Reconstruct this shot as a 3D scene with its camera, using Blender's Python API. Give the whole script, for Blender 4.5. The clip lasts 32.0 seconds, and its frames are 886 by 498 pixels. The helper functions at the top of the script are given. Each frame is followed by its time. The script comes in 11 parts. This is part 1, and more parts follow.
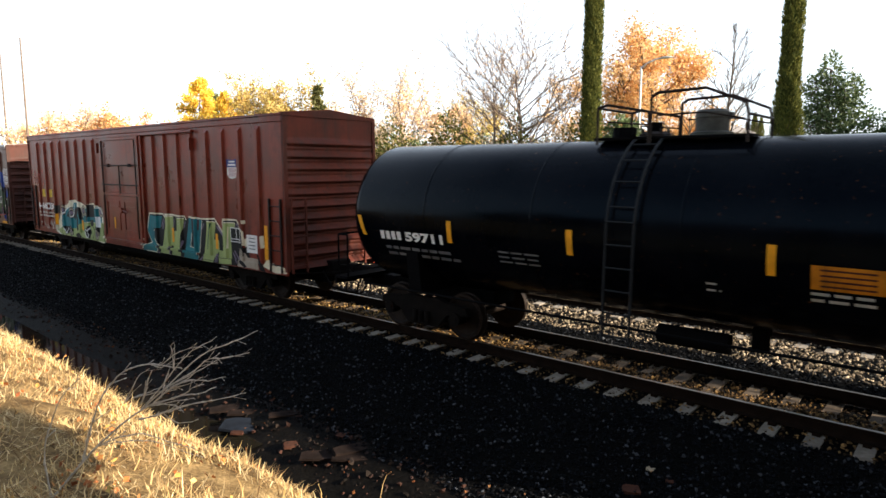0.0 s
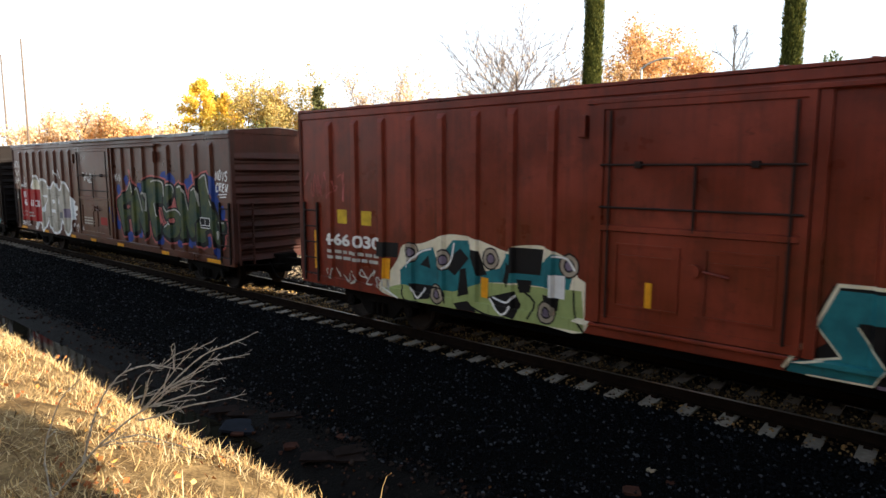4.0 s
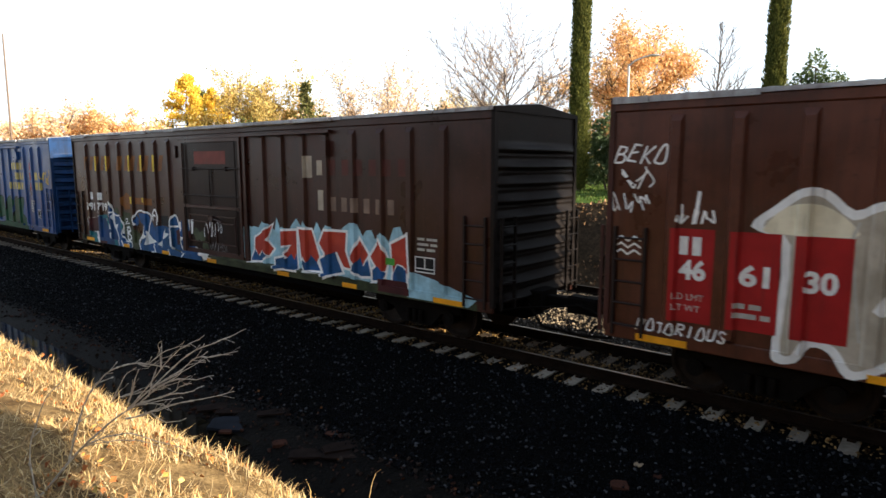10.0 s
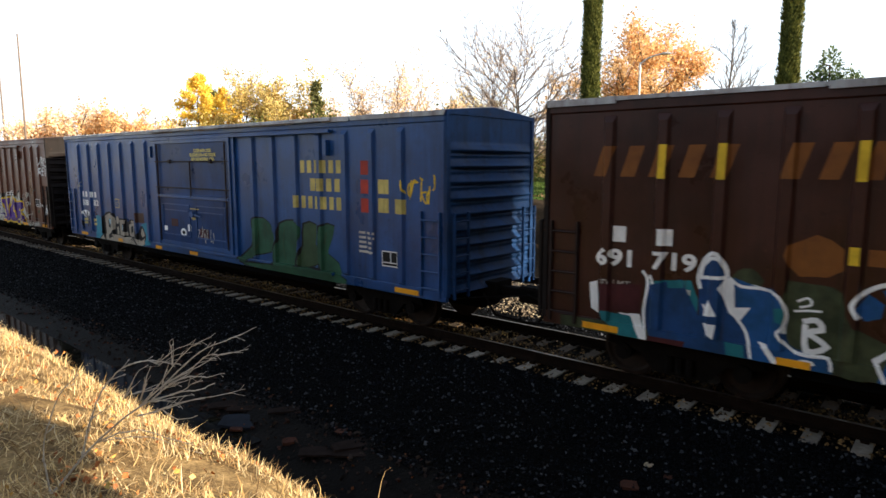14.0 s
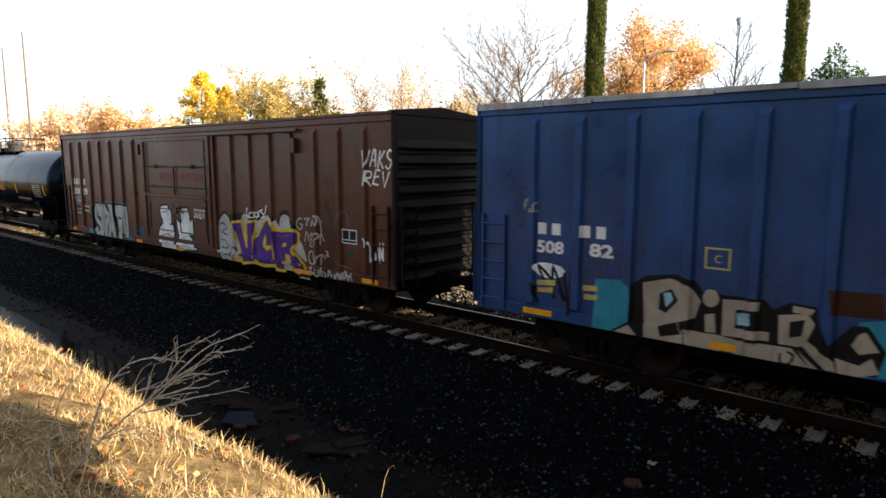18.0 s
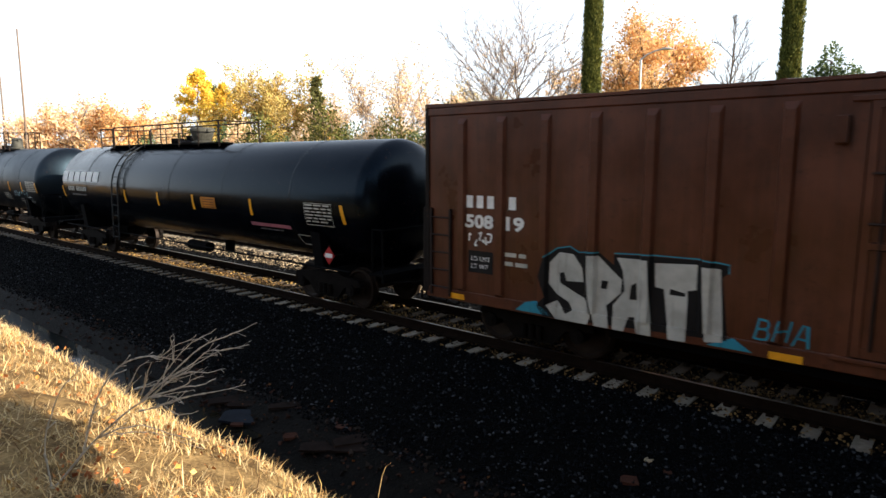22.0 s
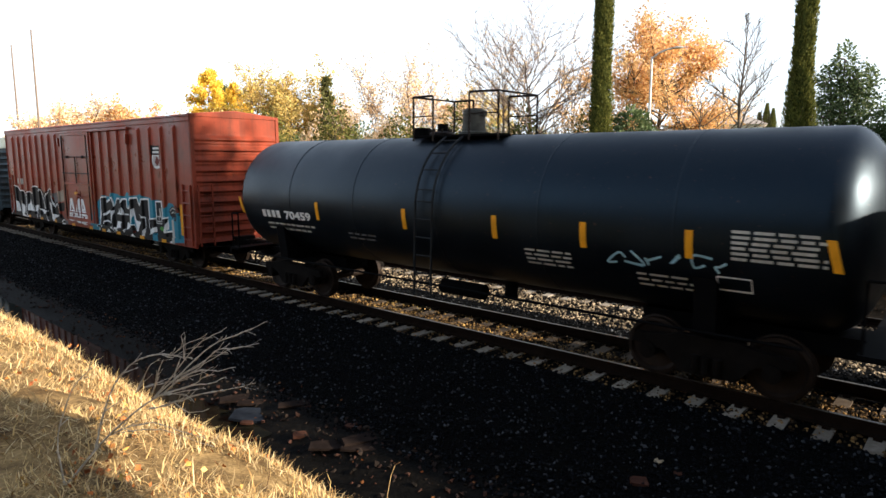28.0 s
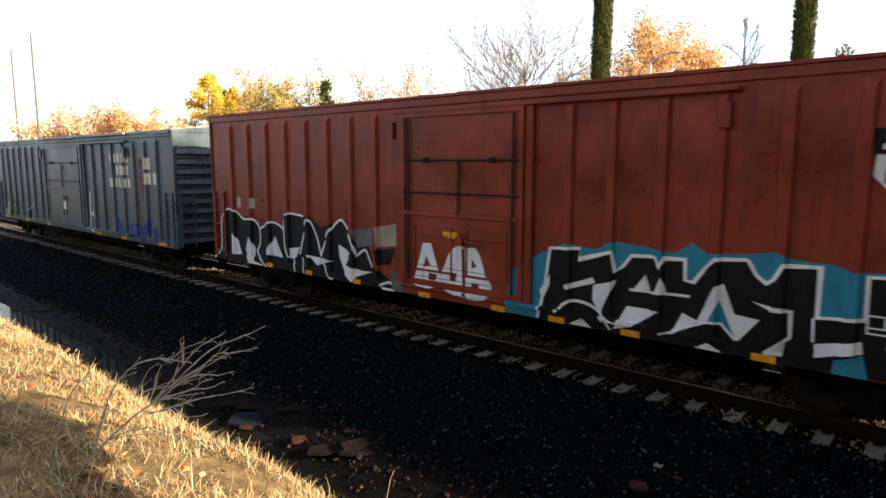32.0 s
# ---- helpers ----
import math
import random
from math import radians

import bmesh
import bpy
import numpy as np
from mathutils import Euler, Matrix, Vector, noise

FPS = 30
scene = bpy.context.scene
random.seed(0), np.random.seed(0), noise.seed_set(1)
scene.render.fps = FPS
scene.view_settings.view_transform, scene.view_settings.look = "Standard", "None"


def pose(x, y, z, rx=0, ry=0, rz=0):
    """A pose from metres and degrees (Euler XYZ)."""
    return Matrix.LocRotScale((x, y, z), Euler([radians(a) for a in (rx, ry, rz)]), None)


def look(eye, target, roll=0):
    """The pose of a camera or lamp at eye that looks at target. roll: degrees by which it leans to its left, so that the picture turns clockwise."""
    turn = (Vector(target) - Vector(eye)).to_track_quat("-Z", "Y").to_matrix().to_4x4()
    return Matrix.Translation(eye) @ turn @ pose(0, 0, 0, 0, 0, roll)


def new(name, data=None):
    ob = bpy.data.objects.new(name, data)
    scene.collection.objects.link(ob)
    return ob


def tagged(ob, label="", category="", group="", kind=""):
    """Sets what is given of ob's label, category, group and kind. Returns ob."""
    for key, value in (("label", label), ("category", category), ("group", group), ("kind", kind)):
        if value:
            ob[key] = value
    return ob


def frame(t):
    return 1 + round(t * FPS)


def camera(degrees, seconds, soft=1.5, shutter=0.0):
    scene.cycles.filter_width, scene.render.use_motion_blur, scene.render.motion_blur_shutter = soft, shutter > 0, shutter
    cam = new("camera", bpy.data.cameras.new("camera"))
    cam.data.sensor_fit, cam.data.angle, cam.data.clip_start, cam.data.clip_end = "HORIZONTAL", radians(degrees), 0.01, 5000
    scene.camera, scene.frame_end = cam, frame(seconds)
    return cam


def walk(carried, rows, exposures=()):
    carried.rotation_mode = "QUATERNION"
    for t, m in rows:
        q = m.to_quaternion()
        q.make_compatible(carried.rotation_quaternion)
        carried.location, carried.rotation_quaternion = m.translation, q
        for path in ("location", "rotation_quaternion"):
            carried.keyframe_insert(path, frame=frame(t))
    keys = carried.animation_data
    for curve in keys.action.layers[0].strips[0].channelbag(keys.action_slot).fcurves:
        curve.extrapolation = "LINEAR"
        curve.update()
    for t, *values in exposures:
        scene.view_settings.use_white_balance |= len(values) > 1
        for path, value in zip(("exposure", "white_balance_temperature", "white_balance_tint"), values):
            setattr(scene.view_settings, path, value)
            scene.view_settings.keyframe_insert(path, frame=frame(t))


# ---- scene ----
cam = camera(70.4, 32.0, soft=1.5, shutter=0.25)
EYE = (0.0, -10.34, 3.42)


def aim(turn, dip):
    """A level view from EYE: degrees to the left of +y, and degrees down."""
    a, b = radians(turn), radians(dip)
    way = Vector((-math.sin(a) * math.cos(b), math.cos(a) * math.cos(b), -math.sin(b)))
    return look(EYE, Vector(EYE) + way)


AIM = [(0, 40.51, 7.47), (0.5, 40.44, 7.45), (1, 40.39, 7.40), (1.5, 40.44, 7.40), (2, 40.52, 7.44), (2.5, 40.57, 7.40), (3, 40.53, 7.38), (3.5, 40.52, 7.38), (5.5, 40.63, 7.38), (6, 40.44, 7.40), (6.5, 40.20, 7.47), (7, 40.01, 7.53), (7.5, 39.97, 7.54), (8, 39.98, 7.56), (8.5, 40.06, 7.62), (9, 40.14, 7.69), (9.5, 39.92, 7.70), (10, 39.49, 7.70), (10.5, 39.38, 7.70), (11, 39.74, 7.72), (11.5, 39.89, 7.77), (12, 39.97, 7.78), (12.5, 40.04, 7.78), (13, 40.10, 7.78), (13.5, 40.32, 7.78), (14, 40.39, 7.80), (14.5, 40.25, 7.84), (16.5, 40.68, 7.94), (17, 40.68, 7.94), (17.5, 40.68, 7.95), (18, 40.71, 8.00), (18.5, 40.80, 8.02), (19, 40.74, 8.03), (19.5, 40.64, 8.08), (20, 40.73, 8.11), (20.5, 40.98, 8.16), (21, 40.86, 8.19), (21.5, 40.51, 8.23), (22, 40.43, 8.19), (22.5, 40.67, 8.18), (23, 40.87, 8.16), (23.5, 40.91, 8.10), (24, 40.91, 8.02), (24.5, 40.94, 7.97), (25, 41.05, 8.00), (25.5, 41.08, 8.02), (27.5, 41.38, 8.25), (28, 41.30, 8.24), (28.5, 41.16, 8.19), (29, 41.11, 8.18), (29.5, 41.23, 8.16), (30, 41.36, 8.10), (30.5, 41.36, 8.02), (31, 41.26, 7.94), (31.5, 41.23, 7.88), (32, 41.23, 7.86)]
walk(cam, [(t, aim(turn, dip)) for t, turn, dip in AIM], [(0.0, 1.80, 6200, 9), (8.0, 1.76, 6200, 9), (20.0, 1.68, 6200, 9), (32.0, 1.66, 6150, 9)])

# ---- light ----
SUN_SIDE, SUN_HIGH = 70.0, 20.5  # degrees from +y towards +x, and above the horizon
world = bpy.data.worlds.new("world")
scene.world = world
world.use_nodes = True
_n, _l = world.node_tree.nodes, world.node_tree.links
sky = _n.new("ShaderNodeTexSky")
sky.sky_type, sky.sun_disc = "NISHITA", False
sky.sun_elevation, sky.sun_rotation = radians(SUN_HIGH), radians(SUN_SIDE)
sky.air_density, sky.dust_density = 1.0, 2.0
# thin broken cloud, denser in the haze near the horizon
_co, _no, _ra, _mx = _n.new("ShaderNodeTexCoord"), _n.new("ShaderNodeTexNoise"), _n.new("ShaderNodeValToRGB"), _n.new("ShaderNodeMix")
_no.inputs["Scale"].default_value, _no.inputs["Detail"].default_value = 2.2, 6.0
_ra.color_ramp.elements[0].position, _ra.color_ramp.elements[1].position = 0.3, 0.65
_ra.color_ramp.elements[0].color, _ra.color_ramp.elements[1].color = (0.55, 0.55, 0.55, 1), (0.9, 0.9, 0.9, 1)
_mx.data_type = "RGBA"
_mx.inputs[7].default_value = (7.7, 8.1, 8.5, 1)
_xy, _hi, _mu = _n.new("ShaderNodeSeparateXYZ"), _n.new("ShaderNodeMapRange"), _n.new("ShaderNodeMath")
_hi.inputs[1].default_value, _hi.inputs[2].default_value, _hi.inputs[3].default_value, _hi.inputs[4].default_value = 0.15, 0.75, 1.0, 0.2
_mu.operation = "MULTIPLY"
_l.new(_co.outputs["Generated"], _xy.inputs[0])
_l.new(_xy.outputs[2], _hi.inputs[0])
_l.new(_hi.outputs[0], _mu.inputs[0])
_l.new(_co.outputs["Generated"], _no.inputs["Vector"])
_l.new(_no.outputs[0], _ra.inputs[0])
_l.new(_ra.outputs[0], _mu.inputs[1])
_l.new(_mu.outputs[0], _mx.inputs[0])
_l.new(sky.outputs[0], _mx.inputs[6])
_l.new(_mx.outputs[2], _n["Background"].inputs[0])
_n["Background"].inputs[1].default_value = 0.068
sun = new("sun", bpy.data.lights.new("sun", "SUN"))
sun.data.energy, sun.data.angle, sun.data.color = 4.7, radians(0.6), (1.0, 0.84, 0.64)
_s = Vector((math.sin(radians(SUN_SIDE)) * math.cos(radians(SUN_HIGH)), math.cos(radians(SUN_SIDE)) * math.cos(radians(SUN_HIGH)), math.sin(radians(SUN_HIGH))))
sun.matrix_world = look(_s * 60, (0, 0, 0))


# ---- tools ----
class Geo:
    """Gathers vertices and faces of one mesh."""

    def __init__(self):
        self.v, self.f, self.m = [], [], []

    def add(self, verts, faces, mat=0):
        k = len(self.v)
        self.v.extend([tuple(p) for p in verts])
        self.f.extend([tuple(i + k for i in q) for q in faces])
        self.m.extend([mat] * len(faces))
        return self

    def box(self, x0, x1, y0, y1, z0, z1, b=0.0, mat=0):
        """A box, with its edges along x cut by b."""
        if b:
            return self.prism([(y0 + b, z0), (y1 - b, z0), (y1, z0 + b), (y1, z1 - b), (y1 - b, z1), (y0 + b, z1), (y0, z1 - b), (y0, z0 + b)], x0, x1, mat)
        v = [(x, y, z) for x in (x0, x1) for y in (y0, y1) for z in (z0, z1)]
        return self.add(v, [(0, 1, 3, 2), (4, 6, 7, 5), (0, 4, 5, 1), (2, 3, 7, 6), (0, 2, 6, 4), (1, 5, 7, 3)], mat)

    def prism(self, loop, x0, x1, mat=0):
        """A loop of (y, z), counter-clockwise seen from +x, drawn out along x."""
        n = len(loop)
        v = [(x0, y, z) for y, z in loop] + [(x1, y, z) for y, z in loop]
        f = [(i, (i + 1) % n, n + (i + 1) % n, n + i) for i in range(n)]
        return self.add(v, f + [tuple(range(n - 1, -1, -1)), tuple(range(n, 2 * n))], mat)

    def tube(self, a, b, r, r2=None, seg=8, mat=0, caps=True):
        a, b = Vector(a), Vector(b)
        r2 = r if r2 is None else r2
        d = (b - a)
        if d.length < 1e-6:
            return self
        q = d.to_track_quat("Z", "Y")
        v = []
        for p, s in ((a, r), (b, r2)):
            for i in range(seg):
                t = 2 * math.pi * i / seg
                v.append(p + q @ Vector((s * math.cos(t), s * math.sin(t), 0)))
        f = [(i, (i + 1) % seg, seg + (i + 1) % seg, seg + i) for i in range(seg)]
        if caps:
            f += [tuple(range(seg - 1, -1, -1)), tuple(range(seg, 2 * seg))]
        return self.add(v, f, mat)

    def rod(self, points, r, seg=6, mat=0):
        for a, b in zip(points, points[1:]):
            self.tube(a, b, r, seg=seg, mat=mat)
        return self

    def lathe(self, loop, seg=24, axis="z", centre=(0, 0, 0), mat=0):
        """A line of (radius, height) turned round an axis."""
        v, f, n = [], [], len(loop)
        for i in range(seg):
            t = 2 * math.pi * i / seg
            c, s = math.cos(t), math.sin(t)
            for r, h in loop:
                p = {"z": (r * c, r * s, h), "x": (h, r * c, r * s), "y": (r * s, h, r * c)}[axis]
                v.append((p[0] + centre[0], p[1] + centre[1], p[2] + centre[2]))
        for i in range(seg):
            j = (i + 1) % seg
            for k in range(n - 1):
                f.append((i * n + k, j * n + k, j * n + k + 1, i * n + k + 1))
        return self.add(v, f, mat)

    def mesh(self, name, *mats, smooth=False):
        me = bpy.data.meshes.new(name)
        me.from_pydata(self.v, [], self.f)
        for m in mats:
            me.materials.append(m)
        if len(mats) > 1:
            me.polygons.foreach_set("material_index", self.m)
        if smooth:
            me.polygons.foreach_set("use_smooth", [True] * len(self.f))
        me.validate()
        me.update()
        return me


def part(name, geo, material, parent, label="", smooth=False):
    """One mesh object under a thing or a part."""
    mats = material if isinstance(material, (list, tuple)) else [material]
    me = geo if isinstance(geo, bpy.types.Mesh) else geo.mesh(name, *mats, smooth=smooth)
    ob = new(name, me)
    ob.parent = parent
    return tagged(ob, label=label)


def at(ob, x, y=0.0, z=0.0, rx=0, ry=0, rz=0):
    ob.matrix_basis = pose(x, y, z, rx, ry, rz)
    return ob


def root(name, label, category, group="", kind="", x=0.0, y=0.0, z=0.0, rz=0.0):
    ob = new(name)
    ob.matrix_basis = pose(x, y, z, 0, 0, rz)
    return tagged(ob, label, category, group, kind)


def thing(name, geo, material, label, category, group="", kind="", smooth=False):
    mats = material if isinstance(material, (list, tuple)) else [material]
    ob = new(name, geo.mesh(name, *mats, smooth=smooth))
    return tagged(ob, label, category, group, kind)


def lin(c):
    """Screen colour 0..255 to linear."""
    return tuple(((x / 255) / 12.92 if x < 10 else ((x / 255 + 0.055) / 1.055) ** 2.4) for x in c)


# ---- materials ----
def shader(name, rough=0.7, metal=0.0, spec=0.5):
    m = bpy.data.materials.new(name)
    m.use_nodes = True
    nt = m.node_tree
    b = nt.nodes["Principled BSDF"]
    b.inputs["Roughness"].default_value, b.inputs["Metallic"].default_value = rough, metal
    b.inputs["Specular IOR Level"].default_value = spec
    return m, nt, b


def tex(nt, kind, scale, detail=4.0, stretch=(1, 1, 1), rough=0.6, space="Object"):
    co = nt.nodes.new("ShaderNodeTexCoord")
    mp = nt.nodes.new("ShaderNodeMapping")
    mp.inputs["Scale"].default_value = stretch
    nt.links.new(co.outputs[space], mp.inputs[0])
    t = nt.nodes.new({"noise": "ShaderNodeTexNoise", "voronoi": "ShaderNodeTexVoronoi"}[kind])
    t.inputs["Scale"].default_value = scale
    if kind == "noise":
        t.inputs["Detail"].default_value, t.inputs["Roughness"].default_value = detail, rough
    nt.links.new(mp.outputs[0], t.inputs["Vector"])
    return t


def ramp(nt, source, stops):
    r = nt.nodes.new("ShaderNodeValToRGB")
    while len(r.color_ramp.elements) < len(stops):
        r.color_ramp.elements.new(0.5)
    for e, (p, c) in zip(r.color_ramp.elements, stops):
        e.position, e.color = p, (*c, 1.0) if len(c) == 3 else c
    nt.links.new(source, r.inputs[0])
    return r.outputs[0]


def mix(nt, fac, a, b, how="MIX"):
    n = nt.nodes.new("ShaderNodeMix")
    n.data_type, n.blend_type = "RGBA", how
    for k, val in ((0, fac), (6, a), (7, b)):
        if isinstance(val, (int, float)):
            n.inputs[k].default_value = val
        elif isinstance(val, tuple):
            n.inputs[k].default_value = (*val, 1.0)
        else:
            nt.links.new(val, n.inputs[k])
    return n.outputs[2]


def bump(nt, b, height, strength=0.3, distance=0.01):
    n = nt.nodes.new("ShaderNodeBump")
    n.inputs["Strength"].default_value, n.inputs["Distance"].default_value = strength, distance
    nt.links.new(height, n.inputs["Height"])
    nt.links.new(n.outputs[0], b.inputs["Normal"])


W3 = lambda v: (v, v, v)


def paint(name, colour, rough=0.33, dirt=(0.03, 0.022, 0.017), amount=0.55, fade=1.35, metal=0.0, spec=0.26, even=0.1):
    """Weathered rolling-stock paint: faded patches, vertical streaks, rust specks."""
    m, nt, b = shader(name, rough, metal, spec)
    patch = tex(nt, "noise", 0.8, 5)
    streak = tex(nt, "noise", 1.0, 6, (5.0, 5.0, 0.35))
    speck = tex(nt, "noise", 14.0, 4)
    faded = tuple(min(1, c * fade + 0.003) for c in colour)
    dark = tuple(c * 0.66 for c in colour)
    c = mix(nt, ramp(nt, patch.outputs[0], [(0.35, W3(0)), (0.7, W3(1))]), dark, faded)
    blotch = tex(nt, "noise", 1.7, 7, (1.0, 1.0, 0.8), 0.7)
    c = mix(nt, ramp(nt, blotch.outputs[0], [(0.50, W3(0)), (0.64, W3(amount))]), c, tuple(0.5 * x + 0.35 * y for x, y in zip(dirt, colour)))
    c = mix(nt, ramp(nt, streak.outputs[0], [(0.5, W3(0)), (0.75, W3(amount))]), c, dirt)
    fine = tex(nt, "noise", 2.0, 5, (14.0, 14.0, 0.5))
    c = mix(nt, ramp(nt, fine.outputs[0], [(0.48, W3(0)), (0.75, W3(0.28))]), c, tuple(min(1, x * 1.6 + 0.004) for x in colour))
    scrape = tex(nt, "noise", 5.0, 6, (1.0, 1.0, 1.6), 0.75)
    c = mix(nt, ramp(nt, scrape.outputs[0], [(0.60, W3(0)), (0.68, W3(0.7))]), c, tuple(x * 0.45 for x in colour))
    c = mix(nt, ramp(nt, speck.outputs[0], [(0.66, W3(0)), (0.74, W3(0.8))]), c, (0.09, 0.04, 0.02))
    nt.links.new(c, b.inputs["Base Color"])
    nt.links.new(ramp(nt, patch.outputs[0], [(0.3, W3(rough - even)), (0.7, W3(min(1, rough + 1.6 * even)))]), b.inputs["Roughness"])
    bump(nt, b, patch.outputs[0], 0.25, 0.02)
    return m


def plain(name, colour, rough=0.6, metal=0.0, vary=0.25, scale=6.0, random_object=0.0, spec=0.2):
    m, nt, b = shader(name, rough, metal, spec)
    n = tex(nt, "noise", scale, 5)
    lo, hi = tuple(c * (1 - vary) for c in colour), tuple(min(1, c * (1 + vary)) for c in colour)
    c = mix(nt, ramp(nt, n.outputs[0], [(0.3, W3(0)), (0.7, W3(1))]), lo, hi)
    if random_object:
        info = nt.nodes.new("ShaderNodeObjectInfo")
        c = mix(nt, ramp(nt, info.outputs["Random"], [(0, W3(0)), (1, W3(random_object))]), c, tuple(x * 0.35 for x in colour))
    nt.links.new(c, b.inputs["Base Color"])
    bump(nt, b, n.outputs[0], 0.15, 0.01)
    return m


def island(name, colours, rough=0.8, metal=0.0, trans=0.0, spec=0.12):
    """A colour for each loose piece of a joined mesh."""
    m, nt, b = shader(name, rough, metal, spec)
    g = nt.nodes.new("ShaderNodeNewGeometry")
    k = len(colours)
    c = ramp(nt, g.outputs["Random Per Island"], [(i / max(1, k - 1), c) for i, c in enumerate(colours)])
    nt.links.new(c, b.inputs["Base Color"])
    if trans:
        t = nt.nodes.new("ShaderNodeBsdfTranslucent")
        nt.links.new(c, t.inputs[0])
        x = nt.nodes.new("ShaderNodeMixShader")
        x.inputs[0].default_value = trans
        nt.links.new(b.outputs[0], x.inputs[1])
        nt.links.new(t.outputs[0], x.inputs[2])
        nt.links.new(x.outputs[0], nt.nodes["Material Output"].inputs[0])
    return m


M_RED = paint("red_oxide_paint", (0.168, 0.025, 0.011), spec=0.25, dirt=(0.020, 0.010, 0.007))
M_RED2 = paint("faded_red_paint", (0.235, 0.035, 0.015), spec=0.27, dirt=(0.06, 0.018, 0.011))
M_BROWN = paint("dark_brown_paint", (0.082, 0.024, 0.012), spec=0.32, dirt=(0.018, 0.011, 0.008))
M_BROWN2 = paint("oxide_brown_paint", (0.036, 0.0105, 0.0065), amount=0.6, spec=0.27, dirt=(0.010, 0.006, 0.005))
M_BROWN3 = paint("freight_brown_paint", (0.084, 0.026, 0.012), amount=0.45, spec=0.28, dirt=(0.022, 0.012, 0.008))
M_BLUE = paint("blue_paint", (0.008, 0.053, 0.180), amount=0.45, fade=1.3, spec=0.38, dirt=(0.008, 0.015, 0.03))
M_DOOR = paint("grimy_brown_door_paint", (0.016, 0.007, 0.005), amount=0.6, spec=0.1, dirt=(0.006, 0.004, 0.0035))
M_BLUEDOOR = paint("grimy_blue_door_paint", (0.006, 0.036, 0.130), amount=0.6, spec=0.14, dirt=(0.005, 0.009, 0.018))
M_SLATE = paint("faded_slate_paint", (0.066, 0.098, 0.110), amount=0.6, fade=1.3, spec=0.35)
# darker copies of four side paints: shade between cars put into the ends
M_REDEND = paint("shaded_grimy_red_end_paint", (0.10, 0.020, 0.010), rough=0.6, spec=0.2, amount=0.75)
M_BROWNEND = paint("shaded_grimy_brown_end_paint", (0.060, 0.018, 0.012), rough=0.6, spec=0.2, amount=0.75)
M_BLUEEND = paint("shaded_grimy_blue_end_paint", (0.005, 0.032, 0.105), rough=0.6, spec=0.15, amount=0.75, dirt=(0.004, 0.008, 0.018))
M_RED2END = paint("shaded_grimy_faded_red_end_paint", (0.20, 0.034, 0.015), rough=0.6, spec=0.15, amount=0.6)
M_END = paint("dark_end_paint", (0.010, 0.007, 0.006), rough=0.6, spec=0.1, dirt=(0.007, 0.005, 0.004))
M_TANK = paint("black_tank_paint", (0.0010, 0.0016, 0.0034), rough=0.20, spec=0.17, dirt=(0.002, 0.0024, 0.0034), amount=0.35, fade=1.3, even=0.05)
M_TANK0 = paint("deep_black_tank_paint", (0.0007, 0.0011, 0.0024), rough=0.18, spec=0.055, dirt=(0.0014, 0.0016, 0.0022), amount=0.35, fade=1.3, even=0.05)
M_TANK2 = paint("greyed_tank_paint", (0.002, 0.003, 0.005), rough=0.40, spec=0.38, dirt=(0.007, 0.007, 0.007), amount=0.5, even=0.06)
for _m in (M_TANK0, M_TANK, M_TANK2):
    _m.node_tree.nodes["Principled BSDF"].inputs["Specular Tint"].default_value = (0.45, 0.72, 1.0, 1)
M_BLACK = plain("black_steel", (0.0028, 0.0028, 0.0032), 0.75, spec=0.04)
M_DARKROD = plain("dark_rod_steel", (0.020, 0.012, 0.010), 0.6, vary=0.4, spec=0.15)
M_LADDER = plain("grey_ladder_steel", (0.010, 0.012, 0.014), 0.6, spec=0.15)
M_PIPE = plain("rusty_pipe_rail", (0.020, 0.014, 0.011), 0.6, vary=0.5, spec=0.15)
M_BONNET = plain("grey_valve_bonnet", (0.060, 0.060, 0.052), 0.6, vary=0.35, spec=0.15)
M_GRIME = plain("grimy_steel", (0.006, 0.0048, 0.0042), 0.75, vary=0.5, spec=0.06)
M_WHEEL = plain("worn_wheel_steel", (0.018, 0.012, 0.009), 0.55, 0.4, vary=0.4)
M_ROOF = paint("galvanised_roof", (0.33, 0.34, 0.35), rough=0.5, dirt=(0.12, 0.07, 0.05), amount=0.7, fade=1.5)
M_YELLOW = plain("yellow_reflective_sheet", (0.75, 0.33, 0.015), 0.4, vary=0.15)
M_WHITE = plain("white_lettering", (0.72, 0.71, 0.68), 0.6, vary=0.15)
M_RAIL = plain("rusty_rail_side", (0.0095, 0.0058, 0.0040), 0.8, 0.0, vary=0.4, spec=0.04)
M_RAILTOP = plain("polished_rail_head", (0.14, 0.12, 0.10), 0.35, 0.8, vary=0.2)
M_TIE, _nt, _b = shader("concrete_tie", 0.9, 0, 0.2)
_c = mix(_nt, ramp(_nt, tex(_nt, "noise", 9, 5).outputs[0], [(0.3, W3(0)), (0.7, W3(1))]), (0.20, 0.175, 0.14), (0.40, 0.35, 0.285))
_o = _nt.nodes.new("ShaderNodeObjectInfo")
_c = mix(_nt, ramp(_nt, _o.outputs["Random"], [(0, W3(0)), (1, W3(0.5))]), _c, (0.09, 0.075, 0.06))
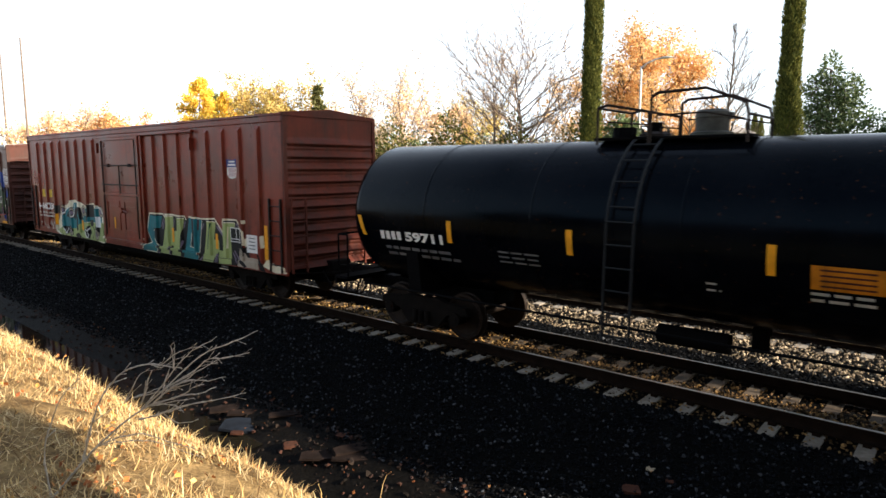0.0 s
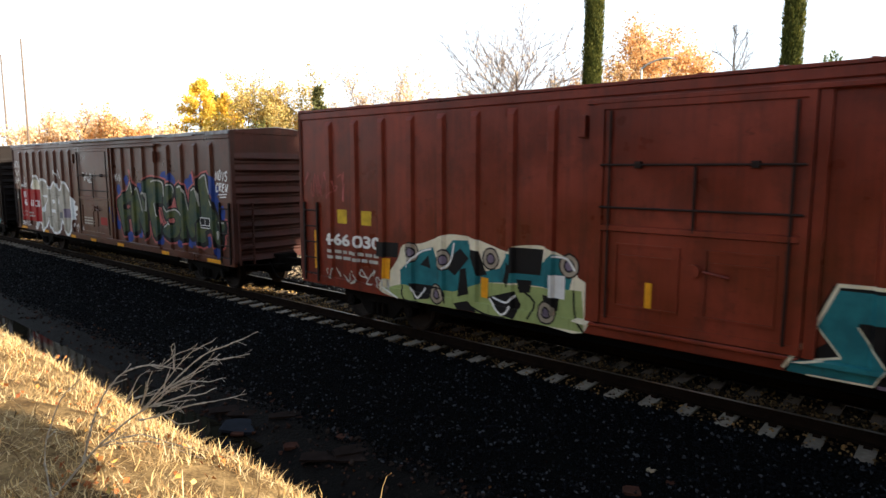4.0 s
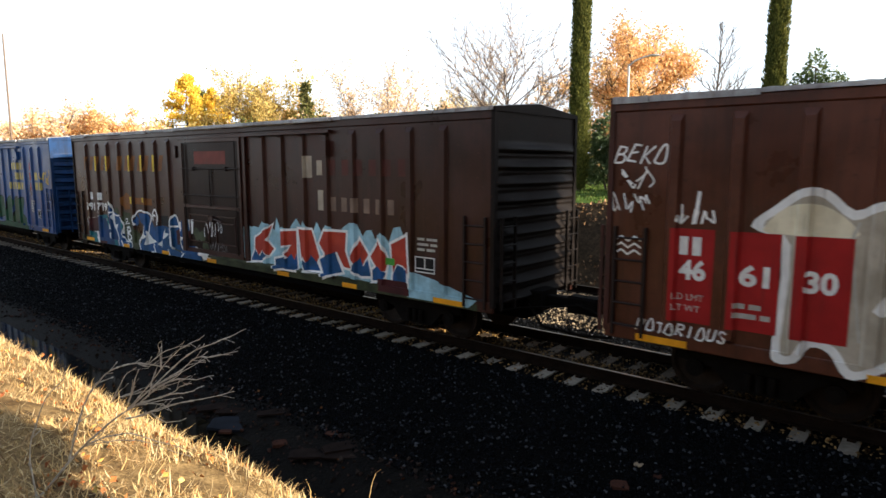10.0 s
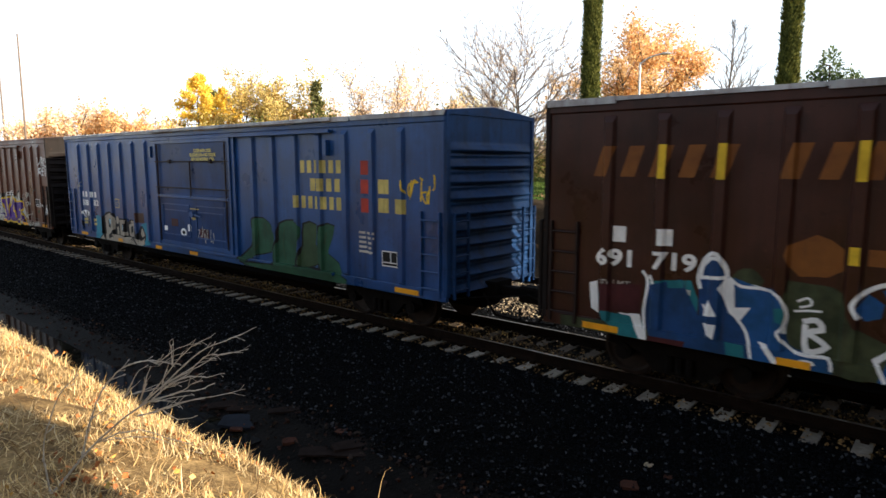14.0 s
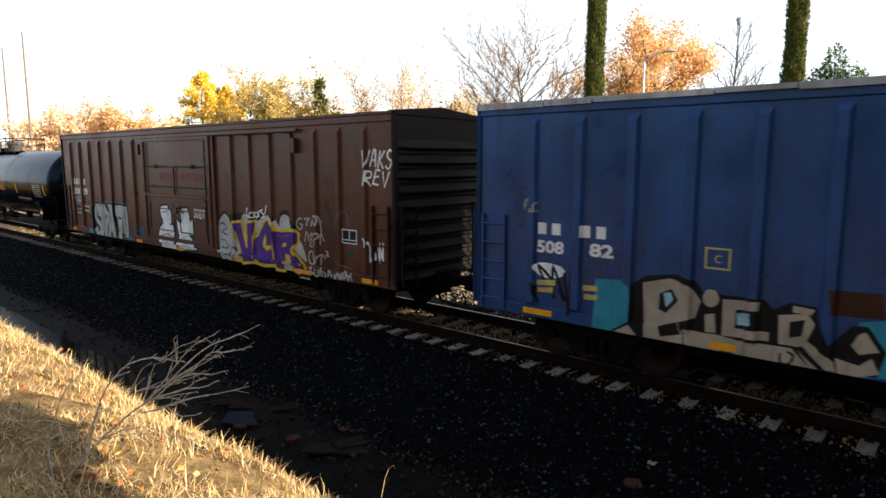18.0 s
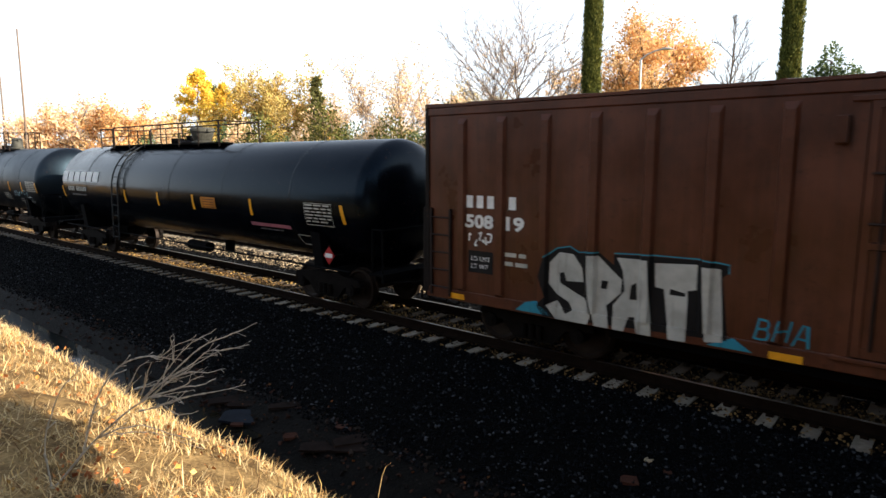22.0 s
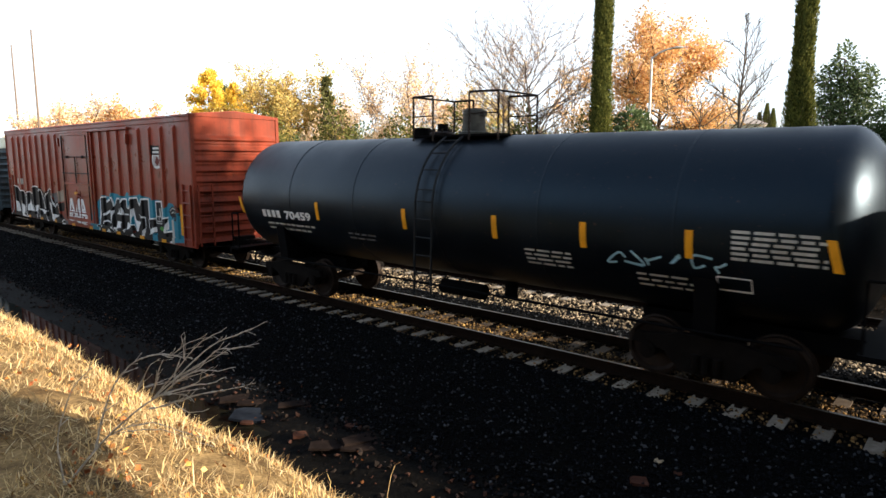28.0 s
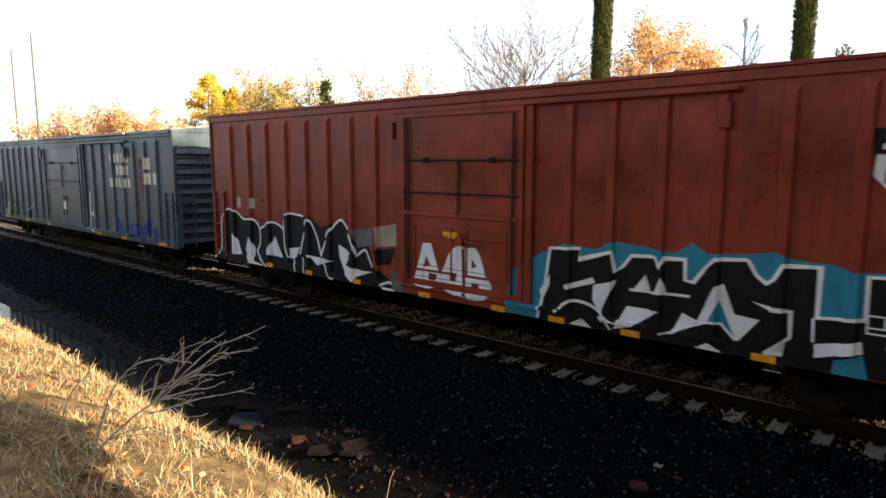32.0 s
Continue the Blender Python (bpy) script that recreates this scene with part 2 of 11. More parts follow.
# darker between the rails: the shade under the cars is put into the tie colour
_co, _sp, _ab = _nt.nodes.new("ShaderNodeTexCoord"), _nt.nodes.new("ShaderNodeSeparateXYZ"), _nt.nodes.new("ShaderNodeMath")
_ab.operation = "ABSOLUTE"
_nt.links.new(_co.outputs["Object"], _sp.inputs[0])
_nt.links.new(_sp.outputs[1], _ab.inputs[0])
_c = mix(_nt, ramp(_nt, _ab.outputs[0], [(0.45, W3(0.85)), (0.85, W3(0.10))]), _c, (0.055, 0.036, 0.022))
_nt.links.new(_c, _b.inputs["Base Color"])


# ---- ground, ditch, tracks ----
NEAR_TRACK, FAR_TRACK = 0.0, 4.95
PROFILE = [(-400, 2.6), (-40, 2.2), (-14, 1.95), (-10, 1.75), (-8.9, 1.46), (-7.7, 0.955), (-7.1, 0.36), (-6.48, -0.62), (-6.1, -0.80), (-5.3, -0.82), (-4.9, -0.66),
           (-4.2, -0.56), (-1.75, -0.245), (-1.35, -0.225), (6.2, -0.225), (6.6, -0.27), (7.3, -0.42), (7.8, -0.32), (8.3, 0.45), (8.9, 1.35), (9.6, 1.95), (10.4, 2.12), (20, 2.2), (45, 2.4), (400, 3.0), (2500, 6.0)]


def lie(x, y):
    """The ground's height."""
    for (a, p), (b, q) in zip(PROFILE, PROFILE[1:]):
        if a <= y <= b:
            z = p + (q - p) * (y - a) / (b - a)
            break
    else:
        z = PROFILE[0][1] if y < 0 else PROFILE[-1][1]
    rough = 0.06 if (-9.9 < y < -6.6 or 7.6 < y < 10) else 0.012
    if abs(y) < 60 and abs(x) < 90:
        z += rough * 2 * noise.noise((x * 0.9, y * 0.9, 1.7)) + rough * noise.noise((x * 3.1, y * 3.1, 4.2))
    return z


def ground_material(name, stops, scale, fine, rough=0.95, bumpy=0.5):
    m, nt, b = shader(name, rough, 0, 0.05)
    big = tex(nt, "noise", scale, 6)
    small = tex(nt, "noise", fine, 5)
    c = ramp(nt, big.outputs[0], stops)
    c = mix(nt, ramp(nt, small.outputs[0], [(0.3, W3(0.35)), (0.7, W3(1))]), tuple(x * 0.35 for x in stops[0][1]), c)
    nt.links.new(c, b.inputs["Base Color"])
    bump(nt, b, small.outputs[0], bumpy, 0.05)
    return m


G_STRAW = ground_material("dry_straw_soil", [(0.3, (0.06, 0.033, 0.015)), (0.5, (0.26, 0.17, 0.075)), (0.7, (0.50, 0.34, 0.15))], 3.0, 30)
# mud carries the train's shade over the ditch in its near-black colour
G_MUD = ground_material("shaded_wet_mud", [(0.3, (0.002, 0.0018, 0.0015)), (0.7, (0.009, 0.0075, 0.006))], 2.0, 16, 0.7)
# bed kept near black: the train's shade is put into its colour
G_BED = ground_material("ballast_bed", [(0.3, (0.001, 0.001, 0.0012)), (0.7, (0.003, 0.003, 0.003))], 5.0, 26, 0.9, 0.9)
G_BANK = ground_material("leafy_bank_soil", [(0.3, (0.025, 0.018, 0.011)), (0.55, (0.065, 0.045, 0.027)), (0.75, (0.13, 0.085, 0.045))], 2.2, 14)
G_LAWN = ground_material("lawn", [(0.3, (0.055, 0.10, 0.018)), (0.55, (0.10, 0.16, 0.03)), (0.75, (0.16, 0.17, 0.05))], 0.9, 22)
G_FAR = ground_material("far_ground", [(0.3, (0.05, 0.07, 0.02)), (0.7, (0.13, 0.12, 0.05))], 0.05, 3)


def build_ground():
    xs = sorted(set([-2500, -900, -400, -200, -120] + [-90 + 3 * i for i in range(16)] + [-42 + 0.5 * i for i in range(105)] + [12, 16, 24, 40, 80, 200, 500, 1200, 2500]))
    ys = sorted(set([-2500, -900, -400, -150, -60, -40, -25, -18, -14, -12] + [-11 + 0.22 * i for i in range(34)] + [-3.6, -3, -2.4, -1.75, -1.35, -0.7, 0, 1, 2, 3, 4, 5, 6] +
                    [6.6 + 0.25 * i for i in range(17)] + [11, 12.5, 14, 17, 20, 25, 32, 38, 45, 60, 90, 140, 220, 400, 900, 2500]))
    g = Geo()
    g.v = [(x, y, lie(x, y) if abs(y) < 2400 else PROFILE[-1 if y > 0 else 0][1]) for x in xs for y in ys]
    n = len(ys)
    for i in range(len(xs) - 1):
        for j in range(n - 1):
            y = (ys[j] + ys[j + 1]) / 2
            g.f.append((i * n + j, (i + 1) * n + j, (i + 1) * n + j + 1, i * n + j + 1))
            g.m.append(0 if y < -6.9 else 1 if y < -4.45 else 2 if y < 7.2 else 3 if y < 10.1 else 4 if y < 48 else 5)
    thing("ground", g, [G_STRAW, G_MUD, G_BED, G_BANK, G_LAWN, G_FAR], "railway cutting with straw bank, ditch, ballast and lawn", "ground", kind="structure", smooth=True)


build_ground()

# still water in the ditch
_m, _nt, _b = shader("murky_water", 0.05, 0, 0.05)
_b.inputs["Base Color"].default_value = (0.010, 0.009, 0.006, 1)
bump(_nt, _b, tex(_nt, "noise", 3.0, 2).outputs[0], 0.02, 0.01)
_g = Geo()
for i in range(10):
    x0, x1 = -24 + 1.6 * i, -24 + 1.6 * (i + 1)
    _g.add([(x0, -6.6, -0.775), (x1, -6.6, -0.775), (x1, -4.85, -0.775), (x0, -4.85, -0.775)], [(0, 1, 2, 3)])
thing("water", _g, _m, "still murky water in the trackside ditch", "water", kind="structure")


def rail_loop(c):
    h = [(-0.07, -0.186), (0.07, -0.186), (0.07, -0.172), (0.012, -0.150), (0.009, -0.05), (0.036, -0.038), (0.036, -0.006), (0.028, 0.0), (-0.028, 0.0), (-0.036, -0.006), (-0.036, -0.038), (-0.009, -0.05), (-0.012, -0.150), (-0.07, -0.172)]
    return [(y + c, z) for y, z in h]


TIE_STEP, TIE_FIRST = 0.565, -4.237


def build_track(name, y, label):
    track = root(name, label, "railway track", kind="structure", y=y)
    for side in (-0.7535, 0.7535):
        g = Geo().prism(rail_loop(side), -150, 40)
        rail = part("rail", g, M_RAIL, track)
        part("rail_head", Geo().box(-150, 40, side - 0.03, side + 0.03, 0.0, 0.003), M_RAILTOP, rail, "polished running surface")
    t = Geo()
    t.add([(-0.12, -1.29, -0.45), (0.12, -1.29, -0.45), (0.12, 1.29, -0.45), (-0.12, 1.29, -0.45), (-0.105, -1.27, -0.20), (0.105, -1.27, -0.20), (0.105, 1.27, -0.20), (-0.105, 1.27, -0.20)],
          [(3, 2, 1, 0), (4, 5, 6, 7), (0, 1, 5, 4), (1, 2, 6, 5), (2, 3, 7, 6), (3, 0, 4, 7)])
    tie_mesh = t.mesh("tie", M_TIE)
    c = Geo()
    for s in (-0.7535, 0.7535):
        for d in (-0.11, 0.11):
            c.box(-0.05, 0.05, s + d - 0.035, s + d + 0.035, -0.2, -0.155)
    clip_mesh = c.mesh("rail_clips", M_RAIL)
    for i in range(-150, 16):
        tie = part("tie", tie_mesh, None, track)
        at(tie, TIE_FIRST + i * TIE_STEP + random.uniform(-0.02, 0.02), random.uniform(-0.025, 0.025), random.uniform(-0.01, 0.008), 0, 0, random.uniform(-0.7, 0.7))
        if -75 < i < 12:
            part("rail_clips", clip_mesh, None, tie)
    return track


build_track("near_track", NEAR_TRACK, "rusty steel rails on pale concrete ties in dark ballast")
build_track("far_track", FAR_TRACK, "second track of steel rails on concrete ties")


def stones(name, spots, size, mat, label):
    """Crushed stone: squashed eight-cornered lumps, joined."""
    rng = np.random.default_rng(7)
    base = np.array([(1, 0.2, 0.1), (-0.9, -0.3, 0.2), (0.1, 1, -0.1), (-0.2, -0.9, 0.0), (0.1, 0.1, 0.8), (-0.1, 0.0, -0.8)], float)
    tri = np.array([(0, 2, 4), (2, 1, 4), (1, 3, 4), (3, 0, 4), (2, 0, 5), (1, 2, 5), (3, 1, 5), (0, 3, 5)])
    n = len(spots)
    a = rng.uniform(0, 2 * np.pi, n)
    b = rng.uniform(-0.9, 0.9, n)
    s = rng.uniform(size[0], size[1], (n, 1, 1)) * rng.uniform(0.6, 1.3, (n, 6, 1)) * rng.uniform(0.65, 1.2, (n, 1, 3))
    v = base[None] * s
    ca, sa, cb, sb = np.cos(a), np.sin(a), np.cos(b), np.sin(b)
    x, y, z = v[..., 0].copy(), v[..., 1].copy(), v[..., 2].copy()
    y, z = y * cb[:, None] - z * sb[:, None], y * sb[:, None] + z * cb[:, None]
    x, y = x * ca[:, None] - y * sa[:, None], x * sa[:, None] + y * ca[:, None]
    v = np.stack([x, y, z], -1) + np.array(spots)[:, None, :]
    f = tri[None] + 6 * np.arange(n)[:, None, None]
    me = bpy.data.meshes.new(name)
    me.from_pydata(v.reshape(-1, 3).tolist(), [], f.reshape(-1, 3).tolist())
    me.materials.append(mat)
    ob = new(name, me)
    return tagged(ob, label, "ballast", kind="stuff")


# shaded and sunlit copies of the ballast; shade, sun and glints are coloured in
M_STONE = island("shaded_crushed_basalt", [(0.0012, 0.0015, 0.002), (0.0025, 0.003, 0.004), (0.0015, 0.0018, 0.0024), (0.003, 0.0037, 0.0048), (0.0015, 0.0018, 0.0024), (0.007, 0.008, 0.0105), (0.0008, 0.001, 0.0014), (0.065, 0.07, 0.08)], 0.75, spec=0.05)
M_STONE2 = island("sunlit_tan_stone", [(0.03, 0.024, 0.017), (0.16, 0.125, 0.085), (0.06, 0.047, 0.032), (0.60, 0.48, 0.33), (0.10, 0.075, 0.05), (0.34, 0.26, 0.17)], 0.6)
M_STONE3 = island("shaded_brown_stone", [(0.008, 0.006, 0.005), (0.055, 0.033, 0.014), (0.012, 0.009, 0.007), (0.30, 0.18, 0.07), (0.027, 0.016, 0.009)], 0.6, spec=0.05)


def scatter(n, x0, x1, y0, y1, seed, lift=0.01):
    rng = np.random.default_rng(seed)
    out = []
    for x, y in zip(x1 - (x1 - x0) * rng.power(1.0, n) * rng.uniform(0, 1, n) ** 0.6, rng.uniform(y0, y1, n)):
        out.append((x, y, lie(x, y) + lift + rng.uniform(-0.012, 0.015)))
    return out


stones("shoulder_ballast", scatter(42000, -46, 3.5, -4.62, -1.25, 3), (0.013, 0.040), M_STONE, "crushed ballast on the track shoulder, darkened as in the train's shade")
stones("crib_ballast", scatter(9000, -40, 3.5, -1.28, 1.28, 6, 0.012), (0.018, 0.036), M_STONE3, "brown crushed ballast filling the space between ties, shade in its colour")
stones("gauge_ballast", scatter(7500, -40, 3.5, -0.66, 0.16, 9, 0.034), (0.018, 0.040), M_STONE3, "brown crushed ballast heaped over the middle of the ties, shade in its colour")
# dark strip put where the cars' shade falls beyond the near ties
stones("oily_ballast", scatter(6000, -40, 3.5, 1.25, 2.1, 8, 0.015), (0.018, 0.042), M_STONE, "dark ballast strip standing for the cars' shade beside the near ties")
stones("middle_ballast", scatter(23000, -40, 3.5, 2.0, 7.2, 5, 0.015), (0.018, 0.045), M_STONE2, "tan crushed ballast between the two tracks, sunlight in its colour")
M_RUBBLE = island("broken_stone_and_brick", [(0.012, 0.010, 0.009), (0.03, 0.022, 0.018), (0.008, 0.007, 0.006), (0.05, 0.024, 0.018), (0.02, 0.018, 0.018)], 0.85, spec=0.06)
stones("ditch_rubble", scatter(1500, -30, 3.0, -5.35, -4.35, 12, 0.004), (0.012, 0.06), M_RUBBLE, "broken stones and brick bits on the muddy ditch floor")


# ---- rolling stock ----
SIDE = 1.44


def wheelset_mesh():
    g = Geo()
    for s in (-1, 1):
        loop = [(0.0, 0.60), (0.13, 0.60), (0.13, 0.68), (0.30, 0.70), (0.40, 0.67), (0.485, 0.665), (0.485, 0.695), (0.46, 0.70), (0.455, 0.80), (0.40, 0.805), (0.36, 0.765), (0.14, 0.74), (0.13, 0.80), (0.085, 0.80), (0.085, 0.98), (0.0, 0.98)]
        g.lathe([(r, h * s) for r, h in loop], 28, "y")
    g.tube((0, -0.62, 0), (0, 0.62, 0), 0.085, seg=12)
    return g.mesh("wheelset", M_WHEEL, smooth=False)


def side_frame_mesh():
    """A cast truck side with pedestal jaws, arch and spring nest."""
    g = Geo()
    for y0, y1 in ((-1.06, -0.94),):
        top = [(-1.18, 0.56), (-1.12, 0.70), (-0.62, 0.74), (-0.42, 0.80), (0.42, 0.80), (0.62, 0.74), (1.12, 0.70), (1.18, 0.56)]
        low = [(1.02, 0.54), (0.66, 0.50), (0.40, 0.22), (-0.40, 0.22), (-0.66, 0.50), (-1.02, 0.54)]
        loop = top + low
        n = len(loop)
        g.add([(x, y0, z) for x, z in loop] + [(x, y1, z) for x, z in loop], [(i, (i + 1) % n, n + (i + 1) % n, n + i) for i in range(n)] + [tuple(range(n)), tuple(range(2 * n - 1, n - 1, -1))])
        for x in (-0.16, 0.0, 0.16):
            g.tube((x, -1.09, 0.28), (x, -1.09, 0.52), 0.06, seg=8)
        for x in (-0.889, 0.889):
            g.tube((x, -1.12, 0.46), (x, -0.9, 0.46), 0.13, seg=12)
            g.tube((x, -1.135, 0.46), (x, -1.12, 0.46), 0.07, seg=8)
    return g.mesh("side_frame", M_GRIME)


WHEELSET, SIDE_FRAME = wheelset_mesh(), side_frame_mesh()
WHEELS, CARS = [], []


def add_truck(car, x):
    g = Geo().box(-0.22, 0.22, -0.95, 0.95, 0.42, 0.66, 0.03).box(-0.3, 0.3, -0.3, 0.3, 0.64, 0.80)
    g.tube((-0.55, -0.8, 0.42), (-0.55, 0.8, 0.42), 0.05).tube((0.55, -0.8, 0.42), (0.55, 0.8, 0.42), 0.05)
    truck = part("truck", g, M_GRIME, car, "grimy cast steel truck")
    at(truck, x)
    part("side_frame", SIDE_FRAME, None, truck)
    at(part("side_frame", SIDE_FRAME, None, truck), 0, 0, 0, 0, 0, 180)
    for w in (-0.889, 0.889):
        ob = part("wheelset", WHEELSET, None, truck, "worn steel wheels on an axle")
        at(ob, w, 0, 0.46)
        WHEELS.append((ob, w))


def add_coupler(car, x, s, reach):
    g = Geo().box(min(x, x + s * (reach - 0.25)), max(x, x + s * (reach - 0.25)), -0.09, 0.09, 0.78, 0.96, 0.02)
    g.box(x + s * (reach - 0.14) - 0.14, x + s * (reach - 0.14) + 0.14, -0.16, 0.16, 0.70, 1.02, 0.04)
    g.box(min(x, x + s * 0.3), max(x, x + s * 0.3), -0.3, 0.3, 0.68, 1.06, 0.03)
    g.rod([(x + s * 0.15, -0.5, 0.85), (x + s * 0.4, -0.42, 0.45), (x + s * (reach - 0.1), -0.25, 0.35), (x + s * reach, -0.12, 0.55)], 0.025)
    part("coupler", g, M_GRIME, car, "rusty knuckle coupler with air hose")
    l = Geo().rod([(x + s * 0.05, -1.3, 0.85), (x + s * 0.12, -0.7, 0.80), (x + s * (reach - 0.2), -0.2, 0.9)], 0.018)
    part("uncoupling_lever", l, M_GRIME, car)


def ladder_geo(width, z0, z1, rungs, out):
    g = Geo()
    for x in (0, width):
        g.box(x - 0.022, x + 0.022, -0.05, 0.0, z0, z1)
    for i in range(rungs):
        z = z0 + (z1 - z0) * (i + 0.5) / rungs
        g.rod([(0, -out * 0.6, z), (width, -out * 0.6, z)], 0.016)
    return g


def end_geo(a, eave, s):
    """A pressed steel end with tapering horizontal corrugations."""
    ny, nz = 15, 130
    g = Geo()
    v = []
    for j in range(nz + 1):
        z = 0.95 + (eave + 0.02 - 0.95) * j / nz
        for i in range(ny):
            y = -SIDE + 0.03 + (2 * SIDE - 0.06) * i / (ny - 1)
            u = abs(y) / (SIDE - 0.03)
            low = eave - 0.52
            d = 0.0
            if z < low:
                k = (low - z) / 0.30
                p = k % 1.0
                # each pressing swells slowly and tucks back sharply below, with a thin bead between
                wave = (p / 0.52) ** 1.3 if p < 0.52 else max(0.0, 1 - (p - 0.52) / 0.14)
                bead = max(0.0, 1 - abs(p - 0.84) / 0.12)
                d = (0.15 * wave * (1 - u * u) ** 0.5 + 0.04 * bead) * min(1.0, (1 - u) * 6.0 + 0.1)
            v.append((s * (a + d), y, z))
    f = [(j * ny + i, j * ny + i + 1, (j + 1) * ny + i + 1, (j + 1) * ny + i) for j in range(nz) for i in range(ny - 1)]
    if s < 0:
        f = [q[::-1] for q in f]
    g.add(v, f)
    return g


def corner_post(a, eave, s, y):
    return Geo().box(min(s * (a - 0.05), s * (a + 0.03)), max(s * (a - 0.05), s * (a + 0.03)), y - 0.05, y + 0.05, 0.9, eave + 0.01)


def boxcar(label, centre, half, eave, door, ribs, body, end, roof, tags, door_bars, reach=1.35, ladder_z=2.5, sill=0.80, leaf_paint=None):
    """A sixty-foot box car: near side at -y, its front at +x. Heights above the rail."""
    car = root("boxcar", label, "box car", "freight cars of the train")
    a, e = half, eave
    rung_paint = body if body in (M_BLUE, M_SLATE, M_RED2) else M_DARKROD
    for s in (-1, 1):
        y0, y1 = (s * SIDE, s * (SIDE - 0.05)) if s < 0 else (s * (SIDE - 0.05), s * SIDE)
        part("side_wall", Geo().box(-a, a, y0, y1, 0.98, e - 0.1), body, car)
        lo = Geo()
        d = min(y0, y1) - (0.025 if s < 0 else 0)
        w = max(y0, y1) + (0.025 if s > 0 else 0)
        lo.box(-a, a, d, w, sill, 1.0, 0.012)
        part("side_sill", lo, body, car)
        part("top_chord", Geo().box(-a, a, d - 0.004, w + 0.004, e - 0.16, e, 0.02), body, car)
    rib = Geo()
    w0, w1, dep, z0, z1 = 0.10, 0.06, 0.065, 1.0, e - 0.22
    rib.add([(-w0, 0, z0), (-w1, -dep, z0 + 0.05), (w1, -dep, z0 + 0.05), (w0, 0, z0), (-w0, 0, z1), (-w1, -dep, z1 - 0.10), (w1, -dep, z1 - 0.10), (w0, 0, z1)],
            [(0, 1, 5, 4), (1, 2, 6, 5), (2, 3, 7, 6), (4, 5, 6, 7), (3, 2, 1, 0)])
    rib_mesh = rib.mesh("rib", body)
    for x in ribs:
        at(part("rib", rib_mesh, None, car), x, -SIDE)
        at(part("rib", rib_mesh, None, car), -x, SIDE, 0, 0, 0, 180)
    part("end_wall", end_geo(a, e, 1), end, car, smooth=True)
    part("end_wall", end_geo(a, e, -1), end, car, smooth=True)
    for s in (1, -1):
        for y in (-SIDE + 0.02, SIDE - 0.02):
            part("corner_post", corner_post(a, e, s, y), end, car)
    # roof: low gable with raised seams
    r = Geo().prism([(-SIDE - 0.045, e), (SIDE + 0.045, e), (SIDE + 0.045, e + 0.045), (0, e + 0.17), (-SIDE - 0.045, e + 0.045)], -a + 0.01, a - 0.01)
    top = part("roof", r, roof, car, "weathered metal roof")
    for s in (-1, 1):
        part("end_gable", Geo().prism([(-SIDE - 0.03, e - 0.02), (SIDE + 0.03, e - 0.02), (SIDE + 0.03, e + 0.05), (0, e + 0.18), (-SIDE - 0.03, e + 0.05)], min(s * (a - 0.02), s * (a + 0.025)), max(s * (a - 0.02), s * (a + 0.025))), end, car)
    if roof is M_ROOF:  # folded edge of the metal roof, bent and broken in places
        rng = random.Random(int(-centre * 10))
        x = -a + 0.02
        while x < a - 0.3:
            n = min(a - 0.02, x + rng.uniform(0.5, 1.9))
            h, o = rng.uniform(0.05, 0.10), rng.uniform(0.0, 0.012)
            part("roof_edge", Geo().box(x, n, -SIDE - 0.066 - o, -SIDE - 0.046, e + 0.045 - h, e + 0.05), roof, top)
            x = n + rng.uniform(0.01, 0.05)
        part("track_hood", Geo().box(-door - 0.25, door * 2 + 1.95, -SIDE - 0.15, -SIDE - 0.07, e - 0.03, e + 0.055, 0.012), roof, car, "pale metal hood over the door track")
    k = int(2 * a / 0.98)
    seam = Geo()
    seam.prism([(-SIDE - 0.05, e + 0.03), (-SIDE - 0.05, e + 0.06), (0, e + 0.20), (SIDE + 0.05, e + 0.06), (SIDE + 0.05, e + 0.03), (0, e + 0.165)][::-1], -0.035, 0.035)
    seam_mesh = seam.mesh("roof_seam", roof)
    for i in range(k + 1):
        at(part("roof_seam", seam_mesh, None, top), -a + 0.05 + (2 * a - 0.1) * i / k)
    # door, its tracks and its bars
    for s in (1, -1):
        g = Geo()
        dz0, dz1 = 1.04, e - 0.26
        g.box(-door, door, -SIDE - 0.075, -SIDE - 0.005, dz0, dz1, 0.01)
        if s > 0:
            leaf = part("door", g, leaf_paint or body, car, "sliding plug door with bars")
            fy = -SIDE - 0.075
            for x0, x1, z0, z1 in ((-door, -door + 0.09, dz0, dz1), (door - 0.09, door, dz0, dz1), (-door + 0.09, door - 0.09, dz1 - 0.10, dz1)):
                part("door_frame", Geo().box(x0, x1, fy - 0.035, fy + 0.002, z0, z1, 0.008), body, leaf)
            low, mid, high = door_bars
            part("door_bar", Geo().prism([(fy - 0.05, low - 0.035), (fy + 0.004, low - 0.055), (fy + 0.004, low + 0.055), (fy - 0.05, low + 0.035)], -door + 0.09, door - 0.09), body, leaf)
            # rods are darker than the door: their shadow is put into the colour
            for z in (mid, high):
                part("locking_rod", Geo().tube((-door + 0.06, fy - 0.045, z), (door - 0.06, fy - 0.045, z), 0.018, seg=6), M_DARKROD, leaf)
            for x, z0, z1 in ((-door + 0.2, dz0 + 0.1, dz1 - 0.12), (door - 0.2, dz0 + 0.1, dz1 - 0.12), (0.03, low, high)):
                part("locking_rod", Geo().tube((x, fy - 0.04, z0), (x, fy - 0.04, z1), 0.02, seg=6), M_DARKROD, leaf)
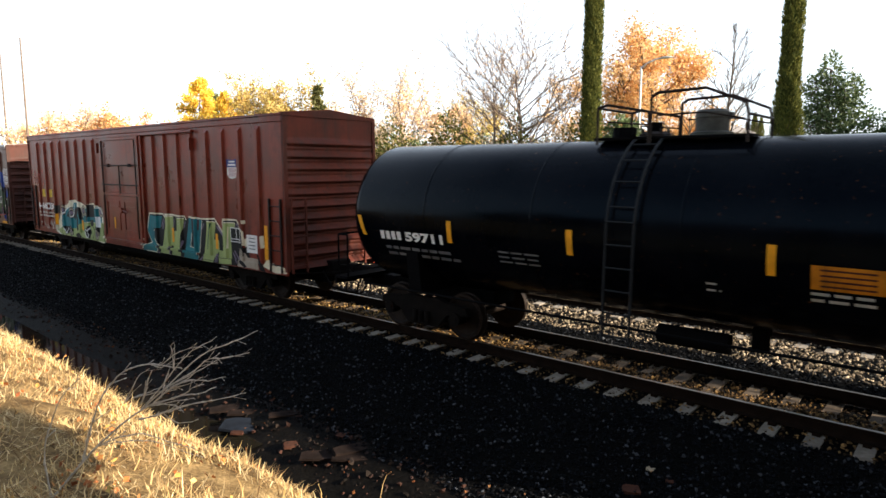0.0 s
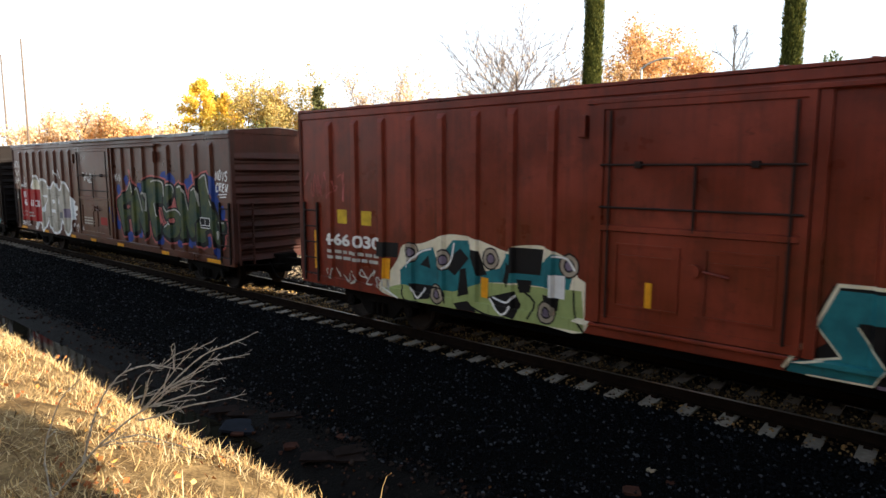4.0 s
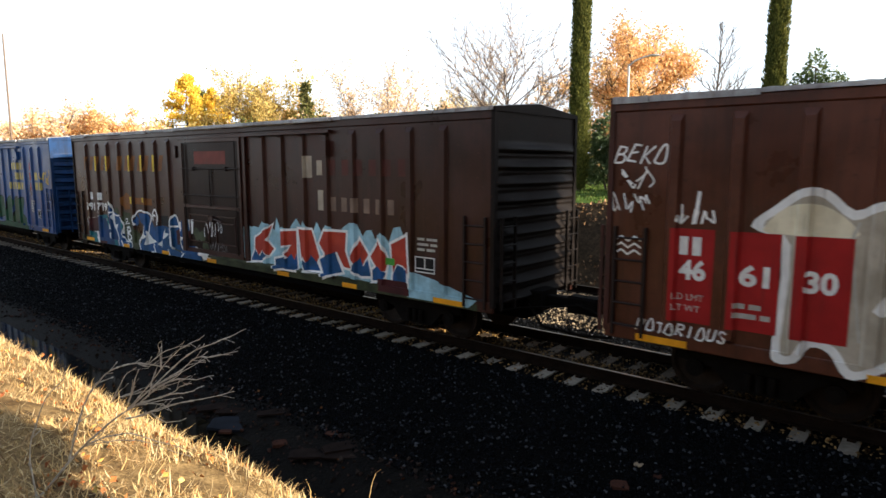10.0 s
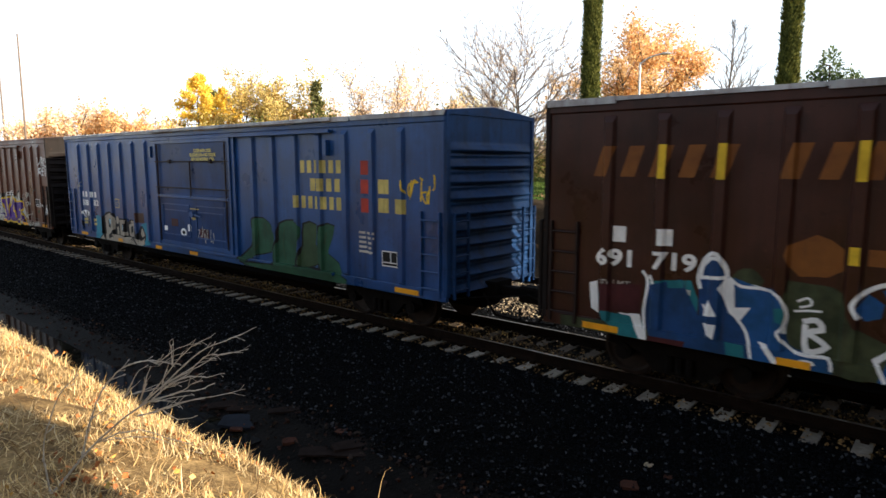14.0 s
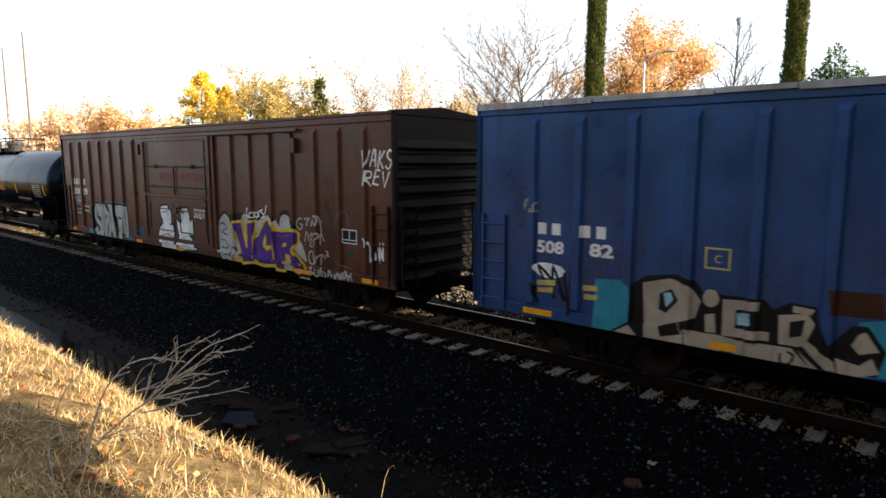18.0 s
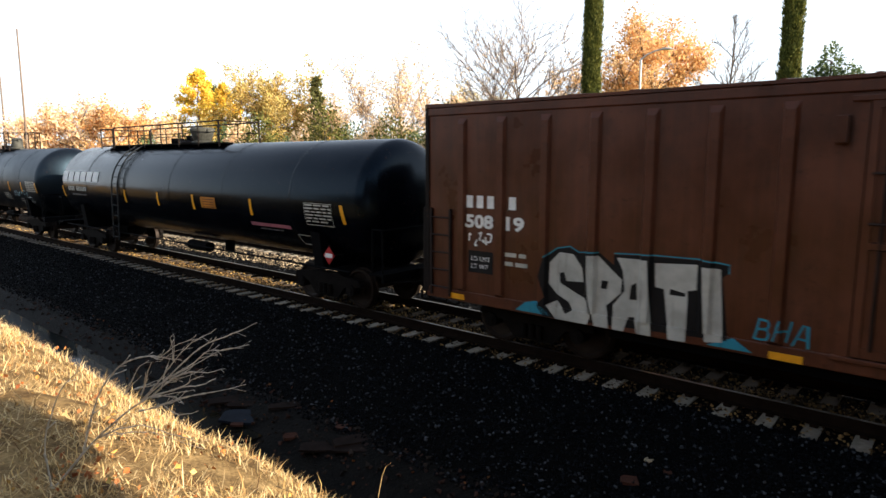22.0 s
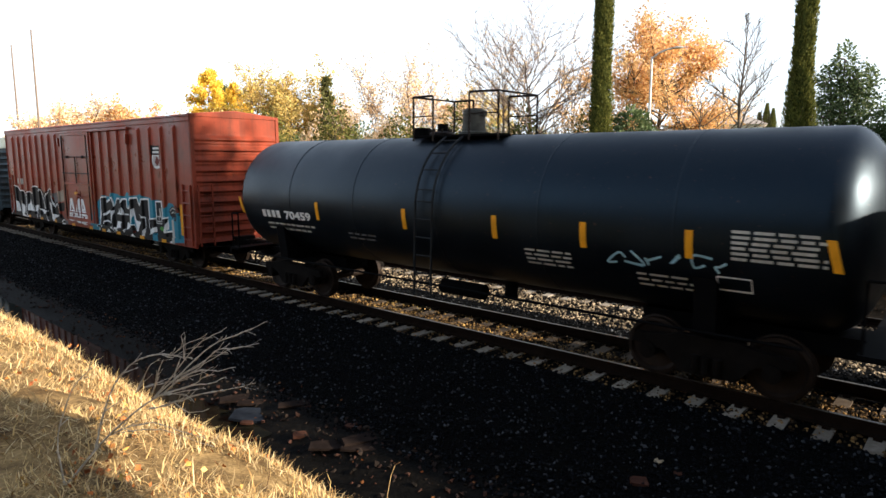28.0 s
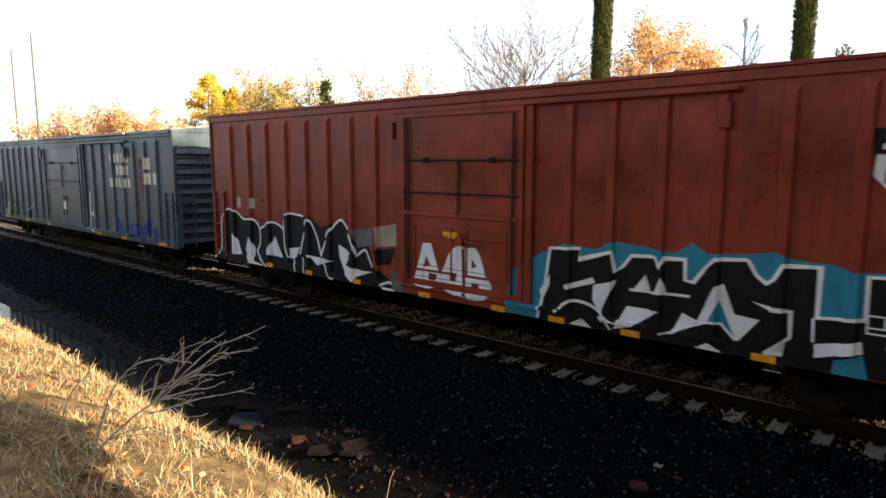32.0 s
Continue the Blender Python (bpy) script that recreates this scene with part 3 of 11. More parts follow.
            for x0, x1 in ((-door + 0.32, -0.14), (0.2, door - 0.32)):  # ridges round the two pressed lower panels
                z0, z1 = dz0 + 0.30, low - 0.22
                rim = Geo()
                for a0, a1, c0, c1 in ((x0, x1, z0, z0 + 0.03), (x0, x1, z1 - 0.03, z1), (x0, x0 + 0.03, z0, z1), (x1 - 0.03, x1, z0, z1), (x0 + 0.1, x1 - 0.1, z1 - 0.2, z1 - 0.17)):
                    rim.box(a0, a1, fy - 0.022, fy + 0.002, c0, c1)
                part("panel_rim", rim, body, leaf)
            part("kick_plate", Geo().box(-door + 0.09, door - 0.09, fy - 0.012, fy + 0.002, dz0, dz0 + 0.12), body, leaf)
            for x in (-door * 0.55, door * 0.55):
                part("rod_bracket", Geo().box(x - 0.05, x + 0.05, fy - 0.07, fy, high - 0.05, high + 0.05, 0.01), M_DARKROD, leaf)
            part("door_handle", Geo().rod([(0.2, -SIDE - 0.15, 2.0), (0.55, -SIDE - 0.15, 1.95)], 0.02).tube((0.08, -SIDE - 0.1, 2.0), (0.08, -SIDE - 0.17, 2.0), 0.09, seg=12), body, leaf)
            part("door_track", Geo().box(-door - 0.2, door * 2 + 1.9, -SIDE - 0.12, -SIDE - 0.02, e - 0.27, e - 0.2, 0.01), body, car)
            part("door_track", Geo().box(-door - 0.2, door * 2 + 1.9, -SIDE - 0.10, -SIDE - 0.02, 0.96, 1.02, 0.01), body, car)
            for x in (-door - 0.28, door * 2 + 1.75):
                part("door_stop", Geo().box(x - 0.06, x + 0.06, -SIDE - 0.12, -SIDE, e - 0.75, e - 0.42, 0.01), body, car)
            for x in (-door - 0.09, door + 0.09):
                part("door_post", Geo().box(x - 0.07, x + 0.07, -SIDE - 0.07, -SIDE, 1.0, e - 0.2, 0.01), body, car)
        else:
            at(part("door", g, body, car), 0, 0, 0, 0, 0, 180)
    # ladders on both ends of the sides, and on the ends
    for x in (a - 0.62, -a + 0.12):
        at(part("ladder", ladder_geo(0.46, 0.86, ladder_z, 5, 0.07), rung_paint, car), x, -SIDE - 0.01)
        at(part("ladder", ladder_geo(0.46, 0.86, ladder_z, 5, 0.07), rung_paint, car), -x, SIDE + 0.01, 0, 0, 0, 180)
    for s in (1, -1):
        lad = part("ladder", ladder_geo(0.42, 0.86, ladder_z, 5, 0.07), end, car)
        at(lad, s * (a + 0.10), s * (SIDE - 0.48), 0, 0, 0, 90 if s > 0 else -90)
        lad2 = part("ladder", ladder_geo(0.42, 0.86, ladder_z, 5, 0.07), end, car)
        at(lad2, s * (a + 0.10), -s * (SIDE - 0.08), 0, 0, 0, 90 if s > 0 else -90)
    for x, z, w in tags:
        part("reflector", Geo().box(x - w / 2, x + w / 2, -SIDE - 0.034, -SIDE - 0.02, z - 0.05, z + 0.05), M_YELLOW, car, "yellow reflective strip")
    running_gear(car, a, reach)
    CARS.append((car, centre))
    return car


def running_gear(car, a, reach, truck_in=2.15):
    u = Geo().box(-a, a, -0.32, 0.32, 0.50, 0.96)
    for i in range(9):
        x = -a + 1.0 + (2 * a - 2.0) * i / 8
        u.box(x - 0.06, x + 0.06, -SIDE + 0.06, SIDE - 0.06, 0.82, 0.99)
    part("underframe", u, M_BLACK, car)
    # added black skirts, no known part, that darken the space beneath the car
    for y in (-1.12, 1.12):
        part("side_sill", Geo().box(-a + truck_in + 1.5, a - truck_in - 1.5, y - 0.05, y + 0.05, 0.58, 0.98, 0.015), M_BLACK, car)
    part("floor", Geo().box(-a + 0.02, a - 0.02, -SIDE + 0.055, SIDE - 0.055, 0.99, 1.05), M_BLACK, car)
    b = Geo().tube((1.2, -0.75, 0.72), (2.2, -0.75, 0.72), 0.18, seg=12).box(-2.0, -1.4, -0.95, -0.6, 0.55, 0.85, 0.03)
    b.rod([(-a + 3, -0.6, 0.6), (a - 3, -0.6, 0.6)], 0.02)
    part("brake_gear", b, M_BLACK, car)
    for s in (-1, 1):
        add_truck(car, s * (a - truck_in))
        add_coupler(car, s * a, s, reach)


def tank_profile(half, r):
    out = [(0.0, -half)]
    for i in range(1, 9):
        t = math.pi / 2 * i / 8
        out.append((r * math.sin(t), -half + 0.62 * (1 - math.cos(t))))
    return out + [(q, -h) for q, h in out[::-1]]


TANK_R, TANK_Z = 1.45, 2.42


def tank_car(label, centre, half, mat, strips, platform, dome, ladder_x, rails, reach=1.1, bands=()):
    car = root("tank_car", label, "tank car", "freight cars of the train")
    shell = part("tank", Geo().lathe(tank_profile(half, TANK_R), 64, "x", (0, 0, TANK_Z)), mat, car, smooth=True)
    for x in bands:
        part("weld_seam", Geo().lathe([(TANK_R - 0.01, x - 0.02), (TANK_R + 0.006, x - 0.012), (TANK_R + 0.006, x + 0.012), (TANK_R - 0.01, x + 0.02)], 64, "x", (0, 0, TANK_Z)), mat, shell, smooth=True)
    top = TANK_Z + TANK_R
    px0, px1 = platform
    # top platform with railings
    pf = part("platform", Geo().box(px0, px1, -0.62, -0.22, top - 0.02, top + 0.02).box(px0, px1, 0.22, 0.62, top - 0.02, top + 0.02), M_BLACK, car, "grated walkway")
    for y in (-0.66, 0.66):
        for bend in rails:  # each a run of (x, height) over the platform
            run = [(bend[0][0], y, top - 0.1)] + [(x, y, top + h) for x, h in bend] + [(bend[-1][0], y, top - 0.1)]
            rail = part("railing", Geo().rod(run, 0.024), M_PIPE, pf)
            for (x0, h0), (x1, h1) in zip(bend, bend[1:]):
                if x1 - x0 > 0.5:
                    for k in range(1, int((x1 - x0) / 1.2) + 1):
                        x = x0 + (x1 - x0) * k / (int((x1 - x0) / 1.2) + 1)
                        part("post", Geo().rod([(x, y, top - 0.1), (x, y, top + h0 + (h1 - h0) * (x - x0) / (x1 - x0))], 0.018), M_PIPE, rail)
                    part("mid_rail", Geo().rod([(x0, y, top + h0 * 0.5), (x1, y, top + h1 * 0.5)], 0.014), M_PIPE, rail)
    for x, h in (rails[0][0], rails[-1][-1]):
        part("railing", Geo().rod([(x, -0.66, top + h), (x, 0.66, top + h)], 0.021), M_PIPE, pf)
    dx, r0, r1, dh = dome
    d = part("dome", Geo().lathe([(0.0, top + dh - 0.02), (r1 * 0.75, top + dh - 0.03), (r1 * 0.97, top + dh - 0.06), (r1, top + dh - 0.12), (r0, top + 0.10), (r0 + 0.07, top + 0.08), (r0 + 0.07, top - 0.15)], 24, "z", (dx, 0, 0)), M_BONNET, car, "grey valve housing", smooth=False)
    part("dome_lid", Geo().lathe([(0.0, top + dh + 0.01), (r1 * 0.8, top + dh - 0.005), (r1 * 1.02, top + dh - 0.05), (r1 * 1.04, top + dh - 0.13), (r1 * 1.0, top + dh - 0.15)], 20, "z", (dx, 0, 0)).box(dx + r1, dx + r1 + 0.07, -0.05, 0.05, top + dh - 0.16, top + dh - 0.06), M_BONNET, d)
    hatch = part("manway", Geo().lathe([(0.0, top + 0.13), (0.2, top + 0.12), (0.26, top + 0.08), (0.26, top - 0.1)], 18, "z", (dx - 0.9, 0, 0)), M_PIPE, car, "round manway cover")
    for k in range(8):
        u = math.pi * k / 4
        part("bolt", Geo().tube((dx - 0.9 + 0.22 * math.cos(u), 0.22 * math.sin(u), top + 0.08), (dx - 0.9 + 0.22 * math.cos(u), 0.22 * math.sin(u), top + 0.17), 0.025, seg=6), M_PIPE, hatch)
    dome = dx
    part("safety_valve", Geo().tube((dome - 0.95, 0.1, top - 0.1), (dome - 0.95, 0.1, top + 0.28), 0.12, seg=12).tube((dome - 1.4, -0.1, top - 0.1), (dome - 1.4, -0.1, top + 0.2), 0.2, seg=12), M_BLACK, car)
    # side ladder bent round the shell
    lad = None
    for x in (ladder_x - 0.22, ladder_x + 0.22):
        pts = [(x, -(TANK_R + 0.10) * math.sin(t), TANK_Z + (TANK_R + 0.10) * math.cos(t)) for t in [radians(v) for v in range(18, 91, 8)]] + [(x, -TANK_R - 0.14, 0.75)]
        st = part("ladder" if lad is None else "stile", Geo().rod(pts, 0.024), M_LADDER, lad or car)
        lad = lad or st
    rungs = [(-TANK_R - 0.12, z) for z in (0.85, 1.2, 1.55, 1.9, 2.25, 2.6)] + [(-(TANK_R + 0.10) * math.sin(radians(v)), TANK_Z + (TANK_R + 0.10) * math.cos(radians(v))) for v in (30, 45, 60, 75)]
    for y, z in rungs:
        part("rung", Geo().rod([(ladder_x - 0.22, y, z), (ladder_x + 0.22, y, z)], 0.015), M_LADDER, lad)
    # reflective strips follow the shell
    for x, lean in strips:
        st = Geo()
        rows = []
        for i in range(7):
            t = radians(90 + 16.5 * i / 6)
            rows.append([(x + dx + lean * (i / 6 - 0.5), -(TANK_R + 0.012) * math.sin(t), TANK_Z + (TANK_R + 0.012) * math.cos(t)) for dx in (-0.055, 0.055)])
        st.add([p for r in rows for p in r], [(2 * i, 2 * i + 1, 2 * i + 3, 2 * i + 2)[::-1] for i in range(6)])
        part("reflector", st, M_YELLOW, car, "yellow reflective strip")
    # stub sills, saddles, end platforms with rails
    a = half + 0.25
    for s in (-1, 1):
        g = Geo().box(min(s * (a - 3.6), s * a), max(s * (a - 3.6), s * a), -0.35, 0.35, 0.66, 0.96)
        for x in (s * (a - 2.3),):
            g.prism([(-1.25, 0.9), (1.25, 0.9), (1.36, 1.75), (1.0, 1.45), (0, 1.02), (-1.0, 1.45), (-1.36, 1.75)], x - 0.16, x + 0.16)
        part("saddle", g, M_BLACK, car, "bolster saddle under the shell")
        e = Geo().box(min(s * (a - 0.42), s * a), max(s * (a - 0.42), s * a), -1.42, 1.42, 0.98, 1.03)
        e.box(min(s * (a - 0.06), s * a), max(s * (a - 0.06), s * a), -1.42, 1.42, 0.85, 1.0)
        part("end_platform", e, M_BLACK, car)
        for y in (-1.36, 1.36):
            part("grab_rail", Geo().rod([(s * (a - 0.38), y, 1.0), (s * (a - 0.38), y, 1.95), (s * (a - 0.08), y, 1.95), (s * (a - 0.08), y, 1.0)], 0.02), M_BLACK, car)
        part("grab_rail", Geo().rod([(s * (a - 0.08), -1.36, 1.95), (s * (a - 0.08), 1.36, 1.95)], 0.02), M_BLACK, car)
        add_truck(car, s * (a - 2.3))
        add_coupler(car, s * a, s, reach)
    run = Geo()
    for y in (-1.44, 1.44):
        run.rod([(-a + 1.0, y, 0.98), (a - 1.0, y, 0.98)], 0.022)
    run.tube((-0.5, -0.5, 0.75), (0.6, -0.5, 0.75), 0.16, seg=12).tube((0.9, 0, 0.6), (0.9, 0, 0.98), 0.14, seg=12)
    part("side_rail", run, M_BLACK, car)
    CARS.append((car, centre))
    return car


R10 = [-7.85, -7.03, -6.22, -5.42, -4.63, -3.84, -3.06, -2.28, 2.25, 2.98, 3.76, 4.55, 5.37, 6.18, 6.97, 7.80]
R13 = [-8.1, -7.25, -6.38, -5.5, -4.62, -3.75, -2.85, 2.95, 3.80, 4.68, 5.54, 6.40, 7.22, 8.05]
C0 = tank_car("glossy black tank car with yellow reflective strips", -3.3, 7.25, M_TANK0, [(-6.55, 0.12), (-4.17, 0), (-1.66, 0), (1.29, 0), (6.55, 0.08)], (-1.7, 0.75), (0.0, 0.25, 0.25, 0.44), -0.76, [[(-1.62, 0.50), (-1.45, 0.54), (-0.75, 0.40)], [(-0.72, 0.62), (-0.62, 0.68), (0.1, 0.70), (0.66, 0.46), (0.70, 0.30)]], bands=(-4.8, -2.4, 0.1, 2.5, 4.9))
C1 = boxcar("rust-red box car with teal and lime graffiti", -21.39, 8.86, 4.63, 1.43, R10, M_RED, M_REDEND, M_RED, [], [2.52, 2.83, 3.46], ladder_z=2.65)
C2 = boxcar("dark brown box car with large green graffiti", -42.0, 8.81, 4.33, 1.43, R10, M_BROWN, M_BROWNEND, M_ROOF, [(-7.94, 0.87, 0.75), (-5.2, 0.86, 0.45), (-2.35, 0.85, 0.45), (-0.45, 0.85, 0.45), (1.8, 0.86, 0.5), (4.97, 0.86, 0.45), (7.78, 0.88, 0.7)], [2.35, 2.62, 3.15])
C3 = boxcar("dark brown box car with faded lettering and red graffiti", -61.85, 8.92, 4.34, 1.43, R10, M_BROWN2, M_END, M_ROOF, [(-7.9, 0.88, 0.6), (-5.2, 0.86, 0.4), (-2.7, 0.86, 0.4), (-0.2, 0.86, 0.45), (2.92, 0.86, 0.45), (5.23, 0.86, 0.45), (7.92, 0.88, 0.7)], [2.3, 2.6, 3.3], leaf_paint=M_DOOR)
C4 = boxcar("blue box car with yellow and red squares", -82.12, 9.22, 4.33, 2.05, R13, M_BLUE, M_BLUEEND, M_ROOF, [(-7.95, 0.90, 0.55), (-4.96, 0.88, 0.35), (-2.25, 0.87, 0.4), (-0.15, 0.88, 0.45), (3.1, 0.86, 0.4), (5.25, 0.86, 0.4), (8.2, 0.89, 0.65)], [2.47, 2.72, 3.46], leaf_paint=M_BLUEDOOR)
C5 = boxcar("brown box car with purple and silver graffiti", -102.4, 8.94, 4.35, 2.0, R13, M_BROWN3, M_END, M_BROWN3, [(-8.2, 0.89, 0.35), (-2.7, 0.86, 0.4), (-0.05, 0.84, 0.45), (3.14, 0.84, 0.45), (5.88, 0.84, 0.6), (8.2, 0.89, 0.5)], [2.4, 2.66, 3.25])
C6 = tank_car("long black tank car with a grey-streaked shell", -121.7, 8.85, M_TANK, [(-8.2, 0.12), (-2.9, 0), (-0.63, 0), (1.49, 0), (4.36, 0), (7.88, 0.08)], (-6.4, 1.7), (-0.4, 0.26, 0.36, 0.52), -3.4, [[(-6.4, 0.60), (-5.4, 0.58)], [(-5.3, 0.62), (1.7, 0.62)]], bands=(-6.0, -3.0, 0.1, 3.0, 6.0))
C8 = tank_car("black tank car with a row of yellow strips", -139.8, 7.2, M_TANK2, [(-6.72, 0.12), (-3.55, 0), (-0.74, 0), (1.51, 0), (3.26, 0), (4.93, 0), (6.72, 0.1)], (-1.2, 1.0), (-0.1, 0.25, 0.23, 0.56), -0.1, [[(-1.2, 0.80), (-0.65, 0.80)], [(0.3, 0.82), (1.0, 0.80)]], bands=(-4.6, -2.3, 0.1, 2.4, 4.7))
C9 = boxcar("faded red box car with black and white graffiti", -157.88, 8.83, 4.62, 1.43, R10, M_RED2, M_RED2END, M_RED2, [(-6.2, 0.86, 0.25), (-4.6, 0.85, 0.25), (-2.9, 0.85, 0.25), (-0.9, 0.84, 0.3), (0.9, 0.84, 0.3), (2.09, 0.84, 0.3), (3.38, 0.84, 0.3), (5.25, 0.84, 0.3), (6.81, 0.86, 0.3)], [2.45, 2.85, 3.46], ladder_z=2.65)
C10 = boxcar("faded slate-blue box car with pale squares", -178.1, 9.15, 4.34, 2.05, R13, M_SLATE, M_SLATE, M_ROOF, [(-8.0, 0.88, 0.5), (-5, 0.86, 0.4), (-2.2, 0.86, 0.4), (3.1, 0.86, 0.4), (5.3, 0.86, 0.4), (8.2, 0.88, 0.6)], [2.4, 2.7, 3.4])


# ---- trees and shrubs ----
def spot(turn, far):
    """A place on the ground: degrees to the left of +y and metres, from the eye."""
    a = radians(turn)
    return EYE[0] - math.sin(a) * far, EYE[1] + math.cos(a) * far


def leaf_mesh(name, points, size, mat, seed, flat=0.0, long=1.5):
    """Many small leaf blades, each a bent pair of quads, at the given points."""
    rng = np.random.default_rng(seed)
    p = np.array(points)
    n = len(p)
    d = rng.normal(size=(n, 3))
    d[:, 2] -= flat
    d /= np.linalg.norm(d, axis=1, keepdims=True)
    q = np.cross(d, rng.normal(size=(n, 3)))
    q /= np.linalg.norm(q, axis=1, keepdims=True) + 1e-9
    k = np.cross(d, q)
    s = rng.uniform(size[0], size[1], (n, 1))
    a, b, c = p, p + d * s * long * 0.5 + q * s * 0.5 + k * s * 0.15, p + d * s * long
    e = p + d * s * long * 0.5 - q * s * 0.5 + k * s * 0.15
    v = np.stack([a, b, c, e], 1).reshape(-1, 3)
    f = np.arange(4 * n).reshape(n, 4)
    me = bpy.data.meshes.new(name)
    me.from_pydata(v.tolist(), [], f.tolist())
    me.materials.append(mat)
    return me


SHAPES = {  # spread of the crown against the height along it, 0 to 1
    "oval": lambda k: math.sin(math.pi * min(1, 0.16 + 0.84 * k)) ** 0.6,
    "cone": lambda k: max(0.04, 1.0 - k) ** 0.9,
    "vase": lambda k: 0.75 + 0.35 * k,
    "dome": lambda k: math.sqrt(max(0.02, 1 - k * k)),
}


def branches(seed, height, radius, trunk, shape="oval", base=0.2, limbs=16, rise=40.0, lean=(0.0, 0.0), twigs=3):
    """Leader, limbs, boughs and twigs, all tapered, above (0, 0, 0); gives the wood and the twig points."""
    rng = random.Random(seed)
    g, tips = Geo(), []

    def bough(p, d, length, r, level, steps, up):
        nodes = []
        for i in range(steps):
            d = (d + Vector((rng.uniform(-1, 1), rng.uniform(-1, 1), rng.uniform(-0.5, 0.5) + up)) * 0.24).normalized()
            q = p + d * length / steps
            g.tube(p, q, r * (1 - 0.8 * i / steps), r * (1 - 0.8 * (i + 1) / steps), seg=(6, 5, 4, 3)[level], caps=False)
            p = q
            nodes.append((q, d))
            if level > 1:
                tips.append(q)
        return nodes

    def sideways(d, spread):
        w = Vector((rng.uniform(-1, 1), rng.uniform(-1, 1), rng.uniform(-0.55, 1.0)))
        return (d + w * spread).normalized()

    leader, p, d = [], Vector((0, 0, -0.1)), Vector((lean[0], lean[1], 1)).normalized()
    n = 10
    for i in range(n):
        q = p + (d + Vector((rng.uniform(-1, 1), rng.uniform(-1, 1), 0)) * 0.10).normalized() * height * 0.94 / n
        g.tube(p, q, trunk * (1 - 0.92 * (i / n) ** 0.8), trunk * (1 - 0.92 * ((i + 1) / n) ** 0.8), seg=7, caps=False)
        leader.append((p, q))
        p = q
    for i in range(limbs):
        k = base + (0.97 - base) * ((i + rng.random()) / limbs)
        a, b = leader[min(n - 1, int(k * n))]
        at_ = a + (b - a) * (k * n - int(k * n))
        th = i * 2.4 + rng.uniform(-0.5, 0.5)
        f = (k - base) / (1 - base)
        e = radians(rise + 22 * f + rng.uniform(-14, 14))
        L = radius * SHAPES[shape](f) * rng.uniform(0.72, 1.15) / max(0.45, math.cos(e))
        if shape == "vase":
            L = min(L, (height - at_.z) / max(0.3, math.sin(e)) * rng.uniform(0.8, 1.0))
        d = Vector((math.cos(th) * math.cos(e), math.sin(th) * math.cos(e), math.sin(e)))
        r = max(0.014, trunk * 0.5 * (1 - 0.75 * k))
        for j, (q, w) in enumerate(bough(at_, d, L, r, 1, 5, 0.12)):
            if j < 1:
                continue
            tips.append(q)
            for _ in range(2 if j < 4 else 3):
                m = L * rng.uniform(0.24, 0.44)
                for q2, w2 in bough(q, sideways(w, 0.8), m, r * 0.36 + 0.004, 2, 3, 0.15):
                    for _ in range(twigs):
                        bough(q2, sideways(w2, 0.8), m * rng.uniform(0.25, 0.5), 0.009, 3, 1, 0.1)
    return g, tips


M_BARK = plain("grey_brown_bark", (0.11, 0.085, 0.065), 0.9, vary=0.45, scale=9)
M_BARK2 = plain("pale_bark", (0.20, 0.15, 0.12), 0.9, vary=0.4, scale=9)
L_ORANGE = island("rust_orange_leaves", [(0.74, 0.44, 0.17), (0.80, 0.54, 0.27), (0.62, 0.34, 0.12), (0.84, 0.61, 0.35), (0.75, 0.45, 0.17)], 0.7, trans=0.45)
L_PALE = island("pale_orange_leaves", [(0.80, 0.58, 0.35), (0.86, 0.69, 0.48), (0.72, 0.49, 0.27), (0.83, 0.62, 0.38)], 0.7, trans=0.45)
L_YELLOW = island("golden_yellow_leaves", [(0.84, 0.60, 0.08), (0.90, 0.70, 0.16), (0.76, 0.52, 0.06), (0.86, 0.64, 0.10)], 0.7, trans=0.45)
L_OLIVE = island("olive_brown_leaves", [(0.58, 0.43, 0.13), (0.72, 0.53, 0.20), (0.42, 0.34, 0.10), (0.76, 0.57, 0.24)], 0.7, trans=0.45)
L_GREEN = island("dark_evergreen_leaves", [(0.022, 0.040, 0.012), (0.04, 0.065, 0.018), (0.03, 0.05, 0.014), (0.065, 0.085, 0.025)], 0.6, trans=0.12)
L_EVER = island("glossy_evergreen_leaves", [(0.07, 0.10, 0.045), (0.12, 0.165, 0.075), (0.09, 0.13, 0.05), (0.22, 0.25, 0.12)], 0.5, trans=0.25)
L_SHRUB = island("olive_green_leaves", [(0.09, 0.10, 0.025), (0.14, 0.14, 0.035), (0.07, 0.075, 0.02), (0.20, 0.17, 0.05)], 0.7, trans=0.15)
L_CYPRESS = island("cypress_scale_leaves", [(0.04, 0.055, 0.016), (0.10, 0.115, 0.028), (0.20, 0.19, 0.045), (0.07, 0.085, 0.022), (0.15, 0.155, 0.035)], 0.75, trans=0.3)
L_CONIFER = island("dark_conifer_needles", [(0.10, 0.105, 0.04), (0.20, 0.19, 0.07), (0.14, 0.14, 0.05)], 0.75, trans=0.35)


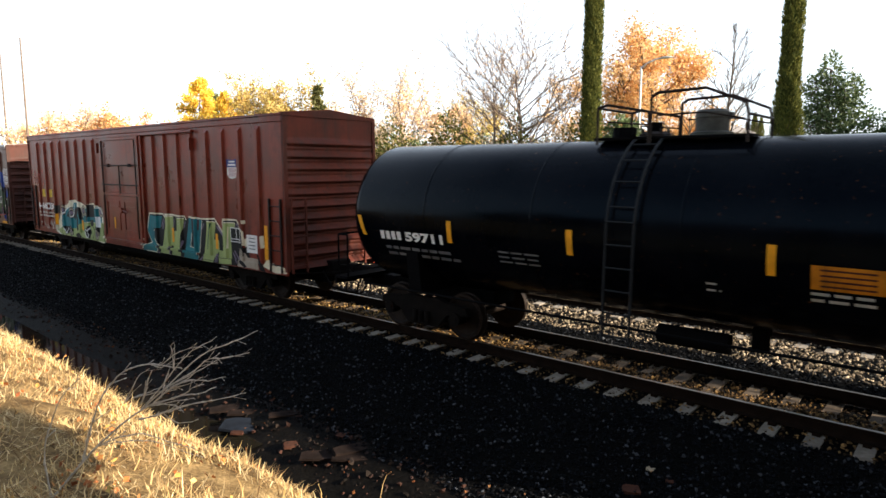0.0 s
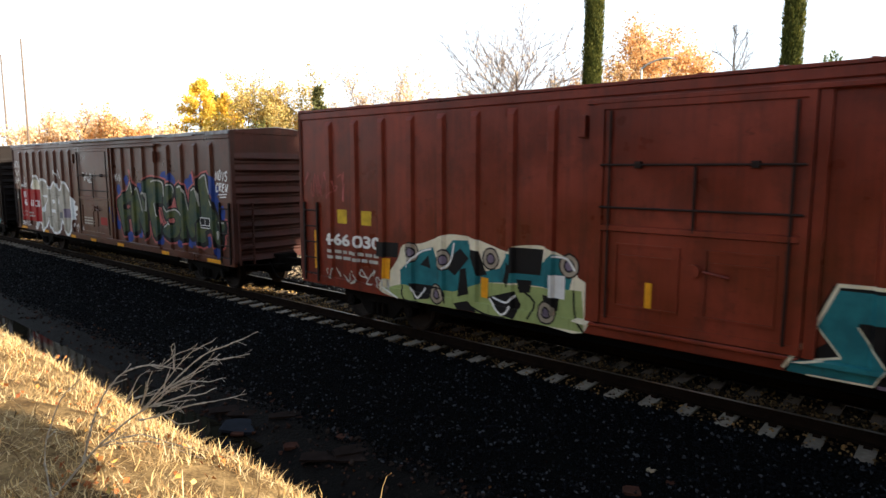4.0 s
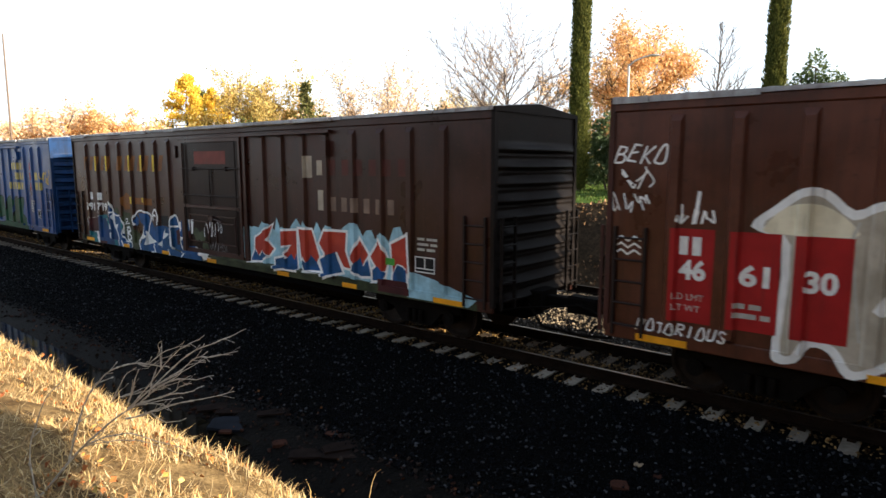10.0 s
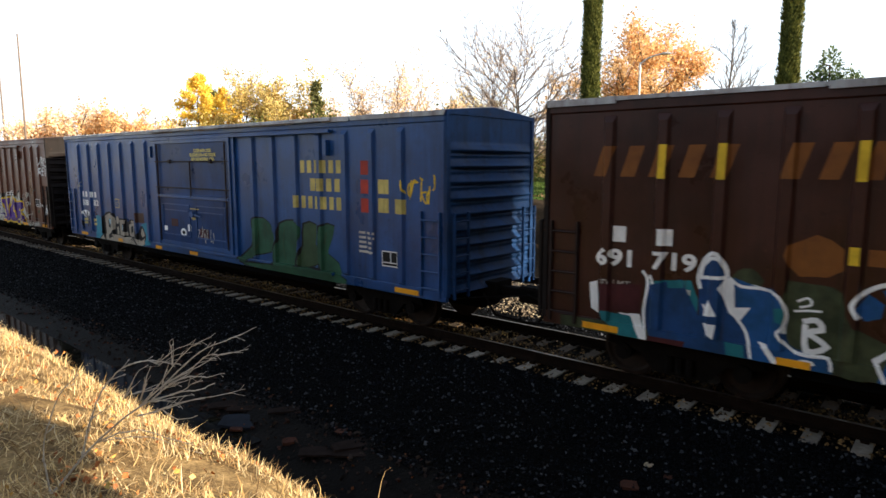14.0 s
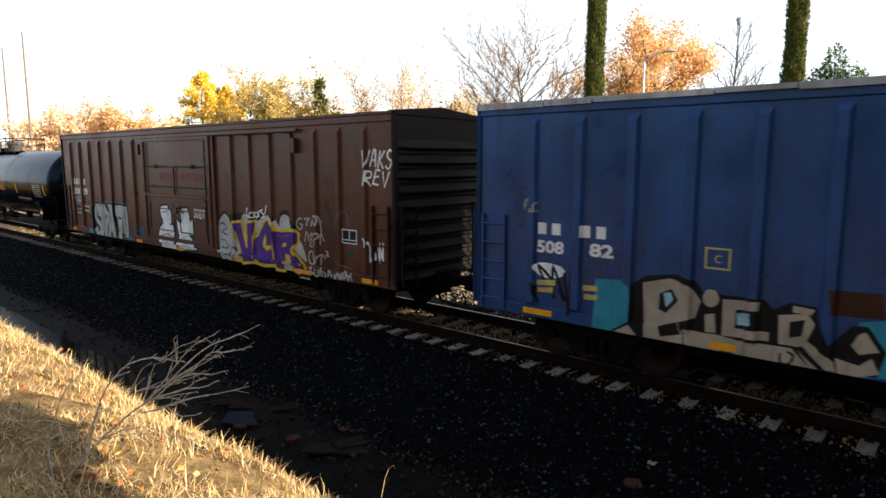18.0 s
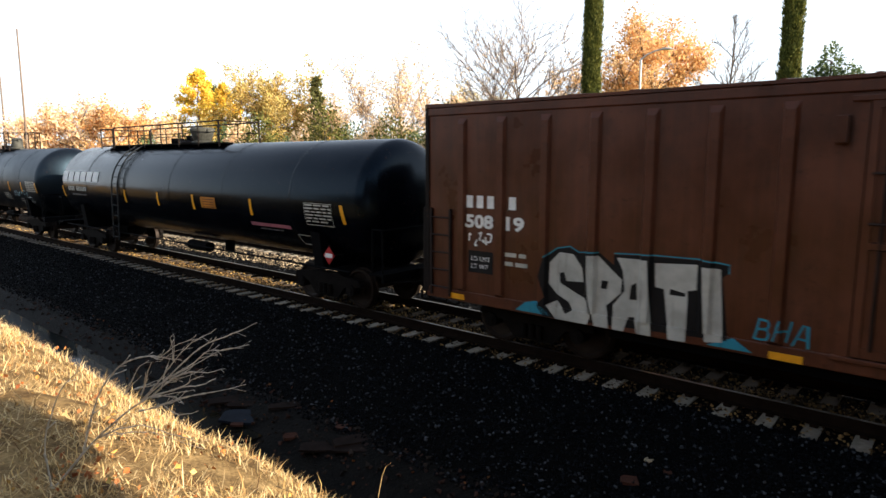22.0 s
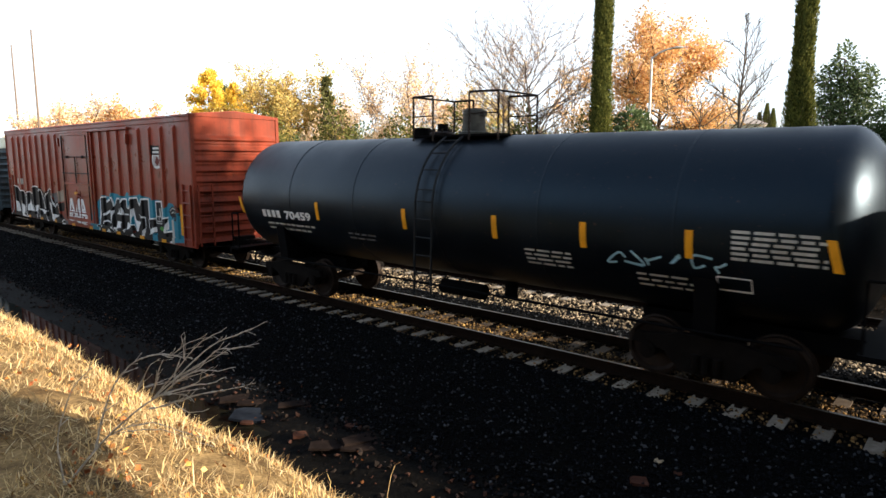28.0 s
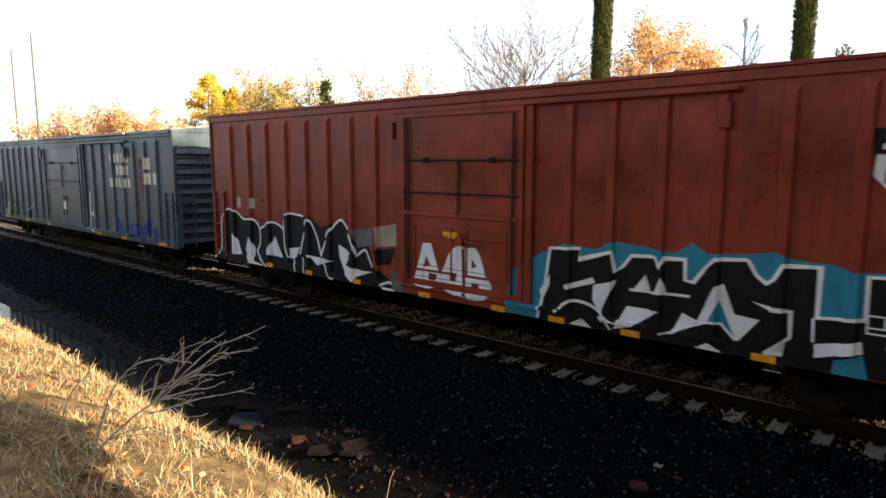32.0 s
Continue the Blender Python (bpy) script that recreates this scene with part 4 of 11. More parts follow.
def tree(name, label, place, height, radius, seed, leaves=0, mat=None, size=(0.08, 0.15), trunk=0.2, shape="oval", base=0.2, limbs=16, rise=40.0, bark=None, jitter=0.22, lean=(0.0, 0.0), twigs=3, clump=1.3, low=0.1, group="", category="tree"):
    x, y = place
    t = root(name, label, category, group, x=x, y=y, z=lie(x, y) - 0.05)
    g, tips = branches(seed, height, radius, trunk, shape, base, limbs, rise, lean, twigs)
    part("trunk", g, bark or M_BARK, t, "trunk with limbs and bare twigs")
    if leaves:
        rng = np.random.default_rng(seed)
        src = np.array(tips)
        # leaves gather in clumps on some twigs and leave others bare
        weight = np.array([max(0.02, 0.55 + clump * noise.noise((p[0] * 0.9, p[1] * 0.9, p[2] * 0.9 + seed))) for p in src])
        pts = src[rng.choice(len(src), leaves, p=weight / weight.sum())] + rng.normal(0, jitter, (leaves, 3))
        pts = pts[pts[:, 2] > low]
        part("crown", leaf_mesh("crown", pts, size, mat, seed), None, t)
    return t


def shrub(name, label, place, lobes, mat, seed, n=2500, size=(0.08, 0.16), group="", category="shrub", shell=0.45):
    """A crown of leafy lobes (x, y, z, rx, ry, rz) over a few stems."""
    x, y = place
    t = root(name, label, category, group, x=x, y=y, z=lie(x, y) - 0.05)
    rng = np.random.default_rng(seed)
    pts, g = [], Geo()
    for a, b, c, rx, ry, rz in lobes:
        k = int(n * rx * rz / sum(l[3] * l[5] for l in lobes))
        d = rng.normal(size=(k, 3))
        d /= np.linalg.norm(d, axis=1, keepdims=True)
        r = rng.uniform(shell, 1.0, (k, 1)) ** 0.6 * (1 + 0.18 * np.sin(d[:, :1] * 7 + seed) * np.cos(d[:, 2:3] * 6))
        p = d * r * np.array([rx, ry, rz]) + np.array([a, b, c])
        pts.append(p[p[:, 2] > 0.02])
        g.tube((a * 0.3, b * 0.3, 0), (a, b, c), 0.07, 0.03, seg=5)
        for i in range(5):
            w = Vector(d[i % k]) * 0.75
            g.tube((a, b, c), (a + w.x * rx, b + w.y * ry, c + w.z * rz), 0.03, 0.01, seg=4)
    part("stem", g, M_BARK, t, "woody stems")
    part("crown", leaf_mesh("crown", np.concatenate(pts), size, mat, seed), None, t)
    return t


def cypress(place, height, radius, seed, label, skirt=1.0, n=22000):
    x, y = place
    t = root("cypress", label, "cypress tree", "row of columnar cypresses", x=x, y=y, z=lie(x, y) - 0.05)
    rng = np.random.default_rng(seed)

    def wide(z):
        k = z / height
        return radius * min(1.0, 0.62 + 1.4 * k * 4) * (1.0 if k < 0.6 else max(0.05, 1 - ((k - 0.6) / 0.4) ** 1.8)) * (skirt if k < 0.18 else 1 + (skirt - 1) * max(0, 1 - (k - 0.18) * 8))

    part("trunk", Geo().tube((0, 0, -0.1), (0, 0, height * 0.9), 0.13, 0.03, seg=8), M_BARK, t)
    zs = rng.uniform(0.15, height * 0.985, n)
    th = rng.uniform(0, 2 * np.pi, n)
    lump = 1 + 0.10 * np.sin(zs * 2.3 + th * 2 + seed) * np.cos(zs * 1.1 + th * 3) + 0.07 * np.sin(zs * 6.1 + th * 5)
    r = np.array([wide(z) for z in zs]) * lump * rng.uniform(0.70, 1.03, n) ** 0.6
    p = np.stack([r * np.cos(th), r * np.sin(th), zs], 1)
    out = np.stack([np.cos(th), np.sin(th), np.full(n, 1.6)], 1) + rng.normal(0, 0.35, (n, 3))
    out /= np.linalg.norm(out, axis=1, keepdims=True)
    tan = np.stack([-np.sin(th), np.cos(th), np.zeros(n)], 1) + rng.normal(0, 0.4, (n, 3))
    tan /= np.linalg.norm(tan, axis=1, keepdims=True)
    s = rng.uniform(0.05, 0.115, (n, 1))
    deep = rng.random(n) < 0.3  # the dense inner sprays
    p[deep] *= np.array([0.62, 0.62, 1.0])
    s[deep] *= 2.4
    v = np.stack([p, p + out * s * 0.5 + tan * s * 0.3, p + out * s * 1.3, p + out * s * 0.5 - tan * s * 0.3], 1).reshape(-1, 3)
    me = bpy.data.meshes.new("crown")
    me.from_pydata(v.tolist(), [], np.arange(4 * n).reshape(n, 4).tolist())
    me.materials.append(L_CYPRESS)
    part("crown", me, None, t)
    return t


cypress(spot(27.5, 30), 17.0, 0.41, 11, "tall narrow cypress column lit along one edge", skirt=1.25, n=34000)
cypress(spot(12.25, 27), 16.0, 0.335, 12, "tall dark cypress column with a wider skirt", skirt=1.6, n=30000)
cypress(spot(4.2, 27), 16.0, 0.32, 13, "tall dark cypress column behind the shrubs", skirt=1.5)
for i, (a, h) in enumerate(((15.0, 6.8), (14.5, 7.9), (14.05, 7.2))):
    cypress(spot(a, 92), h, 0.6, 20 + i, "small dark cypress beside the white house", n=9000)

tree("plane_tree", "broad tree full of rust-orange autumn leaves", spot(22.8, 42), 8.4, 3.6, 5, 25000, L_ORANGE, (0.08, 0.15), 0.24, "dome", 0.13, 38, 10, jitter=0.30, clump=0.6)
tree("plane_tree", "bare-limbed dark tree before the house", spot(19.4, 40), 4.6, 3.2, 6, 160, L_ORANGE, (0.09, 0.16), 0.17, "dome", 0.3, 14, 18, twigs=3)
tree("bare_tree", "bare wide-branched tree with a few last leaves", spot(33.2, 40), 7.6, 4.3, 8, 900, L_PALE, (0.06, 0.11), 0.2, "oval", 0.14, 34, 22, M_BARK2, 0.12, (-0.05, -0.03), twigs=4)
tree("bare_tree", "bare wide-branched tree with a few last leaves", spot(35.8, 43), 7.4, 3.2, 9, 600, L_PALE, (0.06, 0.11), 0.15, "dome", 0.14, 24, 34, M_BARK2, 0.12, twigs=4)
tree("bare_tree", "slender bare young tree on the lawn", spot(16.3, 34), 8.6, 1.5, 3, 0, None, trunk=0.125, shape="cone", base=0.3, limbs=18, rise=48, twigs=2)
tree("autumn_tree", "half-bare tree with pale orange leaves", spot(44.2, 52), 5.5, 3.6, 14, 3000, L_PALE, (0.09, 0.17), 0.18, "oval", 0.14, 20, 30, M_BARK2)
tree("autumn_tree", "half-bare tree with pale orange leaves", spot(47.4, 54), 4.9, 3.2, 15, 2200, L_PALE, (0.09, 0.17), 0.16, "oval", 0.12, 16, 30, M_BARK2)
tree("autumn_tree", "half-bare tree with pale orange leaves", spot(49.8, 60), 4.3, 2.7, 25, 3000, L_PALE, (0.09, 0.18), 0.16, "oval", 0.12, 16, 30, M_BARK2)
tree("autumn_tree", "thin orange tree behind the cypress", spot(29.6, 50), 6.9, 2.0, 16, 1500, L_ORANGE, (0.09, 0.17), 0.14, "oval", 0.15, 14, 40)
tree("yellow_tree", "golden yellow pyramid-shaped tree", spot(61.3, 66), 10.4, 3.3, 17, 12000, L_YELLOW, (0.11, 0.2), 0.15, "cone", 0.1, 44, -4, clump=0.4, jitter=0.16)
tree("yellow_tree", "smaller golden yellow tree", spot(59.3, 68), 9.2, 3.0, 18, 10000, L_YELLOW, (0.11, 0.2), 0.15, "cone", 0.1, 40, -4, clump=0.4, jitter=0.16)
tree("olive_tree", "rounded tree in olive-brown leaf", spot(56.8, 62), 5.9, 3.0, 19, 9000, L_OLIVE, (0.11, 0.2), 0.16, "oval", 0.1, 18, 34)
tree("olive_tree", "rounded tree in olive-brown leaf", spot(54.2, 60), 5.4, 2.9, 20, 9000, L_OLIVE, (0.11, 0.2), 0.16, "oval", 0.1, 18, 34)
tree("autumn_tree", "low tree in rust-orange leaf", spot(52.4, 66), 4.9, 2.6, 21, 4200, L_ORANGE, (0.11, 0.2), 0.16, "dome", 0.1, 16, 28)
tree("autumn_tree", "low tree in tan and orange leaf", spot(40.4, 56), 5.2, 2.6, 22, 3600, L_PALE, (0.10, 0.18), 0.14, "dome", 0.1, 14, 34)
tree("autumn_tree", "low tree in tan and orange leaf", spot(37.4, 58), 4.9, 2.8, 23, 3600, L_OLIVE, (0.10, 0.18), 0.14, "dome", 0.1, 14, 34)
for i, (a, d, h, r) in enumerate(((64.6, 66, 3.7, 2.6), (67.4, 62, 3.9, 2.8), (70.2, 64, 4.4, 3.0), (72.6, 66, 3.9, 2.8), (75.5, 70, 3.6, 3.2), (78.5, 74, 3.8, 3.2))):
    tree("autumn_tree", "pale rust-orange tree along the line", spot(a, d), h, r, 30 + i, 4600, L_ORANGE if i == 1 else L_PALE, (0.12, 0.22), 0.15, "dome", 0.1, 15, 26)


def conifer(place, height, radius, seed):
    x, y = place
    t = root("conifer", "dark ragged conifer with a layered top", "conifer", x=x, y=y, z=lie(x, y) - 0.05)
    rng = np.random.default_rng(seed)
    part("trunk", Geo().tube((0, 0, -0.1), (0, 0, height), 0.16, 0.02, seg=7), M_BARK, t)
    pts = []
    for k in range(26):
        z = height * (0.15 + 0.85 * k / 26)
        for b in range(5):
            th, L = rng.uniform(0, 6.28), radius * (1.06 - z / height) * rng.uniform(0.6, 1.3) + 0.15
            for u in np.linspace(0.15, 1, 14):
                pts.append((L * u * math.cos(th), L * u * math.sin(th), z - 0.25 * L * u))
    pts = np.array(pts) + rng.normal(0, 0.09, (len(pts), 3))
    part("crown", leaf_mesh("crown", pts, (0.12, 0.25), L_CONIFER, seed, 0.3, 2.2), None, t)


conifer(spot(51.5, 58), 8.4, 1.1, 41)
conifer(spot(60.1, 84), 10.2, 1.6, 42)

# evergreens beside the cypresses
shrub("evergreen_tree", "dense dark evergreen tree with an open top", spot(9.5, 30), [(0.0, 0, 5.1, 0.4, 0.5, 0.7), (-0.45, 0.1, 4.4, 0.6, 0.6, 0.7), (0.55, 0.1, 4.2, 0.7, 0.6, 0.8), (0.1, 0.3, 3.5, 1.0, 1.0, 1.0), (-0.6, 0, 2.9, 1.0, 1.0, 1.1), (1.1, 0, 2.5, 1.2, 1.1, 1.2), (1.9, 0, 1.6, 1.1, 1.1, 1.2), (0.2, 0, 1.4, 1.7, 1.3, 1.4)], L_EVER, 51, 15000, (0.05, 0.11), category="tree", shell=0.2)
shrub("hedge", "dark overgrown evergreen hedge", spot(6.2, 29), [(0, 0, 1.2, 1.5, 1.0, 1.4), (1.6, 0.3, 1.3, 1.6, 1.0, 1.5), (3.4, 0.6, 1.2, 1.6, 1.0, 1.4), (-1.2, -0.2, 0.8, 1.2, 0.9, 1.0)], L_GREEN, 52, 6500, (0.07, 0.15), category="hedge")
shrub("evergreen_shrub", "dark rounded evergreen shrub", spot(24.7, 31), [(0, 0, 2.4, 0.9, 0.8, 1.2), (0.6, 0, 1.6, 0.9, 0.8, 1.3), (-0.6, 0.1, 1.5, 0.9, 0.8, 1.3)], L_EVER, 53, 6500, (0.06, 0.14))
for i in range(27):
    rng_ = random.Random(60 + i)
    a, h = 28.6 + i * 1.4 + rng_.uniform(-0.4, 0.4), rng_.uniform(1.5, 2.6)
    shrub("understorey_shrub", ("loose olive-green shrub under the trees", "tan autumn shrub under the trees", "green leafy shrub under the trees", "orange-brown shrub under the trees")[i % 4], spot(a, 40 + (i % 4) * 4.5), [(0, 0, h, 1.2, 1.0, h), (1.2, 0.2, h * 0.6, 1.0, 1.0, h * 0.75), (-1.2, 0, h * 0.7, 1.0, 1.0, h * 0.75)], (L_SHRUB, L_PALE, L_EVER, L_OLIVE)[i % 4], 60 + i, 2300, (0.08, 0.17), "shrubs under the trees", shell=0.25)

# added out of view, its crown shaped to throw the bank's corner shadow
tree("shadow_bush", "unseen young tree added to throw the shadow on the straw bank", (1.75, -7.42), 4.25, 0.9, 73, 30000, L_SHRUB, (0.10, 0.18), 0.045, "oval", 0.8, 18, 18, jitter=0.13, twigs=1, clump=0.25, low=3.4)
# unseen trees added to shade car ends, crowns cut to pass low sun
for i, (x, y, h, low) in enumerate(((20.0, 9.2, 18.4, 13.6), (26.5, 11.6, 20.8, 14.1), (33.0, 14.0, 23.2, 16.5))):
    tree("shading_evergreen", "unseen tall evergreen added to shade the car ends", (x, y), h, 2.7, 171 + i, 6500, L_GREEN, (0.3, 0.5), 0.34, "oval", 0.5, 16, 25, jitter=0.5, twigs=1, low=low)



def screen_woods():
    """Dense unseen trees, added round the view to block sky light and reflections."""
    rng = np.random.default_rng(77)
    g, pts = Geo(), []
    for i in range(180):
        x, h = rng.uniform(-30, 60), rng.uniform(14, 20)
        y = rng.uniform(-28, -17) + (6 if x > 9 else 0)
        if x < 4:  # kept low here so that sky light reaches the far cars
            y, h = y - 6, rng.uniform(4, 7)
        if i >= 100:  # more added trees on the far side and across the line's far end
            x, y, h = rng.uniform(7, 75), rng.uniform(15, 30), rng.uniform(6, 9)
            if i >= 150:
                x, y, h = rng.uniform(58, 75), rng.uniform(-26, 13), rng.uniform(17, 22)
        z = lie(x, y)
        g.tube((x, y, z - 0.1), (x + rng.uniform(-0.5, 0.5), y, z + h * 0.8), 0.22, 0.06, seg=6)
        k = 420
        d = rng.normal(size=(k, 3))
        d /= np.linalg.norm(d, axis=1, keepdims=True)
        pts.append(d * rng.uniform(0.4, 1, (k, 1)) * np.array([3.4, 3.0, h * 0.5]) + np.array([x, y, z + h * 0.52]))
    tagged(new("screen_trunks", g.mesh("screen_trunks", M_BARK)), "trunks of unseen woods added to block sky light", "wood", kind="stuff")
    tagged(new("screen_crowns", leaf_mesh("screen_crowns", np.concatenate(pts), (0.6, 1.1), L_GREEN, 78)), "dark crowns of unseen woods added to block sky light", "wood", kind="stuff")


screen_woods()


# ---- straw grass, litter, dead weeds ----
def blades(name, spots, hmin, hmax, mat, label, seed, lean=0.35, width=0.006, curl=0.14):
    rng = np.random.default_rng(seed)
    p = np.array(spots)
    n = len(p)
    th = rng.uniform(0, 2 * np.pi, n)
    h = rng.uniform(hmin, hmax, (n, 1))
    side = np.stack([np.cos(th), np.sin(th), np.zeros(n)], 1) * rng.uniform(0.6, 1.4, (n, 1)) * width
    d = rng.normal(0, lean, (n, 3))
    d[:, 2] = 1.0
    d /= np.linalg.norm(d, axis=1, keepdims=True)
    bend = rng.normal(0, curl, (n, 3)) * h
    bend[:, 2] = -np.abs(bend[:, 2]) * 0.5
    mid, tip = p + d * h * 0.55, p + d * h + bend
    v = np.stack([p - side, p + side, mid + side * 0.8, mid - side * 0.8, tip], 1).reshape(-1, 3)
    k = 5 * np.arange(n)[:, None]
    f = np.concatenate([k + np.array([[0, 1, 2]]), k + np.array([[0, 2, 3]]), k + np.array([[3, 2, 4]])]).tolist()
    me = bpy.data.meshes.new(name)
    me.from_pydata(v.tolist(), [], f)
    me.materials.append(mat)
    return tagged(new(name, me), label, "grass", kind="stuff")


def bank_spots(n, y0, y1, seed, x0=-26.0, x1=1.0, tuft=-1.0):
    rng = np.random.default_rng(seed)
    x = x1 - (x1 - x0) * rng.uniform(0, 1, n) ** 1.6
    y = rng.uniform(y0, y1, n)
    return [(a, b, lie(a, b) - 0.01) for a, b in zip(x, y) if noise.noise((a * 1.3, b * 1.3, 9)) > -0.35 and noise.noise((a * 5.5, b * 5.5, 2.5)) > tuft]


M_STRAW = island("dry_straw", [(0.62, 0.43, 0.18), (0.84, 0.64, 0.32), (0.36, 0.20, 0.07), (0.93, 0.78, 0.47), (0.70, 0.50, 0.22)], 0.7, trans=0.4)
M_STRAW2 = island("grey_old_straw", [(0.26, 0.145, 0.06), (0.52, 0.35, 0.15), (0.09, 0.045, 0.02), (0.68, 0.50, 0.25), (0.16, 0.085, 0.035)], 0.8)
blades("straw_grass", bank_spots(34000, -10.1, -7.0, 81, tuft=-0.02), 0.03, 0.10, M_STRAW, "short dry straw-coloured stubble on the bank", 82, 0.45, 0.0036)
blades("straw_mat", bank_spots(38000, -10.1, -6.9, 83), 0.06, 0.22, M_STRAW2, "matted old straw lying on the bank", 84, 2.4, 0.0036)
blades("fallen_straw", bank_spots(13000, -10.1, -7.0, 185), 0.07, 0.20, M_STRAW, "pale broken straws lying on the bank", 186, 2.6, 0.0034, 0.08)
blades("outer_straw", bank_spots(15000, -14.0, -10.0, 181, -24, 9) + bank_spots(5000, -10.1, -7.0, 182, 0.9, 9), 0.06, 0.22, M_STRAW, "dry straw-coloured grass on top of the bank", 183, 0.8, 0.006)
blades("tall_straw", bank_spots(5200, -8.3, -7.0, 85, -20), 0.05, 0.16, M_STRAW, "upright dry grass stalks at the bank's edge", 86, 0.2, 0.0042)
blades("lone_straw", bank_spots(420, -9.6, -7.3, 187, -16), 0.12, 0.26, M_STRAW, "single taller straw stalks on the bank", 188, 0.3, 0.0042)
blades("lawn_grass", [(x, y, lie(x, y)) for x, y in np.random.default_rng(87).uniform((-24, 9.9), (4, 22), (14000, 2))], 0.06, 0.15, island("lawn_blades", [(0.045, 0.085, 0.014), (0.075, 0.12, 0.022), (0.12, 0.135, 0.035)], 0.7, trans=0.2), "short green lawn grass above the cutting", 88, 0.4, 0.02)


def litter(name, spots, size, colours, label, seed):
    rng = np.random.default_rng(seed)
    pts = [(x, y, z + 0.02) for x, y, z in spots]
    me = leaf_mesh(name, pts, size, island(name + "_colours", colours, 0.8), seed, 0.0, 1.2)
    return tagged(new(name, me), label, "fallen leaves", kind="stuff")


LEAF = [(0.46, 0.11, 0.03), (0.56, 0.24, 0.06), (0.24, 0.07, 0.025), (0.60, 0.36, 0.10), (0.16, 0.08, 0.04)]
litter("fallen_leaves", bank_spots(2600, -10.0, -7.3, 91, -13, tuft=-0.05), (0.018, 0.05), LEAF, "fallen orange and red leaves in the straw", 92)
_r = random.Random(31)
LEAF_DRIFTS = ((-3.97, -9.0, 0.09, 11), (-3.96, -8.82, 0.10, 9), (-4.41, -7.92, 0.13, 16), (-3.98, -8.33, 0.10, 6), (-5.68, -8.47, 0.16, 7), (-6.1, -8.84, 0.2, 8), (-6.47, -8.06, 0.16, 6), (-8.1, -8.05, 0.25, 9), (-4.92, -8.06, 0.15, 6))
litter("leaf_drift", [(x + _r.gauss(0, w), y + _r.gauss(0, w * 0.7), lie(x, y) + _r.uniform(0.02, 0.06)) for x, y, w, k in LEAF_DRIFTS for i in range(k)], (0.022, 0.05), [(0.40, 0.10, 0.03), (0.50, 0.20, 0.06), (0.20, 0.06, 0.025), (0.36, 0.14, 0.05)], "small drifts of red and orange leaves in the straw", 99)
litter("yellow_leaf", [(-3.72, -8.98, lie(-3.72, -8.98) + 0.03), (-3.75, -8.95, lie(-3.72, -8.98) + 0.03), (-4.09, -8.42, lie(-4.09, -8.42) + 0.03), (-4.0, -8.36, lie(-4.0, -8.36) + 0.03)], (0.035, 0.05), [(0.66, 0.42, 0.05), (0.68, 0.50, 0.20)], "bright yellow leaves in the straw", 100)
litter("ditch_leaves", [(x, y, lie(x, y) + 0.02) for x, y in np.random.default_rng(93).uniform((-18, -5.6), (1.5, -4.0), (130, 2))], (0.025, 0.055), [(0.09, 0.03, 0.014), (0.15, 0.06, 0.02), (0.06, 0.025, 0.014), (0.17, 0.09, 0.04)], "fallen leaves on the ballast foot", 94)
litter("track_leaves", [(x, y, -0.21) for x, y in np.random.default_rng(97).uniform((-40, -0.66), (-7, 0.66), (2600, 2)) if noise.noise((x * 0.8, y * 2, 6)) > -0.1], (0.03, 0.07), [(0.28, 0.17, 0.055), (0.38, 0.25, 0.09), (0.17, 0.10, 0.03), (0.44, 0.31, 0.14)], "dry golden leaves lying between the rails", 98)
litter("bank_leaves", [(x, y, lie(x, y) + 0.03) for x, y in np.random.default_rng(95).uniform((-26, 7.5), (4, 10.6), (9000, 2)) if noise.noise((x * 0.5, y * 0.9, 3)) > -0.05], (0.05, 0.12), [(0.14, 0.08, 0.04), (0.28, 0.16, 0.08), (0.08, 0.05, 0.028), (0.42, 0.27, 0.14)], "brown leaf litter on the far bank", 96)


def curve(points, n=4):
    """A smooth line through the points."""
    if len(points) < 3:
        return list(points)
    p = [points[0]] + list(points) + [points[-1]]
    out = []
    for i in range(1, len(p) - 2):
        for k in range(n):
            t = k / n
            out.append(tuple(0.5 * (2 * p[i][d] + (p[i + 1][d] - p[i - 1][d]) * t + (2 * p[i - 1][d] - 5 * p[i][d] + 4 * p[i + 1][d] - p[i + 2][d]) * t * t + (3 * p[i][d] - p[i - 1][d] - 3 * p[i + 1][d] + p[i + 2][d]) * t ** 3) for d in (0, 1)))
    return out + [points[-1]]


